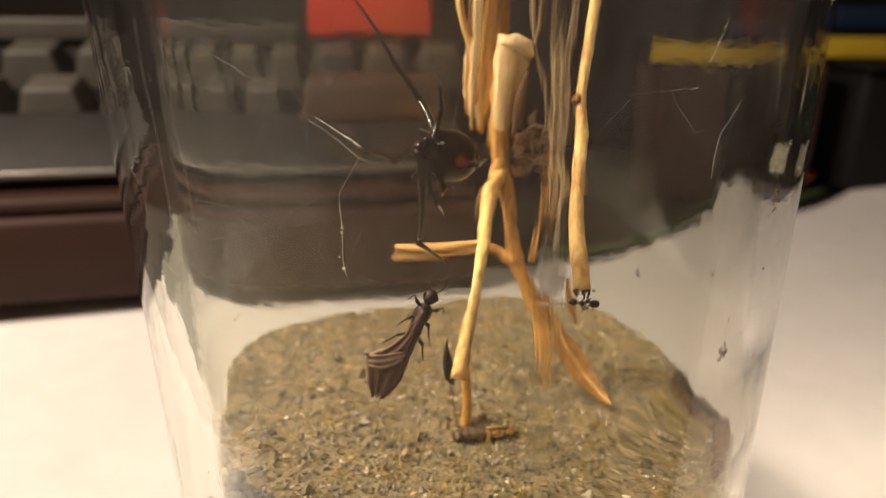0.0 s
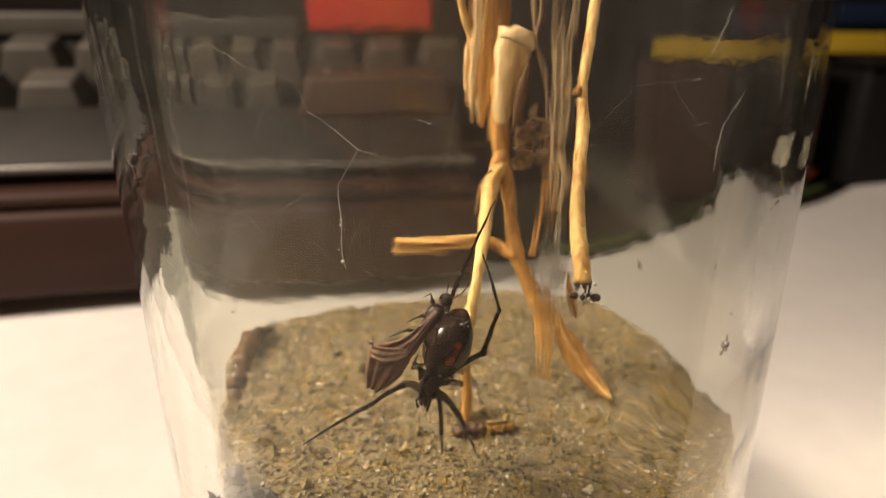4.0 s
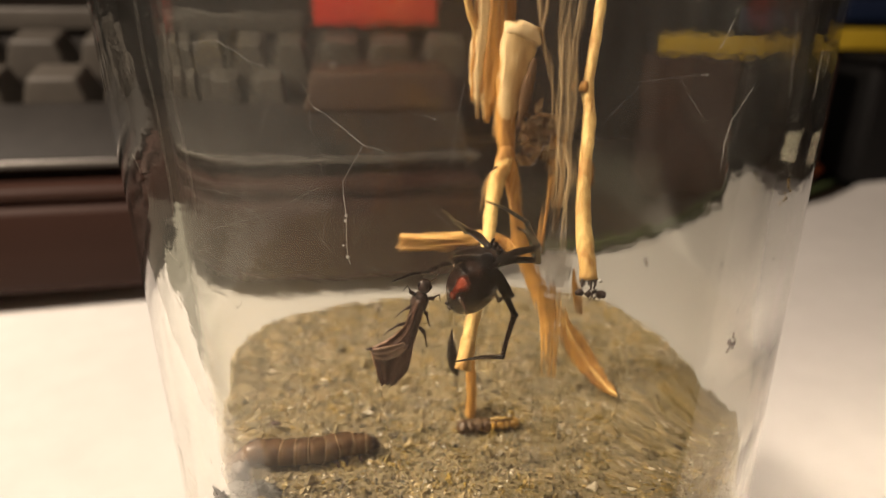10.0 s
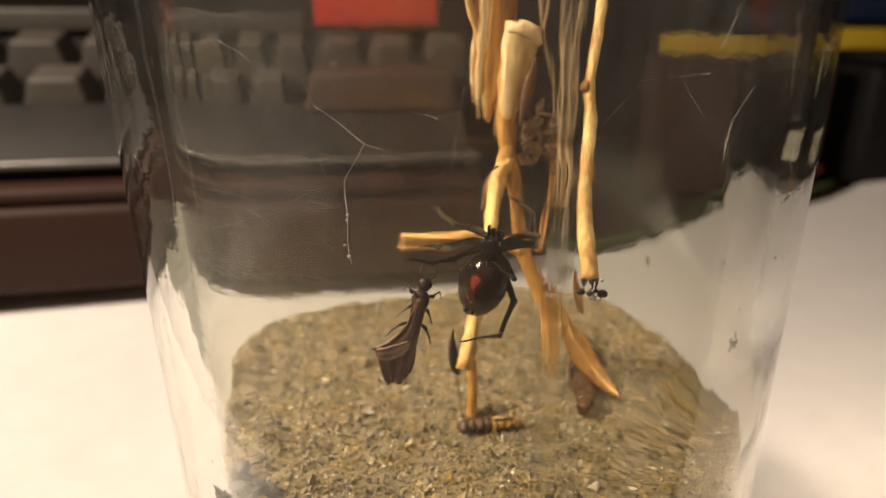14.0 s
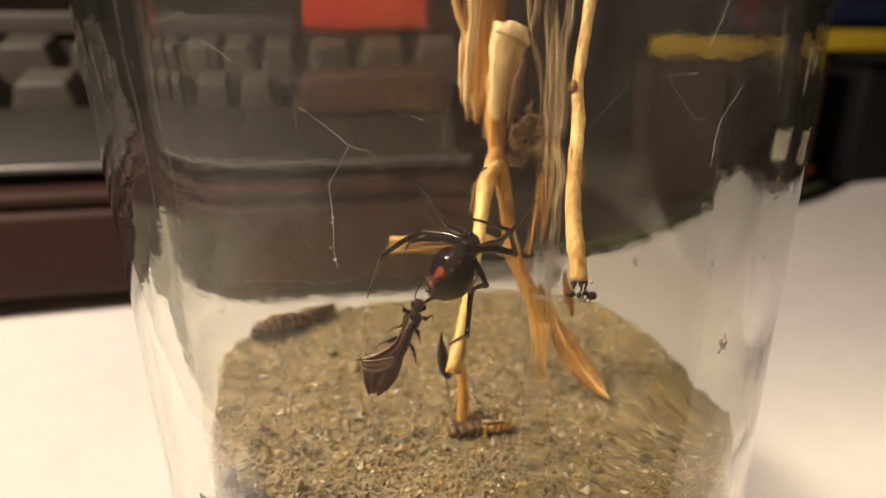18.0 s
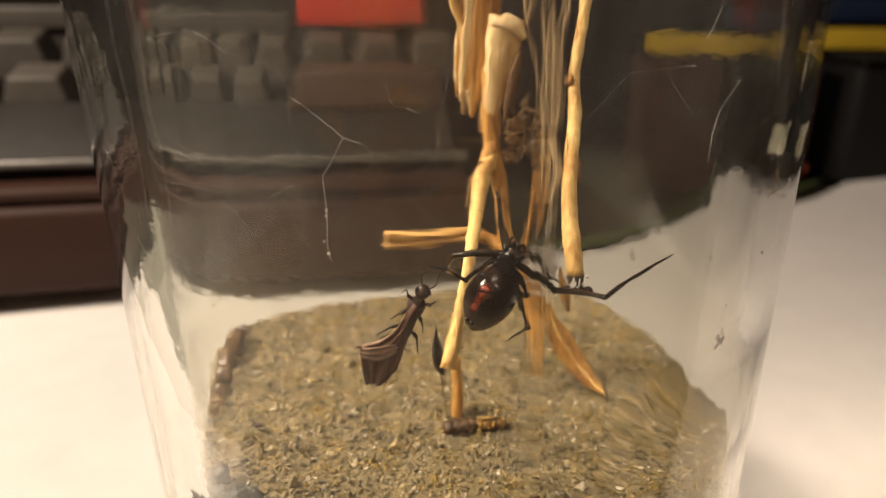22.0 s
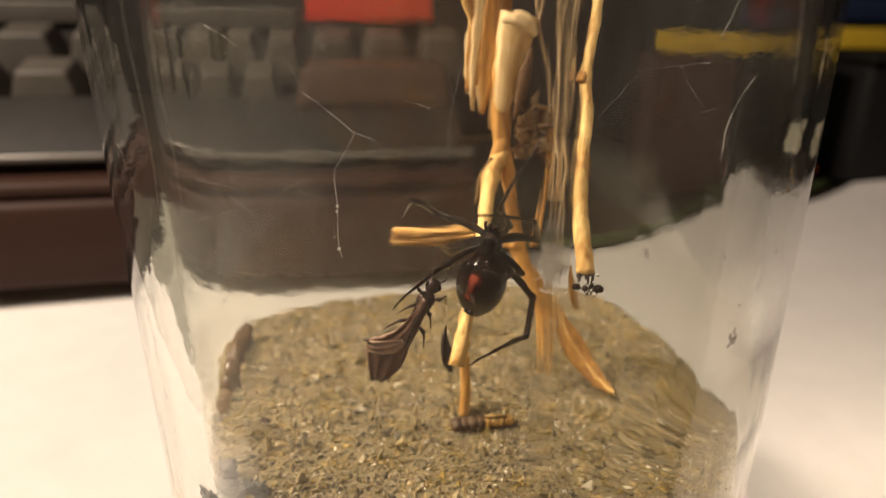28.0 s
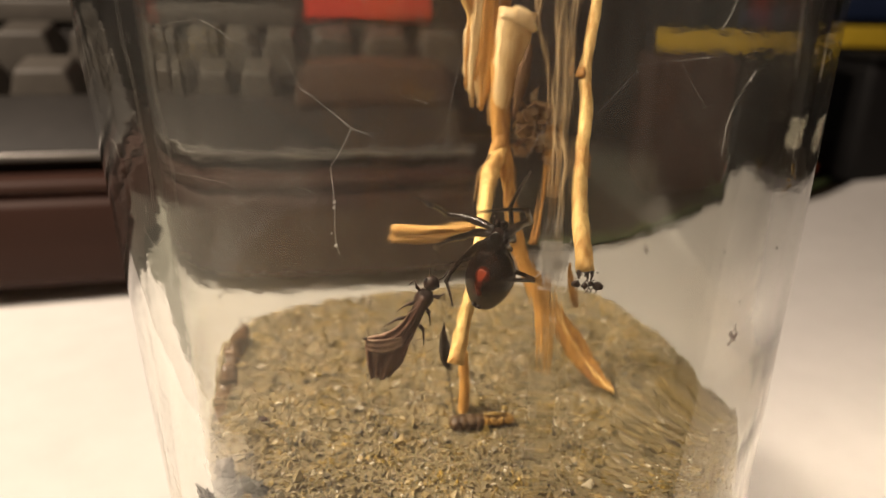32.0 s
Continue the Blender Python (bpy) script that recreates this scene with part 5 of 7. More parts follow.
def spider():
    """A widow spider: waist at the origin, head along +Y, back along +Z, belly along -Z."""
    ob = base("black_spider", (0, 0, 0), "glossy black spider with a red hourglass on its round belly", "spider")
    egg = lambda y: 1.0 - 0.20 * y * y + 0.10 * y
    belly = part("abdomen", blob((3.55 * MM, 5.3 * MM, 3.75 * MM), (0, -5.2 * MM, 0.9 * MM), 40, 28, egg), BELLY, ob, "large round glossy black abdomen")

    def on_belly(x, y):
        s = (y + 5.2) / 5.3
        k = egg(s)
        d = max(0.0, 1 - s * s - (x / (3.55 * k)) ** 2)
        return Vector((x, y, 0.9 - 3.75 * k * math.sqrt(d) - 0.02)) * MM

    def patch(points_left, name):
        bm = bmesh.new()
        rows = []
        for y, half in points_left:
            rows.append([bm.verts.new(on_belly(half * c / 3, y)) for c in range(-3, 4)])
        for a, b in zip(rows, rows[1:]):
            for c in range(6):
                bm.faces.new((a[c], a[c + 1], b[c + 1], b[c]))
        made = bmesh.ops.extrude_face_region(bm, geom=bm.faces[:])
        for g in made["geom"]:
            if isinstance(g, bmesh.types.BMVert):
                g.co.z += 0.0003
        part(name, bm, RED_MARK, belly, "red hourglass half")
    patch([(-2.4, 0.28), (-2.6, 0.62), (-3.0, 0.66), (-3.4, 0.46), (-3.8, 0.34), (-4.1, 0.12)], "hourglass_upper")
    patch([(-5.25, 0.15), (-5.4, 0.34), (-5.7, 0.46), (-5.95, 0.38), (-6.15, 0.14)], "hourglass_lower")
    for x, y, r in ((-0.45, -8.55, 0.5), (0.45, -8.55, 0.5), (0.0, -8.9, 0.42), (-0.35, -9.2, 0.3), (0.35, -9.2, 0.3)):
        p = on_belly(x, y)
        part("spinneret", blob((r * 0.7 * MM, r * 0.8 * MM, r * MM), p, 8, 6), SPINNERET, belly)
    part("book_lung", blob((0.9 * MM, 0.55 * MM, 0.3 * MM), on_belly(1.3, -1.9), 10, 6), SPIDER_BLACK, belly)
    part("book_lung", blob((0.9 * MM, 0.55 * MM, 0.3 * MM), on_belly(-1.3, -1.9), 10, 6), SPIDER_BLACK, belly)
    part("waist", tube([(0, -0.6 * MM, 0.1 * MM), (0, 0.4 * MM, 0)], [0.5 * MM, 0.5 * MM], 8), SPIDER_BLACK, ob)
    chest = part("head_shield", blob((1.75 * MM, 2.3 * MM, 0.95 * MM), (0, 1.9 * MM, 0.1 * MM), 20, 14, lambda y: 1 - 0.22 * max(0, y), 0.05), SPIDER_HEAD, ob, "dark brown front body")
    part("breastplate", blob((1.05 * MM, 1.5 * MM, 0.35 * MM), (0, 1.5 * MM, -0.75 * MM), 14, 10), SPIDER_BLACK, chest)
    for s in (-1, 1):
        part("jaw", tube([(s * 0.45 * MM, 3.7 * MM, -0.2 * MM), (s * 0.42 * MM, 4.5 * MM, -0.75 * MM), (s * 0.3 * MM, 4.7 * MM, -1.2 * MM)], [0.42 * MM, 0.4 * MM, 0.15 * MM], 8), SPIDER_HEAD, chest)
        part("feeler", tube(smooth_line([(s * 0.9 * MM, 3.4 * MM, -0.4 * MM), (s * 1.2 * MM, 4.3 * MM, -0.5 * MM), (s * 1.0 * MM, 4.9 * MM, -0.9 * MM), (s * 0.8 * MM, 5.1 * MM, -1.3 * MM)], 4), [0.20 * MM] * 13, 7), SPIDER_LEG, chest)
        for x, y in ((0.25, 4.0), (0.65, 3.85), (0.3, 3.7), (0.7, 3.6)):
            part("eye", blob((0.11 * MM, 0.11 * MM, 0.11 * MM), (s * x * MM, y * MM, 0.42 * MM), 8, 6), SPIDER_BLACK, chest)
    legs = {}
    radii = {FEMUR: (0.44, 0.60, 0.52, 0.42), TIBIA: (0.50, 0.41, 0.34, 0.36), TARSUS: (0.32, 0.26, 0.20, 0.10)}
    names = {FEMUR: "femur", TIBIA: "tibia", TARSUS: "tarsus"}
    for k in (1, 2, 3, 4):
        for side in "LR":
            for seg in (FEMUR, TIBIA, TARSUS):
                length = LENGTHS[k][seg]
                fat = 0.86 if k == 3 else 1.0
                n = 10
                bend = [Vector((0, length * i / n, (0.35 if seg == FEMUR else 0.2) * math.sin(math.pi * i / n))) * MM for i in range(n + 1)]
                bm = tube(bend, [v * fat * MM for v in spread_radii(radii[seg], n + 1)], 9)
                piece = part("leg_" + names[seg], bm, SPIDER_LEG, ob)
                r0 = radii[seg][0] * fat * 1.12 * MM
                part("joint", blob((r0, r0 * 1.25, r0), (0, 0, 0), 10, 8), SPIDER_BLACK, piece)
                if seg == TARSUS:
                    for c in (-1, 1):
                        part("claw", tube([(0, length * MM, 0), (c * 0.12 * MM, (length + 0.3) * MM, -0.12 * MM)], [0.07 * MM, 0.02 * MM], 4), SPIDER_BLACK, piece)
                legs[side + str(k), seg] = piece
    return ob, legs


SPIDER, LEGS = spider()


# ---- the crawling larva ----
def larva():
    ob = base("crawling_larva", (0, 0, 0), "shiny brown segmented beetle larva crawling over the sand", "larva")
    rings = []
    for k in range(12):
        r = 2.5 * (0.62, 0.86, 0.95, 1, 1, 1, 1, 0.98, 0.93, 0.86, 0.74, 0.52)[k]
        if k == 0:
            ring = part("head", blob((r * MM, 1.5 * MM, r * 0.85 * MM), (0, 0, 0), 16, 10), LARVA_DARK, ob, "dark glossy head")
            for s in (-1, 1):
                part("jaw", tube([(s * 0.6 * MM, 1.1 * MM, -0.3 * MM), (s * 0.3 * MM, 2.0 * MM, -0.4 * MM)], [0.3 * MM, 0.06 * MM], 6), LARVA_DARK, ring)
        else:
            ring = part("body_ring", blob((r * MM, 1.95 * MM, r * 0.85 * MM), (0, 0, 0), 20, 16, lambda y: ((1 - abs(y) ** 5) ** 0.2 / (1 - y * y) ** 0.5) * (0.94 + 0.06 * math.cos(y * 2)) if abs(y) < 0.995 else 1.0), LARVA, ob)
            part("pale_band", blob((r * 1.012 * MM, 0.22 * MM, r * 0.862 * MM), (0, 1.05 * MM, 0), 18, 8), LARVA_BAND, ring)
            if k in (1, 2, 3):
                for s in (-1, 1):
                    part("leg", tube([(s * r * 0.7 * MM, 0, -r * 0.4 * MM), (s * (r + 0.7) * MM, 0.3 * MM, -r * 0.5 * MM), (s * (r + 0.8) * MM, 0.5 * MM, -r * 0.86 * MM)], [0.3 * MM, 0.22 * MM, 0.08 * MM], 6), LARVA_DARK, ring)
            if k == 11:
                for s in (-1, 1):
                    part("tail_spike", tube([(s * 0.5 * MM, -0.9 * MM, 0.5 * MM), (s * 1.1 * MM, -3.6 * MM, 1.5 * MM)], [0.3 * MM, 0.05 * MM], 6), LARVA_DARK, ring)
        rings.append(ring)
    return ob, rings


CRAWLER, RINGS = larva()


# ---- what moves ----
class Rows:
    """Rows of seconds and numbers, read between the rows by a smooth line."""

    def __init__(self):
        self.all = []

    def add(self, *rows):
        self.all.extend(rows)

    def at(self, t):
        r = self.all
        i = max(0, min(len(r) - 2, sum(1 for q in r if q[0] <= t) - 1))
        a, b = r[i], r[i + 1]
        u = max(0.0, min(1.0, (t - a[0]) / (b[0] - a[0])))
        before, after = r[max(i - 1, 0)], r[min(i + 2, len(r) - 1)]
        out = []
        for k in range(1, len(a)):
            h = b[0] - a[0]
            m0 = 0.6 * (b[k] - before[k]) / max(b[0] - before[0], 1e-6) * h
            m1 = 0.6 * (after[k] - a[k]) / max(after[0] - a[0], 1e-6) * h
            out.append((2 * u ** 3 - 3 * u * u + 1) * a[k] + (u ** 3 - 2 * u * u + u) * m0 + (3 * u * u - 2 * u ** 3) * b[k] + (u ** 3 - u * u) * m1)
        return out


def frame_from(y_axis, z_hint, at):
    y = Vector(y_axis).normalized()
    z = Vector(z_hint)
    z = (z - y * z.dot(y)).normalized()
    m = Matrix((y.cross(z), y, z)).transposed().to_4x4()
    m.translation = at
    return m


def spider_pose(row):
    p, head = Vector(row[:3]) * MM, Vector(row[3:6])
    m = frame_from(head, (0, 0.93, -0.36), p)
    return m @ Matrix.Rotation(radians(BELLY_TURN), 4, "Y")


BELLY_TURN = -24.0


def motions():
    body_rows, prey_rows, larva_rows = Rows(), Rows(), Rows()
    leg_rows = {side + str(k): Rows() for k in (1, 2, 3, 4) for side in "LR"}
    # the spider's waist in millimetres and the way its head points
    body_rows.add((0, -4.28, -31, 76.48, -0.56, -0.77, 0.31),
         (0.3, -0.92, -31, 73.15, -0.63, -0.77, 0.05),
         (0.5, -0, -31, 69.25, -0.61, -0.77, -0.2),
         (1, -0.83, -31, 64.1, -0.62, -0.54, -0.56),
         (1.5, -0.41, -31, 59.5, -0.38, -0.7, -0.61),
         (2, -2.66, -31, 53.23, -0.5, -0.55, -0.67),
         (2.5, -0.64, -31, 46.29, -0.38, -0.65, -0.66),
         (3, -3.24, -31, 44.36, -0.29, -0.39, -0.87))
    body_rows.add((3.5, -3.84, -31, 42.85, -0.27, -0.21, -0.94),
         (5.5, -4.31, -31, 40.54, -0.82, -0.56, -0.07),
         (6, 0.29, -31, 49.49, 0.14, -0.16, 0.98),
         (7, 2.87, -31, 57.3, 0.5, -0.31, 0.81),
         (8, 3.59, -31, 58.63, 0.42, -0.27, 0.87),
         (9, 3.64, -31, 59.26, 0.39, -0.19, 0.9),
         (10, 2.07, -31, 58.9, 0.46, -0.36, 0.82),
         (11, 1.95, -31, 60.66, 0.49, -0.24, 0.84))
    body_rows.add((12, 0.11, -31, 60.74, 0.42, -0.35, 0.84),
         (13, -1.27, -31, 61.41, 0.35, -0.29, 0.89),
         (14, 2.55, -31, 60.14, 0.23, -0.18, 0.96),
         (17, 0.9, -31, 61.77, 0.42, -0.28, 0.86),
         (18, 0.43, -31, 60.79, 0.42, -0.44, 0.8),
         (19, 2.61, -31, 54.89, 0.71, -0.51, 0.49),
         (19.5, 5.76, -31, 53.51, 0.68, -0.39, 0.62),
         (20, 5.05, -31, 47.81, 0.6, -0.69, 0.4))
    body_rows.add((20.5, 4.87, -31, 51.71, 0.51, -0.47, 0.72),
         (21, 5.73, -31, 54.65, 0.61, -0.15, 0.78),
         (22, 6.86, -31, 57.73, 0.44, -0.06, 0.89),
         (23, 7.48, -31, 58.11, 0.3, -0.04, 0.95),
         (24, 6.8, -31, 56.57, 0.24, -0.01, 0.97),
         (25, 8.57, -31, 56.77, 0.15, -0.09, 0.98),
         (27.5, 3.36, -31, 59.86, 0.21, -0.16, 0.96),
         (28, 3.11, -31, 59.55, 0.19, -0.14, 0.97))
    body_rows.add((29, 3.11, -31, 59.5, 0.25, -0.14, 0.96),
         (30, 4.65, -31, 61.7, 0.26, -0.29, 0.92),
         (31, 3.86, -31, 60.18, 0.28, -0.22, 0.93),
         (32, 4.41, -31, 59.92, 0.18, -0.2, 0.96))
    # leg L1: the ways of femur, tibia and tarsus
    leg_rows["L1"].add((0, 0.01, 0.56, -0.83, 0.02, -0.91, -0.41, 0.26, 0.8, -0.54),
         (0.5, -0.27, 0.71, -0.65, -0.14, -0.99, -0.08, -0.17, 0.78, -0.6),
         (1, 0.3, 0.3, -0.91, -0, -0.97, 0.23, -0.03, 0.48, -0.88),
         (1.5, 0.05, 0.54, -0.84, 0.1, -0.99, -0.06, -0.14, 0.59, -0.79),
         (2, 0.14, 0.47, -0.87, -0.18, -0.97, -0.15, -0.38, 0.81, -0.44),
         (2.5, 0.55, 0.46, -0.7, -0.34, -0.9, 0.27, -0.5, 0.87, -0.07),
         (3, 0.55, 0.64, -0.54, 0.04, -0.98, 0.21, 0, 0.52, -0.85))
    leg_rows["L1"].add((3.5, 0.16, 0.78, -0.6, 0.06, -1, 0.01, 0, 0.61, -0.79),
         (5.5, -0.14, 0.9, -0.41, 0.12, -0.99, -0.1, -0.05, 0.67, -0.74),
         (6, -0.32, 0.7, -0.64, -0.15, -0.98, 0.16, -0.14, 0.62, -0.77),
         (7, -0.07, 1, 0.04, -0.06, -0.67, 0.74, -0.01, -0.8, 0.6),
         (8, -0.25, 0.97, -0.07, -0.27, -0.87, 0.42, -0.06, -0.81, 0.59),
         (9, -0.25, 0.96, -0.1, -0.28, -0.84, 0.47, -0.03, -0.86, 0.5),
         (10, -0.38, 0.93, -0.04, -0.18, -0.88, 0.44, -0.12, -0.9, 0.41))
    leg_rows["L1"].add((11, -0.54, 0.83, -0.1, -0.2, -0.85, 0.48, -0.12, -0.92, 0.38),
         (12, -0.43, 0.9, -0.1, -0.15, -0.85, 0.5, -0.06, -0.9, 0.44),
         (13, -0.21, 0.97, -0.15, -0.23, -0.87, 0.44, -0.12, -0.92, 0.38),
         (14, -0.57, 0.82, -0.09, -0.16, -0.89, 0.43, -0.05, -0.91, 0.4),
         (17, -0.37, 0.88, -0.29, -0.28, -0.8, 0.53, -0.13, -0.93, 0.34),
         (18, -0.27, 0.95, -0.18, -0.24, -0.79, 0.57, -0.12, -0.86, 0.49),
         (19, 0.19, 0.97, 0.12, -0.17, -0.55, 0.82, -0.15, -0.78, 0.61))
    leg_rows["L1"].add((19.5, 0.3, 0.9, -0.3, -0.07, -0.49, 0.87, -0.26, -0.75, 0.6),
         (20, 0.61, 0.73, 0.32, -0.08, -0.53, 0.84, -0.35, -0.59, 0.73),
         (20.5, 0.5, 0.87, -0.01, -0.08, -0.55, 0.83, -0.28, -0.71, 0.65),
         (21, 0.22, 0.97, -0.14, -0.06, -0.72, 0.69, -0.19, -0.8, 0.57),
         (22, -0.01, 1, 0.07, -0.12, -0.72, 0.68, -0.11, -0.94, 0.32),
         (23, -0.12, 0.95, -0.27, -0.05, -0.71, 0.7, -0.12, -0.84, 0.54),
         (24, -0.44, 0.89, -0.08, -0.34, -0.77, 0.54, -0.06, -0.94, 0.34))
    leg_rows["L1"].add((25, -0.71, 0.7, 0.09, -0.32, -0.85, 0.43, -0.05, -0.93, 0.37),
         (27.5, -0.71, 0.71, 0.03, -0.22, -0.89, 0.41, -0.25, 0.93, -0.26),
         (28, -0.84, 0.51, 0.18, -0.28, -0.86, 0.43, -0.19, 0.87, -0.45),
         (29, -0.88, 0.44, 0.17, -0.27, -0.86, 0.44, -0.2, 0.85, -0.48),
         (30, -0.83, 0.55, -0.11, -0.1, -0.89, 0.44, -0.29, 0.94, -0.2),
         (31, -0.56, 0.82, -0.13, -0.36, -0.81, 0.46, -0.13, -0.92, 0.37),
         (32, -0.77, 0.63, 0.02, -0.22, -0.89, 0.41, -0.26, 0.95, -0.2))
    # leg L2: the ways of femur, tibia and tarsus
    leg_rows["L2"].add((0, 0.12, 0.63, -0.77, 0.12, -0.99, 0.1, 0.07, 0.9, -0.42),
         (0.5, -0.11, 0.68, -0.72, -0.02, -1, 0.08, -0.07, 0.87, -0.49),
         (1, 0.55, 0.17, -0.82, -0.26, -0.93, 0.25, -0.03, 0.9, -0.43),
         (1.5, 0.48, 0.08, -0.87, -0.24, -0.97, 0.09, -0.22, 0.89, -0.41),
         (2, 0.33, 0.39, -0.86, -0.17, -0.98, 0.07, -0.38, 0.84, -0.38),
         (2.5, 0.41, 0.67, -0.62, -0.01, -0.98, -0.18, 0.03, 0.61, -0.79),
         (3, 0.47, 0.51, -0.73, -0.34, -0.84, -0.42, -0.63, -0.63, 0.46))
    leg_rows["L2"].add((3.5, 0.61, 0.22, -0.76, 0.11, -0.94, 0.32, 0, 0.66, -0.75),
         (5.5, -0.42, 0.7, -0.59, 0.09, -0.98, 0.16, 0.26, -0.8, 0.54),
         (6, -0.21, 0.93, -0.29, 0.07, -0.74, 0.67, -0.02, -0.8, 0.59),
         (7, -0.74, 0.66, -0.15, 0.06, -0.99, 0.1, 0.03, 0.81, -0.58),
         (8, -0.74, 0.63, -0.22, 0.1, -0.99, 0.08, 0.06, 0.84, -0.54),
         (9, -0.74, 0.64, -0.19, 0.1, -0.99, 0.06, 0.06, 0.82, -0.57),
         (10, -0.56, 0.75, -0.35, -0.08, -0.96, 0.26, 0.1, -0.96, 0.27))
    leg_rows["L2"].add((11, -0.63, 0.75, -0.23, -0.18, -0.93, 0.33, -0.01, -0.95, 0.3),
         (12, -0.83, 0.55, -0.08, -0.09, -0.97, 0.22, -0.21, 0.78, -0.59),
         (13, -0.71, 0.66, -0.24, 0.09, -0.98, 0.19, 0.24, -0.93, 0.3),
         (14, -0.68, 0.65, -0.34, -0.15, -0.94, 0.32, -0.13, -0.93, 0.35),
         (17, -0.51, 0.79, -0.34, -0.32, -0.91, 0.25, 0.09, -0.96, 0.27),
         (18, -0.81, 0.58, -0.08, -0.5, -0.86, -0.07, -0.27, 0.57, -0.78),
         (19, -0.64, 0.72, 0.27, -0.44, -0.68, 0.58, -0.15, -0.9, 0.4))
    leg_rows["L2"].add((19.5, -0.13, 0.98, -0.16, -0.43, -0.75, 0.5, -0.29, -0.93, 0.2),
         (20, 0.25, 0.88, 0.41, -0.48, -0.35, 0.8, -0.33, -0.78, 0.54),
         (20.5, -0.24, 0.96, -0.16, -0.59, -0.59, 0.55, -0.45, -0.89, 0.13),
         (21, -0.53, 0.84, -0.06, -0.34, -0.87, 0.36, -0.22, -0.96, 0.18),
         (22, -0.94, 0.28, -0.17, -0.11, -0.98, 0.16, 0.19, 0.86, -0.47),
         (23, -0.84, 0.5, -0.23, -0.18, -0.97, 0.14, -0.1, 0.79, -0.61),
         (24, -0.49, 0.79, -0.38, -0.43, -0.84, 0.33, 0.03, -0.96, 0.28))
    leg_rows["L2"].add((25, -0.56, 0.72, -0.41, -0.53, -0.8, 0.27, -0.03, -0.86, 0.51),
         (27.5, -0.45, 0.7, -0.55, -0.3, -0.87, 0.4, 0.11, -0.96, 0.24),
         (28, -0.55, 0.64, -0.53, -0.23, -0.88, 0.41, 0.1, -0.97, 0.21),
         (29, -0.54, 0.65, -0.54, -0.28, -0.87, 0.41, 0.12, -0.97, 0.2),
         (30, -0.64, 0.67, -0.37, -0.26, -0.95, 0.17, 0.06, 0.62, -0.78),
         (31, -0.5, 0.81, -0.31, -0.38, -0.92, 0.11, 0.11, -0.97, 0.23),
         (32, -0.48, 0.8, -0.35, -0.44, -0.89, 0.13, 0.1, -0.96, 0.28))
    # leg L3: the ways of femur, tibia and tarsus
    leg_rows["L3"].add((0, 0.43, 0.46, -0.78, -0.06, -1, 0.04, -0.03, -0.95, 0.31),
         (0.5, 0.32, 0.77, -0.55, -0.03, -1, -0.07, -0.07, -0.97, 0.23),
         (1, 0.97, 0.11, -0.23, 0.05, -0.8, 0.59, -0.38, -0.78, 0.5),
         (1.5, 0.71, 0.7, -0.01, 0.17, -0.97, 0.15, -0.18, -0.94, 0.27),
         (2, 0.76, 0.19, -0.62, -0.22, -0.9, 0.38, -0.19, -0.84, 0.51),
         (2.5, 0.74, 0.54, -0.39, -0.35, -0.77, 0.53, -0.27, -0.77, 0.57),
         (3, 0.77, 0.57, -0.28, -0.33, -0.77, 0.55, -0.25, -0.89, 0.39))
    leg_rows["L3"].add((3.5, 0.69, 0.62, -0.37, -0.27, -0.76, 0.59, -0.24, -0.86, 0.45),
         (5.5, 0.1, 0.89, -0.45, 0.12, -0.99, 0.06, 0.15, -0.79, 0.6),
         (6, -0.33, 0.5, -0.8, -0.22, -0.89, 0.39, -0.08, -0.94, 0.32),
         (7, -0.85, 0.46, -0.28, -0.61, -0.68, 0.41, -0.36, -0.86, 0.37),
         (8, -0.82, 0.51, -0.24, -0.61, -0.71, 0.36, -0.18, -0.94, 0.3),
         (9, -0.87, 0.43, -0.24, -0.76, -0.61, 0.23, -0.16, -0.98, 0.09),
         (10, -0.68, 0.59, -0.43, -0.77, -0.64, -0.04, -0.63, -0.77, 0.09))
    leg_rows["L3"].add((11, -1, -0.06, 0.01, -0.99, -0.09, 0.08, -0.96, -0.09, 0.26),
         (12, -0.48, 0.83, -0.29, -0.21, -0.81, -0.54, 0.26, -0.95, -0.15),
         (13, -0.68, 0.68, -0.27, -0.41, -0.89, 0.2, -0.24, -0.94, 0.25),
         (14, -0.73, 0.43, -0.53, -0.6, -0.78, 0.17, -0.45, -0.79, 0.41),
         (17, -0.69, 0.59, -0.43, -0.42, -0.9, 0.12, -0.39, -0.89, -0.26),
         (18, -0.68, 0.72, -0.14, -0.57, -0.8, 0.2, -0.03, -0.98, 0.18),
         (19, -0.03, 0.89, 0.46, 0.04, -0.31, 0.95, 0.11, -0.7, 0.71))
    leg_rows["L3"].add((19.5, 0.2, 0.97, 0.09, -0.47, -0.82, 0.33, -0.34, -0.92, 0.19),
         (20, 0.26, 0.75, 0.61, -0.54, -0.52, 0.66, -0.78, -0.6, 0.16),
         (20.5, -0.12, 0.92, 0.36, -0.67, -0.57, 0.48, -0.24, -0.97, 0.09),
         (21, -0.41, 0.89, -0.18, -0.82, -0.45, 0.35, -0.4, -0.9, 0.18),
         (22, -0.4, 0.74, -0.54, -0.5, -0.86, -0.03, -0.75, -0.43, 0.5),
         (23, -0.43, 0.72, -0.55, -0.43, -0.9, 0.03, -0.63, -0.73, 0.24),
         (24, -0.49, 0.65, -0.58, -0.8, -0.57, -0.2, -0.4, -0.84, 0.38))
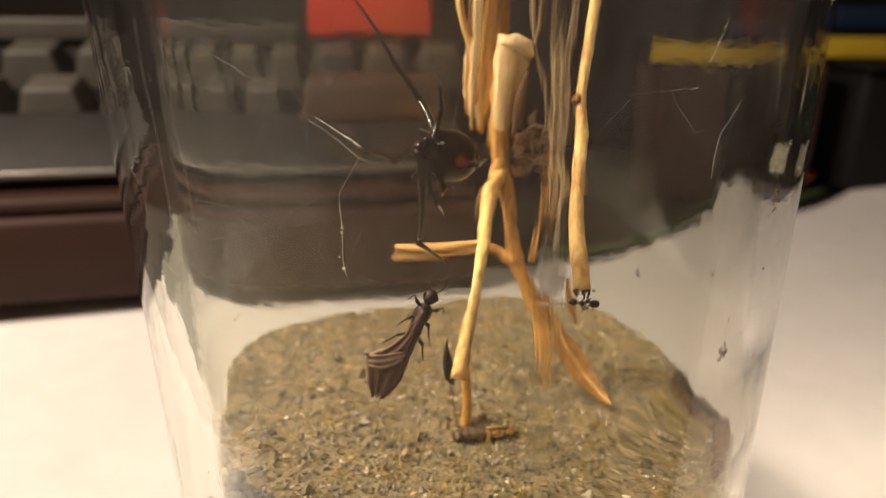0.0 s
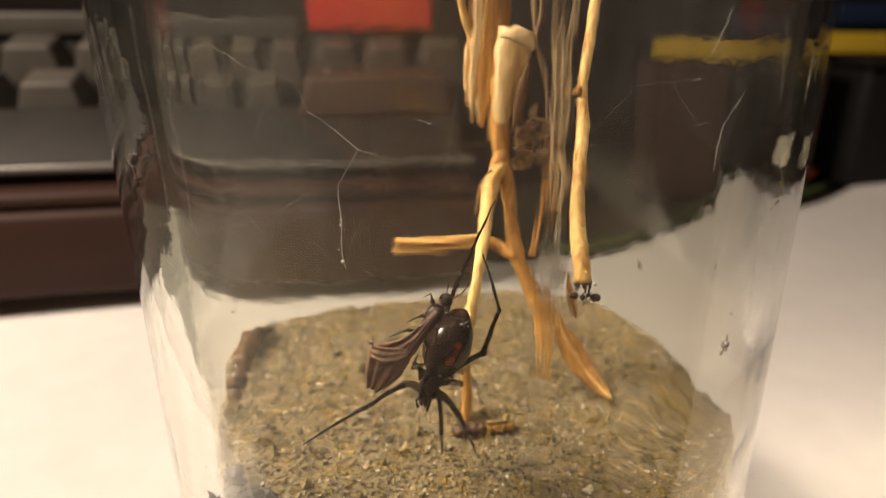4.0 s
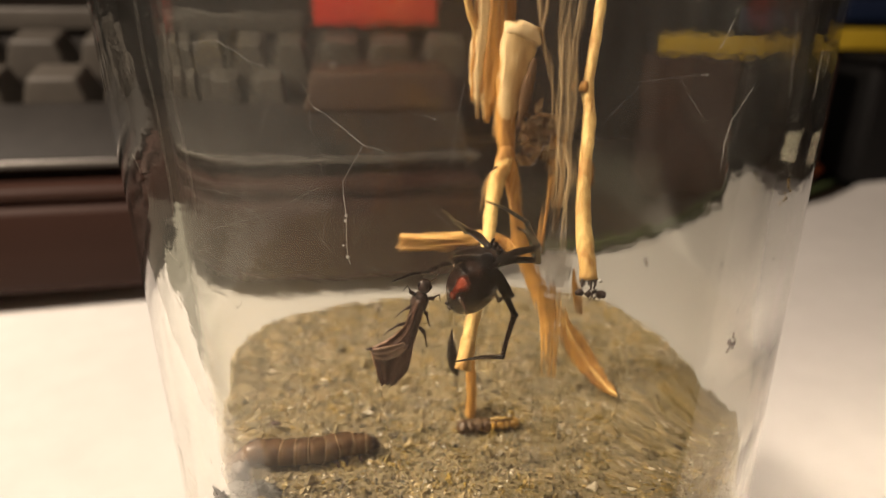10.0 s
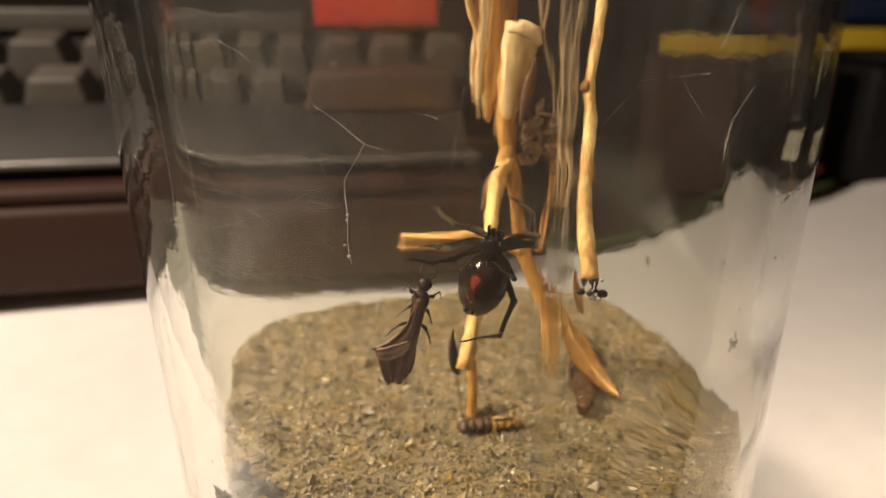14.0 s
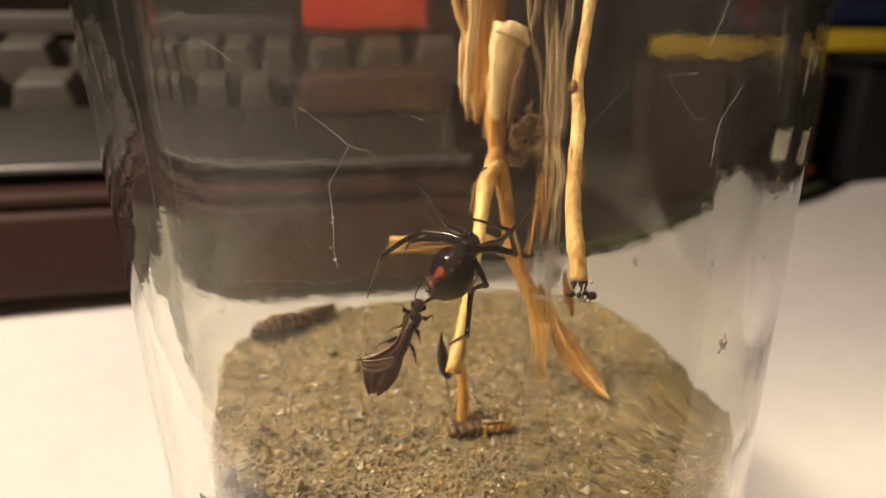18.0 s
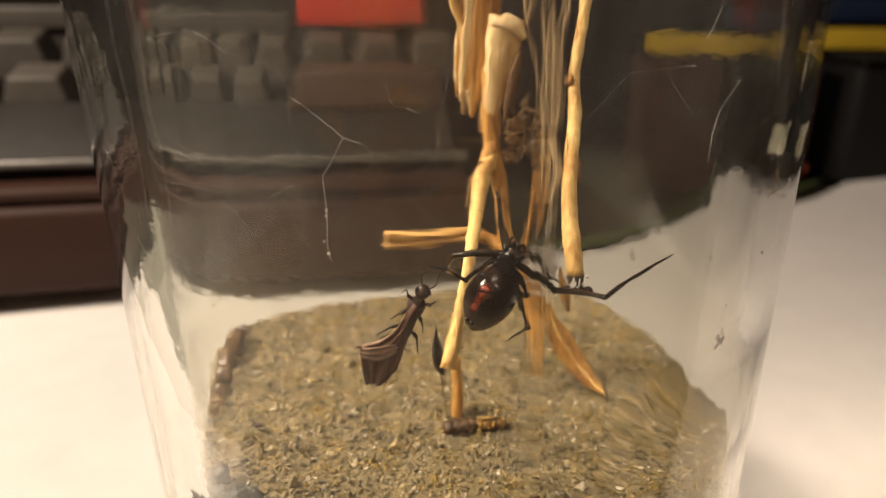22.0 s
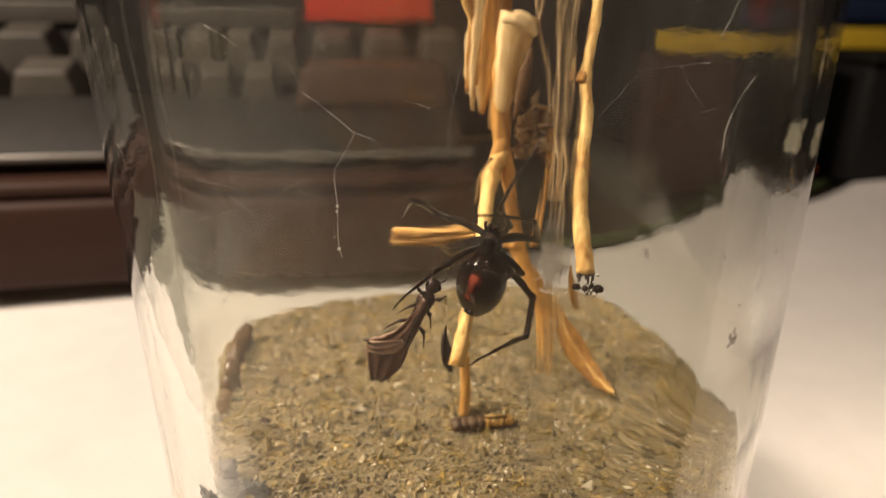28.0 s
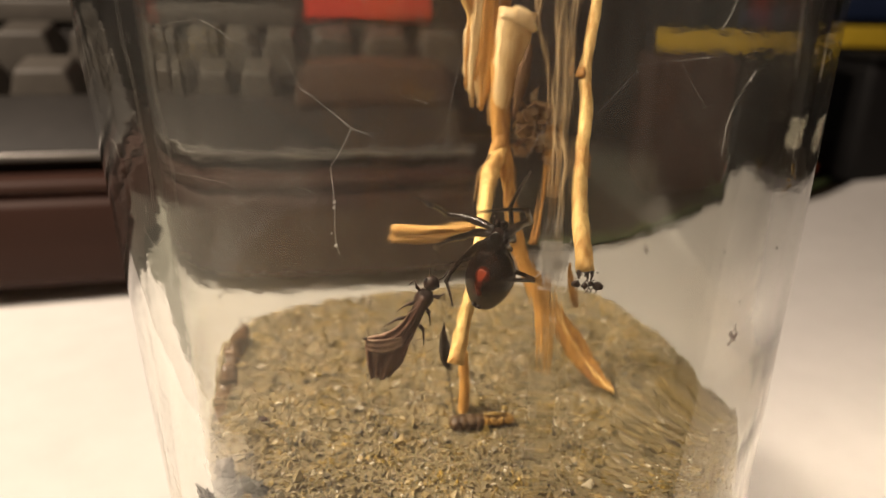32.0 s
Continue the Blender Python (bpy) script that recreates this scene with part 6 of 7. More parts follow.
    leg_rows["L3"].add((25, -0.85, -0.02, -0.52, -0.62, -0.77, -0.15, -0.99, -0.06, 0.14),
         (27.5, -0.91, -0.18, -0.38, -0.56, -0.8, -0.2, -0.68, 0.33, -0.66),
         (28, -0.78, 0.17, -0.6, -0.65, -0.73, -0.2, -0.51, -0.84, -0.21),
         (29, -0.89, -0.19, -0.42, -0.48, -0.87, -0.12, -0.68, 0.39, -0.62),
         (30, -0.82, -0.21, -0.53, -0.28, -0.96, -0.07, -0.27, 0.74, -0.62),
         (31, -0.13, 0.69, -0.71, -0.78, -0.62, -0.1, -0.31, -0.95, 0.09),
         (32, -0.62, 0.4, -0.68, -0.44, -0.84, -0.32, 0.15, -0.99, -0.09))
    # leg L4: the ways of femur, tibia and tarsus
    leg_rows["L4"].add((0, 0.62, 0.71, -0.32, 0.15, -0.94, 0.31, 0.06, -0.96, 0.27),
         (0.5, 0.44, 0.7, -0.56, 0.56, -0.72, 0.41, 0.07, -0.85, 0.52),
         (1, 0.72, 0.57, -0.39, 0.16, -0.86, 0.48, 0.14, -0.85, 0.5),
         (1.5, 0.68, 0.6, -0.42, 0.41, -0.63, 0.66, -0.04, -0.85, 0.53),
         (2, 0.55, 0.63, -0.55, 0.54, -0.36, 0.76, 0, -0.82, 0.57),
         (2.5, 0.98, -0.02, 0.2, 0.26, 0.36, 0.9, -0.51, -0.36, 0.78),
         (3, 0.84, 0.54, 0.05, 0.42, 0.34, 0.84, -0.37, -0.12, 0.92))
    leg_rows["L4"].add((3.5, 0.81, 0.44, 0.4, 0.35, 0.15, 0.93, -0.3, -0.29, 0.91),
         (5.5, 0.26, 0.77, -0.58, -0.14, -0.94, 0.31, -0.04, -0.74, 0.68),
         (6, -0.21, 0.54, -0.81, -0.03, -0.99, 0.11, 0.05, -0.93, 0.37),
         (7, -0.27, 0.63, -0.73, -0.2, -0.98, 0.02, 0.06, -0.94, 0.34),
         (8, -0.21, 0.71, -0.68, -0.16, -0.99, -0.05, 0.02, -0.95, 0.3),
         (9, -0.19, 0.66, -0.72, -0.16, -0.99, -0.05, 0.02, -0.95, 0.3),
         (10, -0.21, 0.74, -0.64, -0.1, -0.99, -0.05, 0.06, -0.95, 0.3))
    leg_rows["L4"].add((11, -0.27, 0.64, -0.72, -0.09, -1, -0, 0.03, -0.96, 0.29),
         (12, -0.18, 0.67, -0.72, -0.13, -0.99, 0.1, 0.05, -0.95, 0.3),
         (13, -0.19, 0.7, -0.69, -0.06, -0.99, 0.09, 0.07, -0.96, 0.27),
         (14, -0.17, 0.81, -0.56, -0.11, -0.99, -0.02, 0.05, -0.97, 0.25),
         (17, -0.24, 0.76, -0.6, -0.22, -0.96, 0.17, -0.04, -0.97, 0.22),
         (18, -0.23, 0.59, -0.77, -0.17, -0.99, 0, -0.07, -0.94, 0.34),
         (19, -0.44, 0.68, -0.59, -0.24, -0.95, 0.22, -0.11, -0.91, 0.4))
    leg_rows["L4"].add((19.5, -0.32, -0.45, -0.84, 0.17, -0.97, 0.19, 0.17, 0.96, -0.22),
         (20, 0.02, 0.21, -0.98, -0.25, -0.96, 0.13, -0.09, 0.7, -0.71),
         (20.5, -0.06, 0.23, -0.97, -0.24, -0.95, 0.21, -0.11, 0.96, -0.25),
         (21, -0.26, 0.43, -0.87, -0.23, -0.96, 0.17, -0.04, 0.84, -0.53),
         (22, -0.12, 0.47, -0.87, -0.25, -0.96, 0.14, 0.12, 0.82, -0.56),
         (23, -0.14, 0.46, -0.88, -0.16, -0.98, 0.14, 0.13, 0.78, -0.62),
         (24, -0.08, 0.85, -0.53, -0.25, -0.96, 0.1, -0.05, -0.98, 0.21))
    leg_rows["L4"].add((25, -0.06, 0.71, -0.7, -0.18, -0.98, 0.03, -0.03, -0.96, 0.29),
         (27.5, -0.17, 0.71, -0.69, 0.03, -1, 0.01, 0.03, -0.97, 0.23),
         (28, -0.16, 0.72, -0.67, 0.03, -1, -0.04, 0.03, -0.96, 0.27),
         (29, -0.19, 0.7, -0.69, 0.03, -1, 0.01, 0.03, -0.96, 0.27),
         (30, -0.29, 0.62, -0.72, -0.02, -1, 0.05, 0.03, -0.96, 0.27),
         (31, -0.3, 0.73, -0.61, -0.01, -1, 0.05, 0.04, -0.96, 0.27),
         (32, -0.25, 0.78, -0.58, -0.02, -1, -0, 0.03, -0.97, 0.25))
    # leg R1: the ways of femur, tibia and tarsus
    leg_rows["R1"].add((0, -0.09, 0.73, -0.68, -0.06, -0.99, 0.15, -0.09, 0.95, -0.29),
         (0.5, -0.24, 0.82, -0.52, -0.13, -0.98, -0.12, -0.12, 0.8, -0.58),
         (1, -0.32, 0.48, -0.82, -0.24, -0.93, -0.29, -0.46, 0.56, -0.69),
         (1.5, -0.47, 0.58, -0.66, -0.69, -0.67, -0.27, -0.88, 0.19, -0.43),
         (2, -0.4, 0.82, -0.41, -0.55, -0.81, 0.2, -0.83, 0.46, -0.33),
         (2.5, -0.29, 0.86, -0.42, -0.5, -0.86, 0.08, -0.79, 0.28, -0.55),
         (3, -0.61, 0.53, -0.59, -0.64, -0.77, 0.06, -0.82, 0.27, -0.51))
    leg_rows["R1"].add((3.5, -0.45, 0.72, -0.54, -0.57, -0.82, 0.09, -0.72, 0.22, -0.66),
         (5.5, 0.17, 0.95, 0.25, 0.18, -0.82, 0.55, 0, -0.75, 0.66),
         (6, 0.85, 0.47, 0.24, 0.09, -0.32, 0.94, -0.33, -0.43, 0.84),
         (7, 0.61, 0.8, -0.01, -0.01, -0.88, 0.47, -0.12, -0.9, 0.41),
         (8, 0.47, 0.88, -0.1, 0.04, -0.9, 0.44, -0.04, -0.88, 0.48),
         (9, 0.61, 0.78, -0.15, -0.28, -0.79, 0.55, -0.31, -0.84, 0.45),
         (10, 0.74, 0.67, -0.03, -0.29, -0.69, 0.67, -0.46, -0.77, 0.44))
    leg_rows["R1"].add((11, 0.55, 0.8, -0.23, 0, -0.92, 0.4, -0.11, -0.91, 0.4),
         (12, 0.73, 0.65, -0.2, -0.11, -0.76, 0.64, -0.43, -0.81, 0.4),
         (13, 0.74, 0.6, -0.31, -0.01, -0.79, 0.61, -0.39, -0.82, 0.42),
         (14, 0.62, 0.77, -0.13, -0.12, -0.77, 0.62, -0.33, -0.84, 0.42),
         (17, 0.64, 0.74, -0.23, -0.16, -0.83, 0.53, -0.6, -0.74, 0.31),
         (18, 0.73, 0.61, -0.29, -0.18, -0.76, 0.63, -0.55, -0.74, 0.38),
         (19, 0.55, 0.75, -0.37, 0.14, -0.99, -0.09, 0.63, 0.53, -0.56))
    leg_rows["R1"].add((19.5, 0.73, 0.66, -0.15, 0.91, -0.13, 0.4, 0.95, -0.01, 0.31),
         (20, 0.98, 0.16, -0.06, 0.65, -0.34, 0.68, 0.66, 0.51, 0.55),
         (20.5, 0.67, 0.71, -0.21, 0.74, -0.5, 0.44, 0.32, -0.63, 0.7),
         (21, 0.41, 0.88, -0.25, 0.23, -0.84, 0.49, 0.72, -0.51, 0.48),
         (22, 0.35, 0.89, -0.28, 0.07, -1, 0.03, 0.3, 0.85, -0.43),
         (23, 0.2, 0.91, -0.36, 0.04, -1, 0.03, 0.35, 0.85, -0.39),
         (24, 0.31, 0.93, -0.22, -0.3, -0.91, 0.3, -0.54, -0.77, 0.33))
    leg_rows["R1"].add((25, 0.52, 0.83, -0.22, -0.5, -0.64, 0.58, -0.59, -0.72, 0.37),
         (27.5, 0.74, 0.65, -0.16, -0.22, -0.83, 0.52, -0.61, -0.75, 0.26),
         (28, 0.72, 0.66, -0.2, -0.17, -0.82, 0.55, -0.62, -0.73, 0.29),
         (29, 0.67, 0.72, -0.18, -0.17, -0.83, 0.52, -0.59, -0.75, 0.29),
         (30, 0.48, 0.84, -0.25, -0.13, -0.84, 0.53, -0.6, -0.76, 0.24),
         (31, 0.55, 0.83, -0.05, -0.17, -0.88, 0.44, -0.57, -0.79, 0.22),
         (32, 0.48, 0.88, -0.06, -0.17, -0.87, 0.46, -0.55, -0.81, 0.22))
    # leg R2: the ways of femur, tibia and tarsus
    leg_rows["R2"].add((0, -0.66, 0.59, -0.46, -0.31, -0.9, 0.32, -0.71, 0.64, 0.29),
         (0.5, -0.65, 0.75, -0.13, -0.29, -0.71, 0.64, 0.04, -0.87, 0.49),
         (1, -0.4, 0.2, -0.89, -0.08, -1, 0.01, -0.2, 0.77, -0.6),
         (1.5, -0.72, 0.64, -0.29, -0.17, -0.98, 0.09, 0.14, 0.77, -0.62),
         (2, -0.79, 0.56, 0.25, -0.05, -0.97, 0.25, 0.3, 0.77, -0.57),
         (2.5, -0.24, 0.95, -0.19, -0.15, -0.97, 0.2, 0.08, -0.89, 0.45),
         (3, -0.18, 0.89, -0.41, -0.19, -0.89, 0.41, -0.05, -0.89, 0.46))
    leg_rows["R2"].add((3.5, -0.28, 0.89, -0.36, -0.08, -0.9, 0.43, 0.23, -0.88, 0.4),
         (5.5, 0.5, 0.68, 0.54, 0.13, -0.64, 0.76, 0.04, -0.41, 0.91),
         (6, 0.9, 0.43, 0.03, 0.02, -0.52, 0.85, -0.46, -0.63, 0.63),
         (7, 0.65, 0.45, -0.61, 0.18, -0.89, 0.43, 0.4, 0.86, -0.32),
         (8, 0.5, 0.66, -0.56, 0.06, -0.94, 0.34, 0.24, 0.88, -0.41),
         (9, 0.8, 0.41, -0.44, -0.23, -0.81, 0.54, 0.1, 0.97, -0.23),
         (10, 0.84, 0.53, -0.14, -0.13, -0.79, 0.59, -0.32, -0.82, 0.47))
    leg_rows["R2"].add((11, 0.54, 0.68, -0.5, -0.28, -0.85, 0.45, -0.2, -0.89, 0.4),
         (12, 0.46, 0.88, 0.09, 0.18, -0.88, 0.44, 0.16, -0.75, 0.64),
         (13, 0.56, 0.81, 0.16, 0.15, -0.92, 0.37, 0.13, -0.84, 0.53),
         (14, 0.74, 0.66, -0.14, -0.09, -0.88, 0.46, -0.32, -0.89, 0.34),
         (17, 0.37, 0.85, -0.39, 0.28, -0.92, 0.28, 0.08, -0.95, 0.3),
         (18, 0.58, 0.81, -0.07, 0.09, -0.87, 0.49, 0.16, -0.79, 0.59),
         (19, 0.68, 0.17, -0.71, 0.89, -0.38, -0.25, 0.91, 0.38, -0.16))
    leg_rows["R2"].add((19.5, 0.53, -0.51, -0.67, 0.76, 0.14, -0.63, 0.95, 0.3, 0.1),
         (20, 0.68, 0.38, -0.63, 0.16, -0.98, 0.09, 0.4, 0.64, -0.66),
         (20.5, 0.77, -0.25, -0.59, 0.31, -0.95, -0.02, 0.19, 0.5, -0.84),
         (21, 0.74, 0.09, -0.67, 0.93, -0.13, 0.35, 0.69, -0.05, 0.73),
         (22, 0.73, 0.28, -0.63, 0.62, -0.75, 0.23, 0.83, 0.44, 0.35),
         (23, 0.66, 0.36, -0.66, 0.62, -0.74, 0.27, 0.85, 0.46, 0.25),
         (24, 0.74, 0.43, -0.52, 0.69, -0.7, 0.17, 0.82, 0.46, 0.34))
    leg_rows["R2"].add((25, 0.71, 0.48, -0.51, 0.53, -0.81, 0.25, 0.83, 0.5, 0.24),
         (27.5, 0.2, 0.98, 0, -0.13, -0.77, 0.62, 0.18, -0.66, 0.73),
         (28, 0.31, 0.95, 0.05, -0.27, -0.78, 0.56, 0.18, -0.72, 0.67),
         (29, 0.28, 0.96, 0.07, -0.24, -0.79, 0.56, 0.18, -0.74, 0.65),
         (30, 0.28, 0.85, -0.44, -0.29, -0.6, 0.75, 0.13, -0.78, 0.61),
         (31, 0.37, 0.91, -0.19, -0.31, -0.66, 0.69, 0.2, -0.78, 0.59),
         (32, 0.23, 0.93, -0.3, -0.14, -0.65, 0.74, 0.1, -0.78, 0.62))
    # leg R3: the ways of femur, tibia and tarsus
    leg_rows["R3"].add((0, 0.19, 0.71, 0.68, -0.05, -0.74, 0.67, -0.07, -0.95, 0.3),
         (0.5, -0.26, 0.9, -0.35, -0.29, -0.79, 0.54, -0.13, -0.88, 0.46),
         (1, -0.16, 0.98, -0.12, -0.13, -0.79, 0.59, 0.25, -0.83, 0.5),
         (1.5, -0.3, 0.95, 0.08, -0.3, -0.61, 0.73, -0.07, -0.81, 0.58),
         (2, -0.12, 0.9, 0.42, -0.22, -0.47, 0.86, 0.28, -0.83, 0.48),
         (2.5, -0.07, 0.99, 0.1, -0.23, -0.86, 0.45, -0.09, -0.97, 0.24),
         (3, -0.2, 0.9, -0.38, -0.21, -0.75, 0.62, 0.11, -0.63, 0.77))
    leg_rows["R3"].add((3.5, -0.32, 0.9, -0.3, -0.2, -0.75, 0.63, 0.19, -0.78, 0.59),
         (5.5, 0.63, 0.77, -0.12, -0.24, -0.62, 0.74, -0.04, -0.73, 0.69),
         (6, 0.64, 0.68, -0.37, -0.1, -0.75, 0.65, -0.29, -0.86, 0.42),
         (7, -0.03, 0.78, -0.62, -0, -0.99, -0.16, -0.29, -0.84, 0.46),
         (8, 0.3, 0.17, -0.94, -0.28, -0.9, 0.33, -0.29, -0.84, 0.45),
         (9, 0.22, -0.04, -0.97, -0.28, -0.87, 0.4, -0.11, 0.9, -0.42),
         (10, 0.53, 0.2, -0.82, -0.43, -0.88, 0.23, -0.23, -0.77, 0.6))
    leg_rows["R3"].add((11, 0.19, 0.22, -0.96, -0.29, -0.65, 0.7, -0.22, -0.86, 0.47),
         (12, 0.54, 0.35, -0.77, -0.29, -0.77, 0.57, -0.21, -0.83, 0.51),
         (13, 0.63, 0.21, -0.74, -0.25, -0.88, 0.4, -0.2, -0.8, 0.56),
         (14, 0.48, 0.38, -0.79, -0.42, -0.77, 0.49, -0.29, -0.78, 0.56),
         (17, 0.4, 0.65, -0.64, -0.36, -0.8, 0.48, -0.69, -0.72, -0.03),
         (18, 0.43, 0.27, -0.86, -0.45, -0.87, 0.21, -0.24, -0.92, 0.31),
         (19, 0.34, 0.29, -0.89, 0.18, -0.9, -0.39, 0.04, -0.98, 0.19))
    leg_rows["R3"].add((19.5, 0.15, -0.5, -0.85, 0.16, -0.9, -0.41, 0.2, 0.6, -0.78),
         (20, 0.22, -0.55, -0.81, 0.11, -0.98, -0.14, 0.22, 0.56, -0.8),
         (20.5, 0.04, 0.48, -0.87, -0.06, -0.92, -0.38, -0.47, -0.77, 0.44),
         (21, -0.07, 0.4, -0.91, 0.04, -0.99, -0.15, -0.29, -0.85, 0.44),
         (22, 0.42, 0.35, -0.84, -0.77, -0.6, 0.23, -0.78, -0.52, 0.35),
         (23, 0.28, 0.16, -0.95, -0.76, -0.61, 0.22, -0.77, -0.49, 0.41),
         (24, 0.4, 0.63, -0.66, -0.28, -0.93, 0.24, -0.99, 0.07, 0.08))
    leg_rows["R3"].add((25, 0.86, -0.36, -0.37, -0.27, -0.42, -0.87, -0.38, -0.56, 0.73),
         (27.5, 0.67, 0.33, -0.67, -0.51, -0.84, 0.18, -0.6, -0.65, 0.47),
         (28, 0.7, 0.29, -0.66, -0.54, -0.83, 0.14, -0.55, -0.65, 0.52),
         (29, 0.7, 0.23, -0.68, -0.51, -0.83, 0.21, -0.8, -0.42, 0.42),
         (30, 0.26, 0.68, -0.68, -0.02, -0.98, 0.21, -0.61, -0.74, 0.28),
         (31, 0.32, 0.89, -0.33, -0.38, -0.92, 0.08, -0.7, -0.69, 0.17),
         (32, 0.24, 0.88, -0.4, -0.46, -0.87, 0.16, -0.98, -0.09, -0.19))
    # leg R4: the ways of femur, tibia and tarsus
    leg_rows["R4"].add((0, -0.36, 0.67, 0.65, -0.29, -0.74, 0.61, -0.25, -0.76, 0.6),
         (0.5, -0.15, 0.99, 0.04, -0.14, -0.73, 0.67, -0.03, -0.91, 0.41),
         (1, -0.64, 0.64, -0.42, -0.12, -0.97, 0.2, 0.01, -0.97, 0.25),
         (1.5, -0.09, 0.99, -0.1, -0.01, -0.79, 0.61, 0.08, -0.81, 0.58),
         (2, 0.12, 0.98, 0.17, 0.01, -0.69, 0.72, 0.07, -0.81, 0.59),
         (2.5, 0.14, 0.93, 0.33, 0.15, -0.29, 0.95, 0.14, -0.57, 0.81),
         (3, 0.1, 0.43, 0.9, 0.19, 0.35, 0.92, 0.48, -0.43, 0.77))
    leg_rows["R4"].add((3.5, 0.03, 0.41, 0.91, 0.27, 0.34, 0.9, 0.53, -0.08, 0.84),
         (5.5, 0.98, -0.16, -0.13, 0.53, 0.35, 0.77, -0.39, -0.2, 0.9),
         (6, 0.74, -0.09, -0.67, 0.06, -0.95, 0.32, -0.45, 0.85, -0.27),
         (7, 0.41, 0.47, -0.78, -0.44, -0.78, -0.45, -0.45, -0.62, 0.65),
         (8, 0.38, 0.48, -0.79, -0.04, -0.92, -0.39, -0.52, -0.79, 0.32),
         (9, 0.29, 0.15, -0.95, -0.34, -0.86, -0.37, -0.51, 0.75, -0.42),
         (10, 0.49, 0.1, -0.87, -0.27, -0.91, -0.32, -0.54, 0.69, -0.48))
    leg_rows["R4"].add((11, 0.3, 0.5, -0.82, -0.28, -0.72, -0.64, -0.16, -0.88, 0.44),
         (12, 0.34, 0.6, -0.73, 0.14, -0.99, 0.02, -0.13, -0.87, 0.47),
         (13, 0.32, 0.52, -0.79, 0.08, -0.99, -0.14, -0.14, -0.85, 0.51),
         (14, 0.37, 0.25, -0.89, -0.32, -0.93, -0.2, -0.43, 0.75, -0.5),
         (17, 0.41, 0.38, -0.83, -0.02, -0.99, -0.16, -0.3, 0.76, -0.57),
         (18, 0.09, 0.59, -0.8, -0.08, -0.89, -0.45, -0.18, -0.91, 0.37),
         (19, 0.06, 0.38, -0.92, -0.47, -0.86, -0.18, -0.39, -0.64, 0.66))
    leg_rows["R4"].add((19.5, -0.14, -0.39, -0.91, -0.37, -0.92, -0.11, -0.39, 0.8, -0.46),
         (20, 0.33, 0.27, -0.9, -0.52, -0.84, 0.18, -0.92, 0.27, -0.29),
         (20.5, 0.42, -0.52, -0.74, -0.77, -0.63, -0.13, -0.36, 0.85, 0.38),
         (21, 0.44, -0.02, -0.9, -0.74, -0.6, -0.29, -0.38, 0.91, -0.16),
         (22, 0.28, 0.49, -0.83, -0, -1, 0.08, -0.13, 0.8, -0.59),
         (23, 0.26, -0.34, -0.9, -0.31, -0.91, -0.27, -0.81, 0.47, -0.35),
         (24, 0.35, 0.75, -0.56, -0.16, -0.98, -0.14, -0.32, -0.91, 0.27))
    leg_rows["R4"].add((25, 0.36, 0.7, -0.62, -0.09, -0.99, -0.07, 0.22, 0.73, -0.65),
         (27.5, 0.69, 0.03, -0.72, -0.23, -0.94, -0.24, -0.57, 0.52, -0.64),
         (28, 0.69, -0.04, -0.73, -0.22, -0.95, -0.22, -0.56, 0.51, -0.66),
         (29, 0.66, 0.17, -0.73, -0.11, -0.94, -0.32, -0.51, 0.61, -0.6),
         (30, 0.69, 0.27, -0.67, -0.21, -0.97, -0.06, -0.42, 0.84, -0.35),
         (31, 0.79, 0.44, -0.42, -0.26, -0.97, -0.03, -0.47, -0.81, 0.34),
         (32, 0.22, 0.74, -0.64, 0.28, -0.93, 0.22, -0.57, -0.77, 0.27))
    # the winged insect's head in millimetres and the way from head to tail
    prey_rows.add((0, -4.78, -32, 56.11, -0.42, -0.14, -0.9),
         (0.5, -4.55, -32, 55.95, -0.45, -0.18, -0.87),
         (1, -5.65, -32, 54.33, -0.38, 0.05, -0.92),
         (1.5, -4.76, -32, 55.44, -0.43, -0.11, -0.9),
         (2, -3.67, -32, 53.95, -0.49, -0.06, -0.87),
         (2.5, -4.25, -32, 54.13, -0.52, -0.11, -0.85),
         (3, -4.06, -32, 54.22, -0.47, -0.06, -0.88),
         (3.5, -2.43, -32, 54.58, -0.6, -0.18, -0.78))
    prey_rows.add((5.5, -3.78, -32, 55, -0.52, -0.13, -0.85),
         (6, -4.12, -32, 54.77, -0.41, -0.06, -0.91),
         (7, -5.08, -32, 55.73, -0.35, -0, -0.94),
         (8, -4.95, -32, 56.81, -0.32, -0.09, -0.94),
         (9, -5.18, -32, 56.35, -0.3, -0.02, -0.95),
         (10, -6.2, -32, 56.2, -0.29, 0.01, -0.96),
         (11, -6.06, -32, 57.42, -0.27, -0.12, -0.96),
         (12, -6.82, -32, 56, -0.27, 0.08, -0.96))
    prey_rows.add((13, -7.45, -32, 55, -0.21, 0.18, -0.96),
         (14, -6.38, -32, 56.36, -0.24, 0.04, -0.97),
         (17, -6.13, -32, 55.85, -0.31, 0, -0.95),
         (18, -5.55, -32, 53.6, -0.37, 0.13, -0.92),
         (19, -4.96, -32, 53.07, -0.43, 0.17, -0.89),
         (19.5, -3.57, -32, 54.39, -0.56, -0.08, -0.82),
         (20, -3.48, -32, 54.24, -0.53, 0.03, -0.85),
         (20.5, -3.56, -32, 54.19, -0.49, 0.05, -0.87))
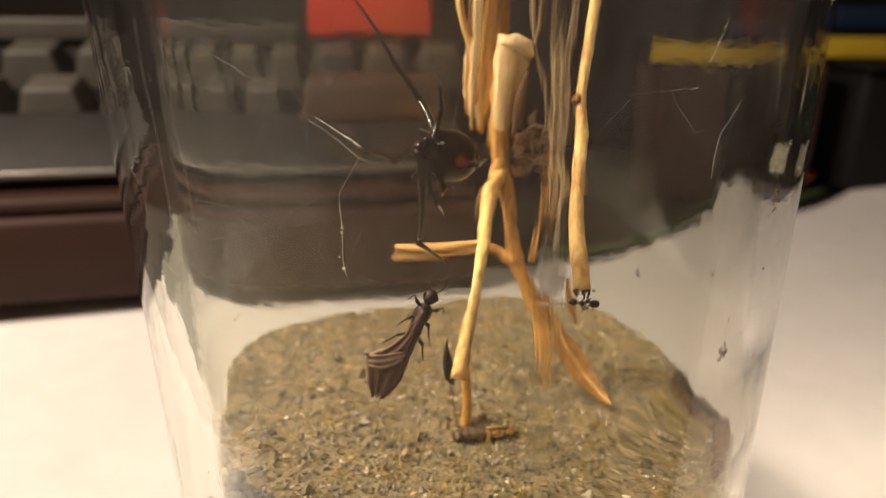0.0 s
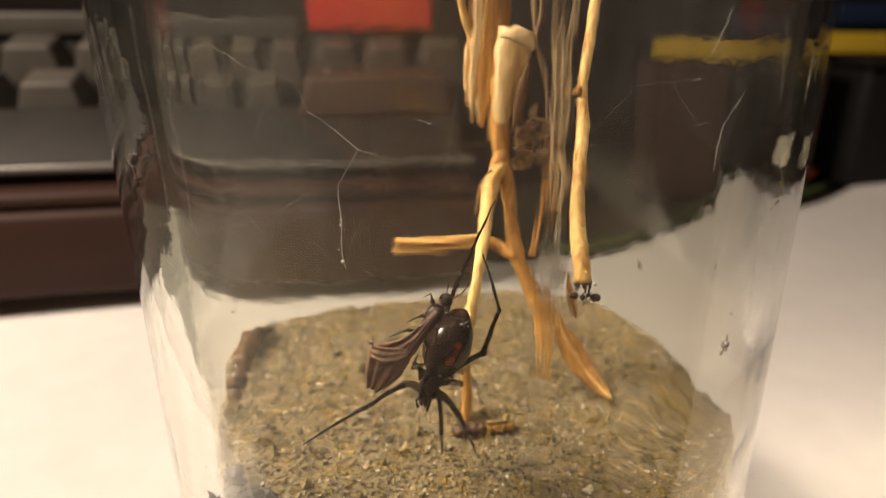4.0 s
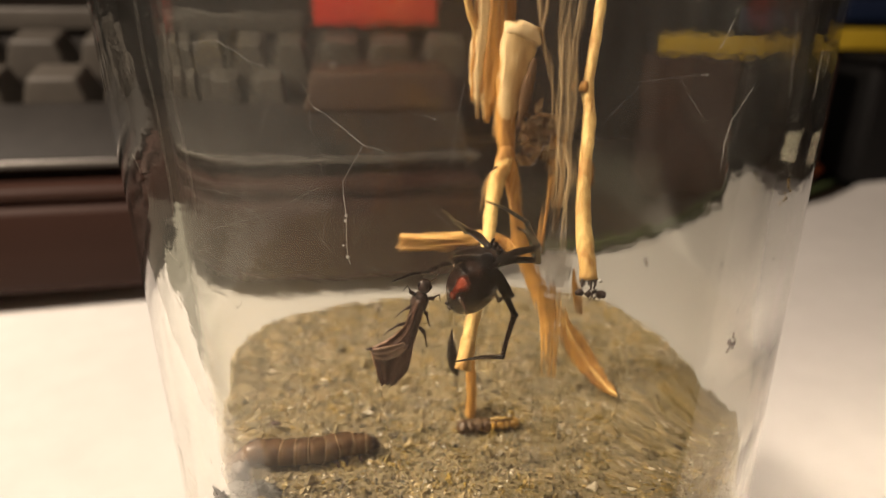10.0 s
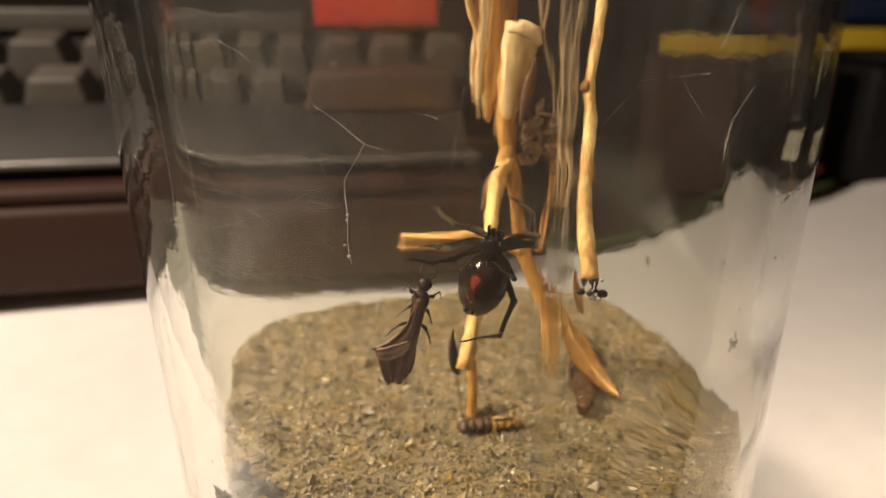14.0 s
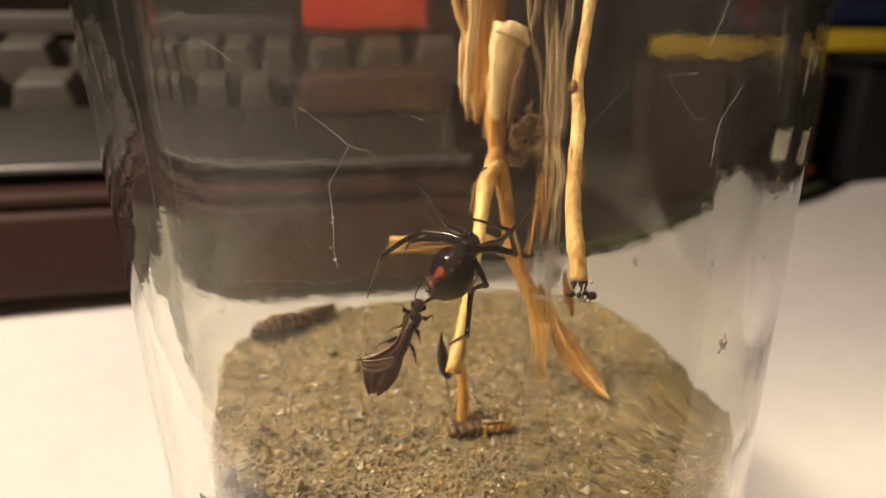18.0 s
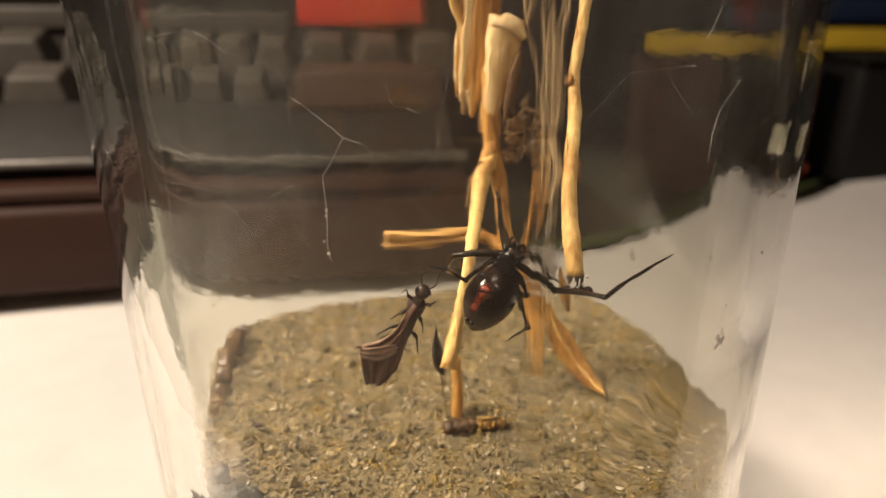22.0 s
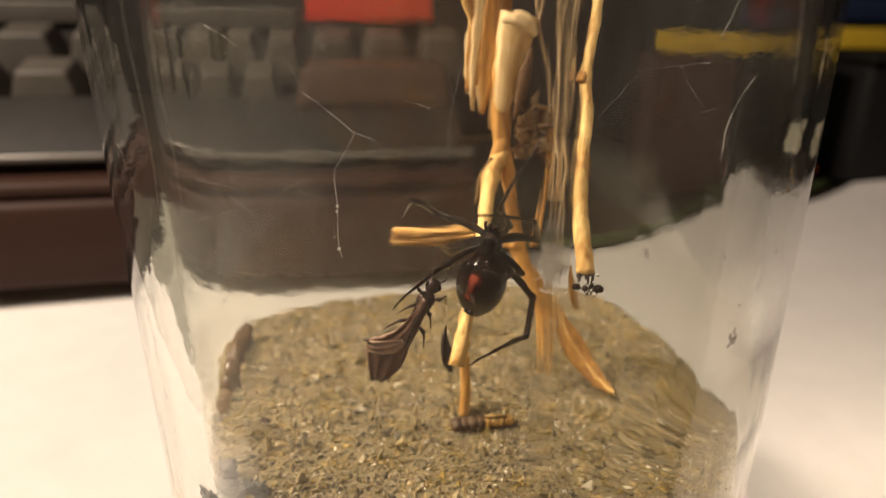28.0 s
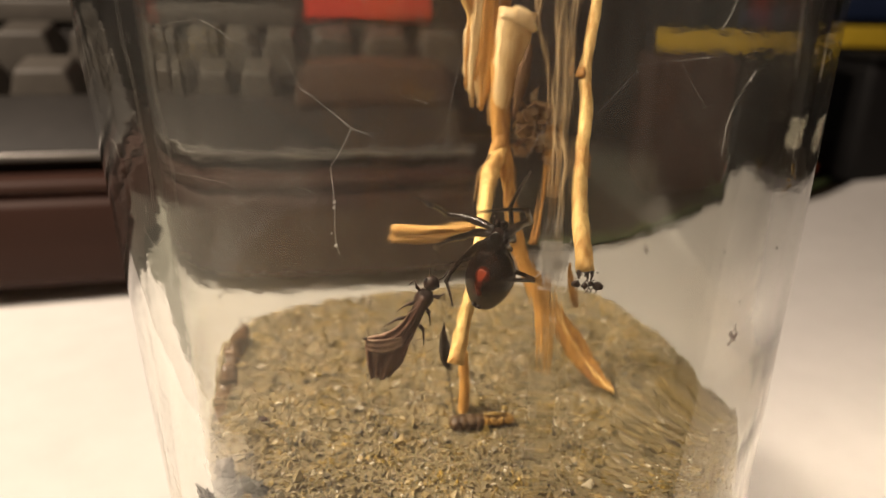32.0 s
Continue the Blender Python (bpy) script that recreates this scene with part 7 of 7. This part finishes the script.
    prey_rows.add((21, -4.66, -32, 55.12, -0.41, 0.01, -0.91),
         (22, -4.2, -32, 54.94, -0.4, 0.06, -0.91),
         (23, -5.37, -32, 56.01, -0.33, -0.01, -0.94),
         (24, -4.21, -32, 53.61, -0.44, 0.13, -0.89),
         (25, -1.9, -32, 54.95, -0.53, -0.08, -0.84),
         (27.5, -3.76, -32, 55.21, -0.47, -0, -0.88),
         (28, -4.16, -32, 55.28, -0.44, -0, -0.9),
         (29, -4.09, -32, 55.5, -0.46, -0.02, -0.89))
    prey_rows.add((30, -5.45, -32, 54.18, -0.36, 0.17, -0.92),
         (31, -4.88, -32, 55.22, -0.38, 0.07, -0.92),
         (32, -4.14, -32, 55.25, -0.42, 0.02, -0.91))
    # the larva's head on the sand, in millimetres
    larva_rows.add((-0.5, 40, -24),
                   (0, 47.5, 4),
                   (0.2, 46.8, 9.7),
                   (0.4, 41.9, 23.3),
                   (0.6, 31.6, 31.3),
                   (0.8, 26.5, 38.5),
                   (1, 21, 42),
                   (1.4, 0, 46),
                   (1.8, -30.2, 34.6),
                   (2, -44.2, 11.8),
                   (2.3, -46, 7.1),
                   (2.6, -46.4, 0.5),
                   (3, -46.2, -6.1),
                   (3.5, -45.3, -11.4),
                   (5.5, -41.5, -22.5),
                   (8.2, -36.5, -29))
    larva_rows.add((8.6, -32.4, -28.2),
                   (9, -25.1, -27),
                   (9.3, -19.8, -24.6),
                   (9.6, -16, -23.8),
                   (10.2, -15.7, -23.6),
                   (10.4, -10.3, -23.6),
                   (10.6, -3.8, -22.4),
                   (10.8, -2.8, -17.5),
                   (11, -1.6, -12.4),
                   (11.3, 1, -10),
                   (11.6, 4.6, -9.8),
                   (11.8, 8.4, -11.5),
                   (12, 12.6, -14.6),
                   (12.3, 19.8, -13.8),
                   (12.45, 22.8, -8.8),
                   (12.6, 23.5, -0.5))
    larva_rows.add((12.8, 23.4, 2.6),
                   (13, 24.2, 4.6),
                   (13.5, 26.5, 9),
                   (14, 25.8, 14),
                   (14.5, 24.6, 19.8),
                   (15.2, 20.2, 29.6),
                   (16.2, -1.9, 38.4),
                   (16.7, -16.3, 39),
                   (17, -28.1, 36.5),
                   (17.5, -44.6, 11.6),
                   (18, -45.4, 10),
                   (18.6, -46.3, 3.8),
                   (19, -46.2, -5),
                   (19.5, -45.4, -12),
                   (21, -44, -17.5),
                   (23, -43.6, -18.5))
    larva_rows.add((26, -43.2, -19.5),
                   (32, -42.5, -21))
    times = [0.25 * i for i in range(129)]
    body = {t: spider_pose(body_rows.at(t)) for t in times}
    walk(SPIDER, [(t, body[t]) for t in times])
    for name, rows in leg_rows.items():
        k, s = int(name[1]), 1 if name[0] == "L" else -1
        tracks = {FEMUR: [], TIBIA: [], TARSUS: []}
        for t in times:
            ways = rows.at(t)
            back = body[t].inverted()
            p = body[t] @ (Vector((s * 1.2, HIPS[k], -0.2)) * MM)
            for seg in (FEMUR, TIBIA, TARSUS):
                way = Vector(ways[3 * seg:3 * seg + 3]).normalized()
                tracks[seg].append((t, back @ frame_from(way, (0.15, 0.6, 0.8), p)))
                p = p + way * LENGTHS[k][seg] * MM
        for seg, track in tracks.items():
            walk(LEGS[name, seg], track)
    prey = []
    for t in times:
        row = prey_rows.at(t)
        prey.append((t, frame_from(row[3:6], (0.1, -0.93, 0.3), Vector(row[:3]) * MM)))
    walk(PREY, prey)
    # the larva's rings follow one another along its track
    line, length = [], [0.0]
    span = np.arange(-3.0, 32.01, 0.05)
    for t in span:
        line.append(Vector((*larva_rows.at(t), 0)) * MM if t >= -0.5 else Vector((40.0 + 3 * (t + 0.5), -24.0 + 14 * (t + 0.5), 0)) * MM)
    for a, b in zip(line, line[1:]):
        length.append(length[-1] + (b - a).length)
    xs, ys = [p.x for p in line], [p.y for p in line]

    def along(d):
        x, y = float(np.interp(d, length, xs)), float(np.interp(d, length, ys))
        r = math.hypot(x - BED_MIDDLE, y)
        if r > 0.0475:
            x, y = BED_MIDDLE + (x - BED_MIDDLE) * 0.0475 / r, y * 0.0475 / r
        sunk = max(0.0, min(1.0, (-0.033 - x) / 0.006)) * max(0.0, min(1.0, (0.004 - y) / 0.008))
        return Vector((x, y, sand_height(x, y) + 0.0020 - 0.0036 * sunk))
    crawl, tracks = [], [[] for _ in RINGS]
    for t in times:
        d = float(np.interp(t, span, length))
        m = Matrix.Translation(along(d))
        crawl.append((t, m))
        for k, track in enumerate(tracks):
            p = along(d - k * 2.25 * MM)
            way = along(d - (k - 0.5) * 2.25 * MM) - along(d - (k + 0.5) * 2.25 * MM)
            track.append((t, m.inverted() @ frame_from(way if way.length > 1e-7 else (0, 1, 0), (0, 0, 1), p)))
    walk(CRAWLER, crawl)
    for ring, track in zip(RINGS, tracks):
        walk(ring, track)


motions()
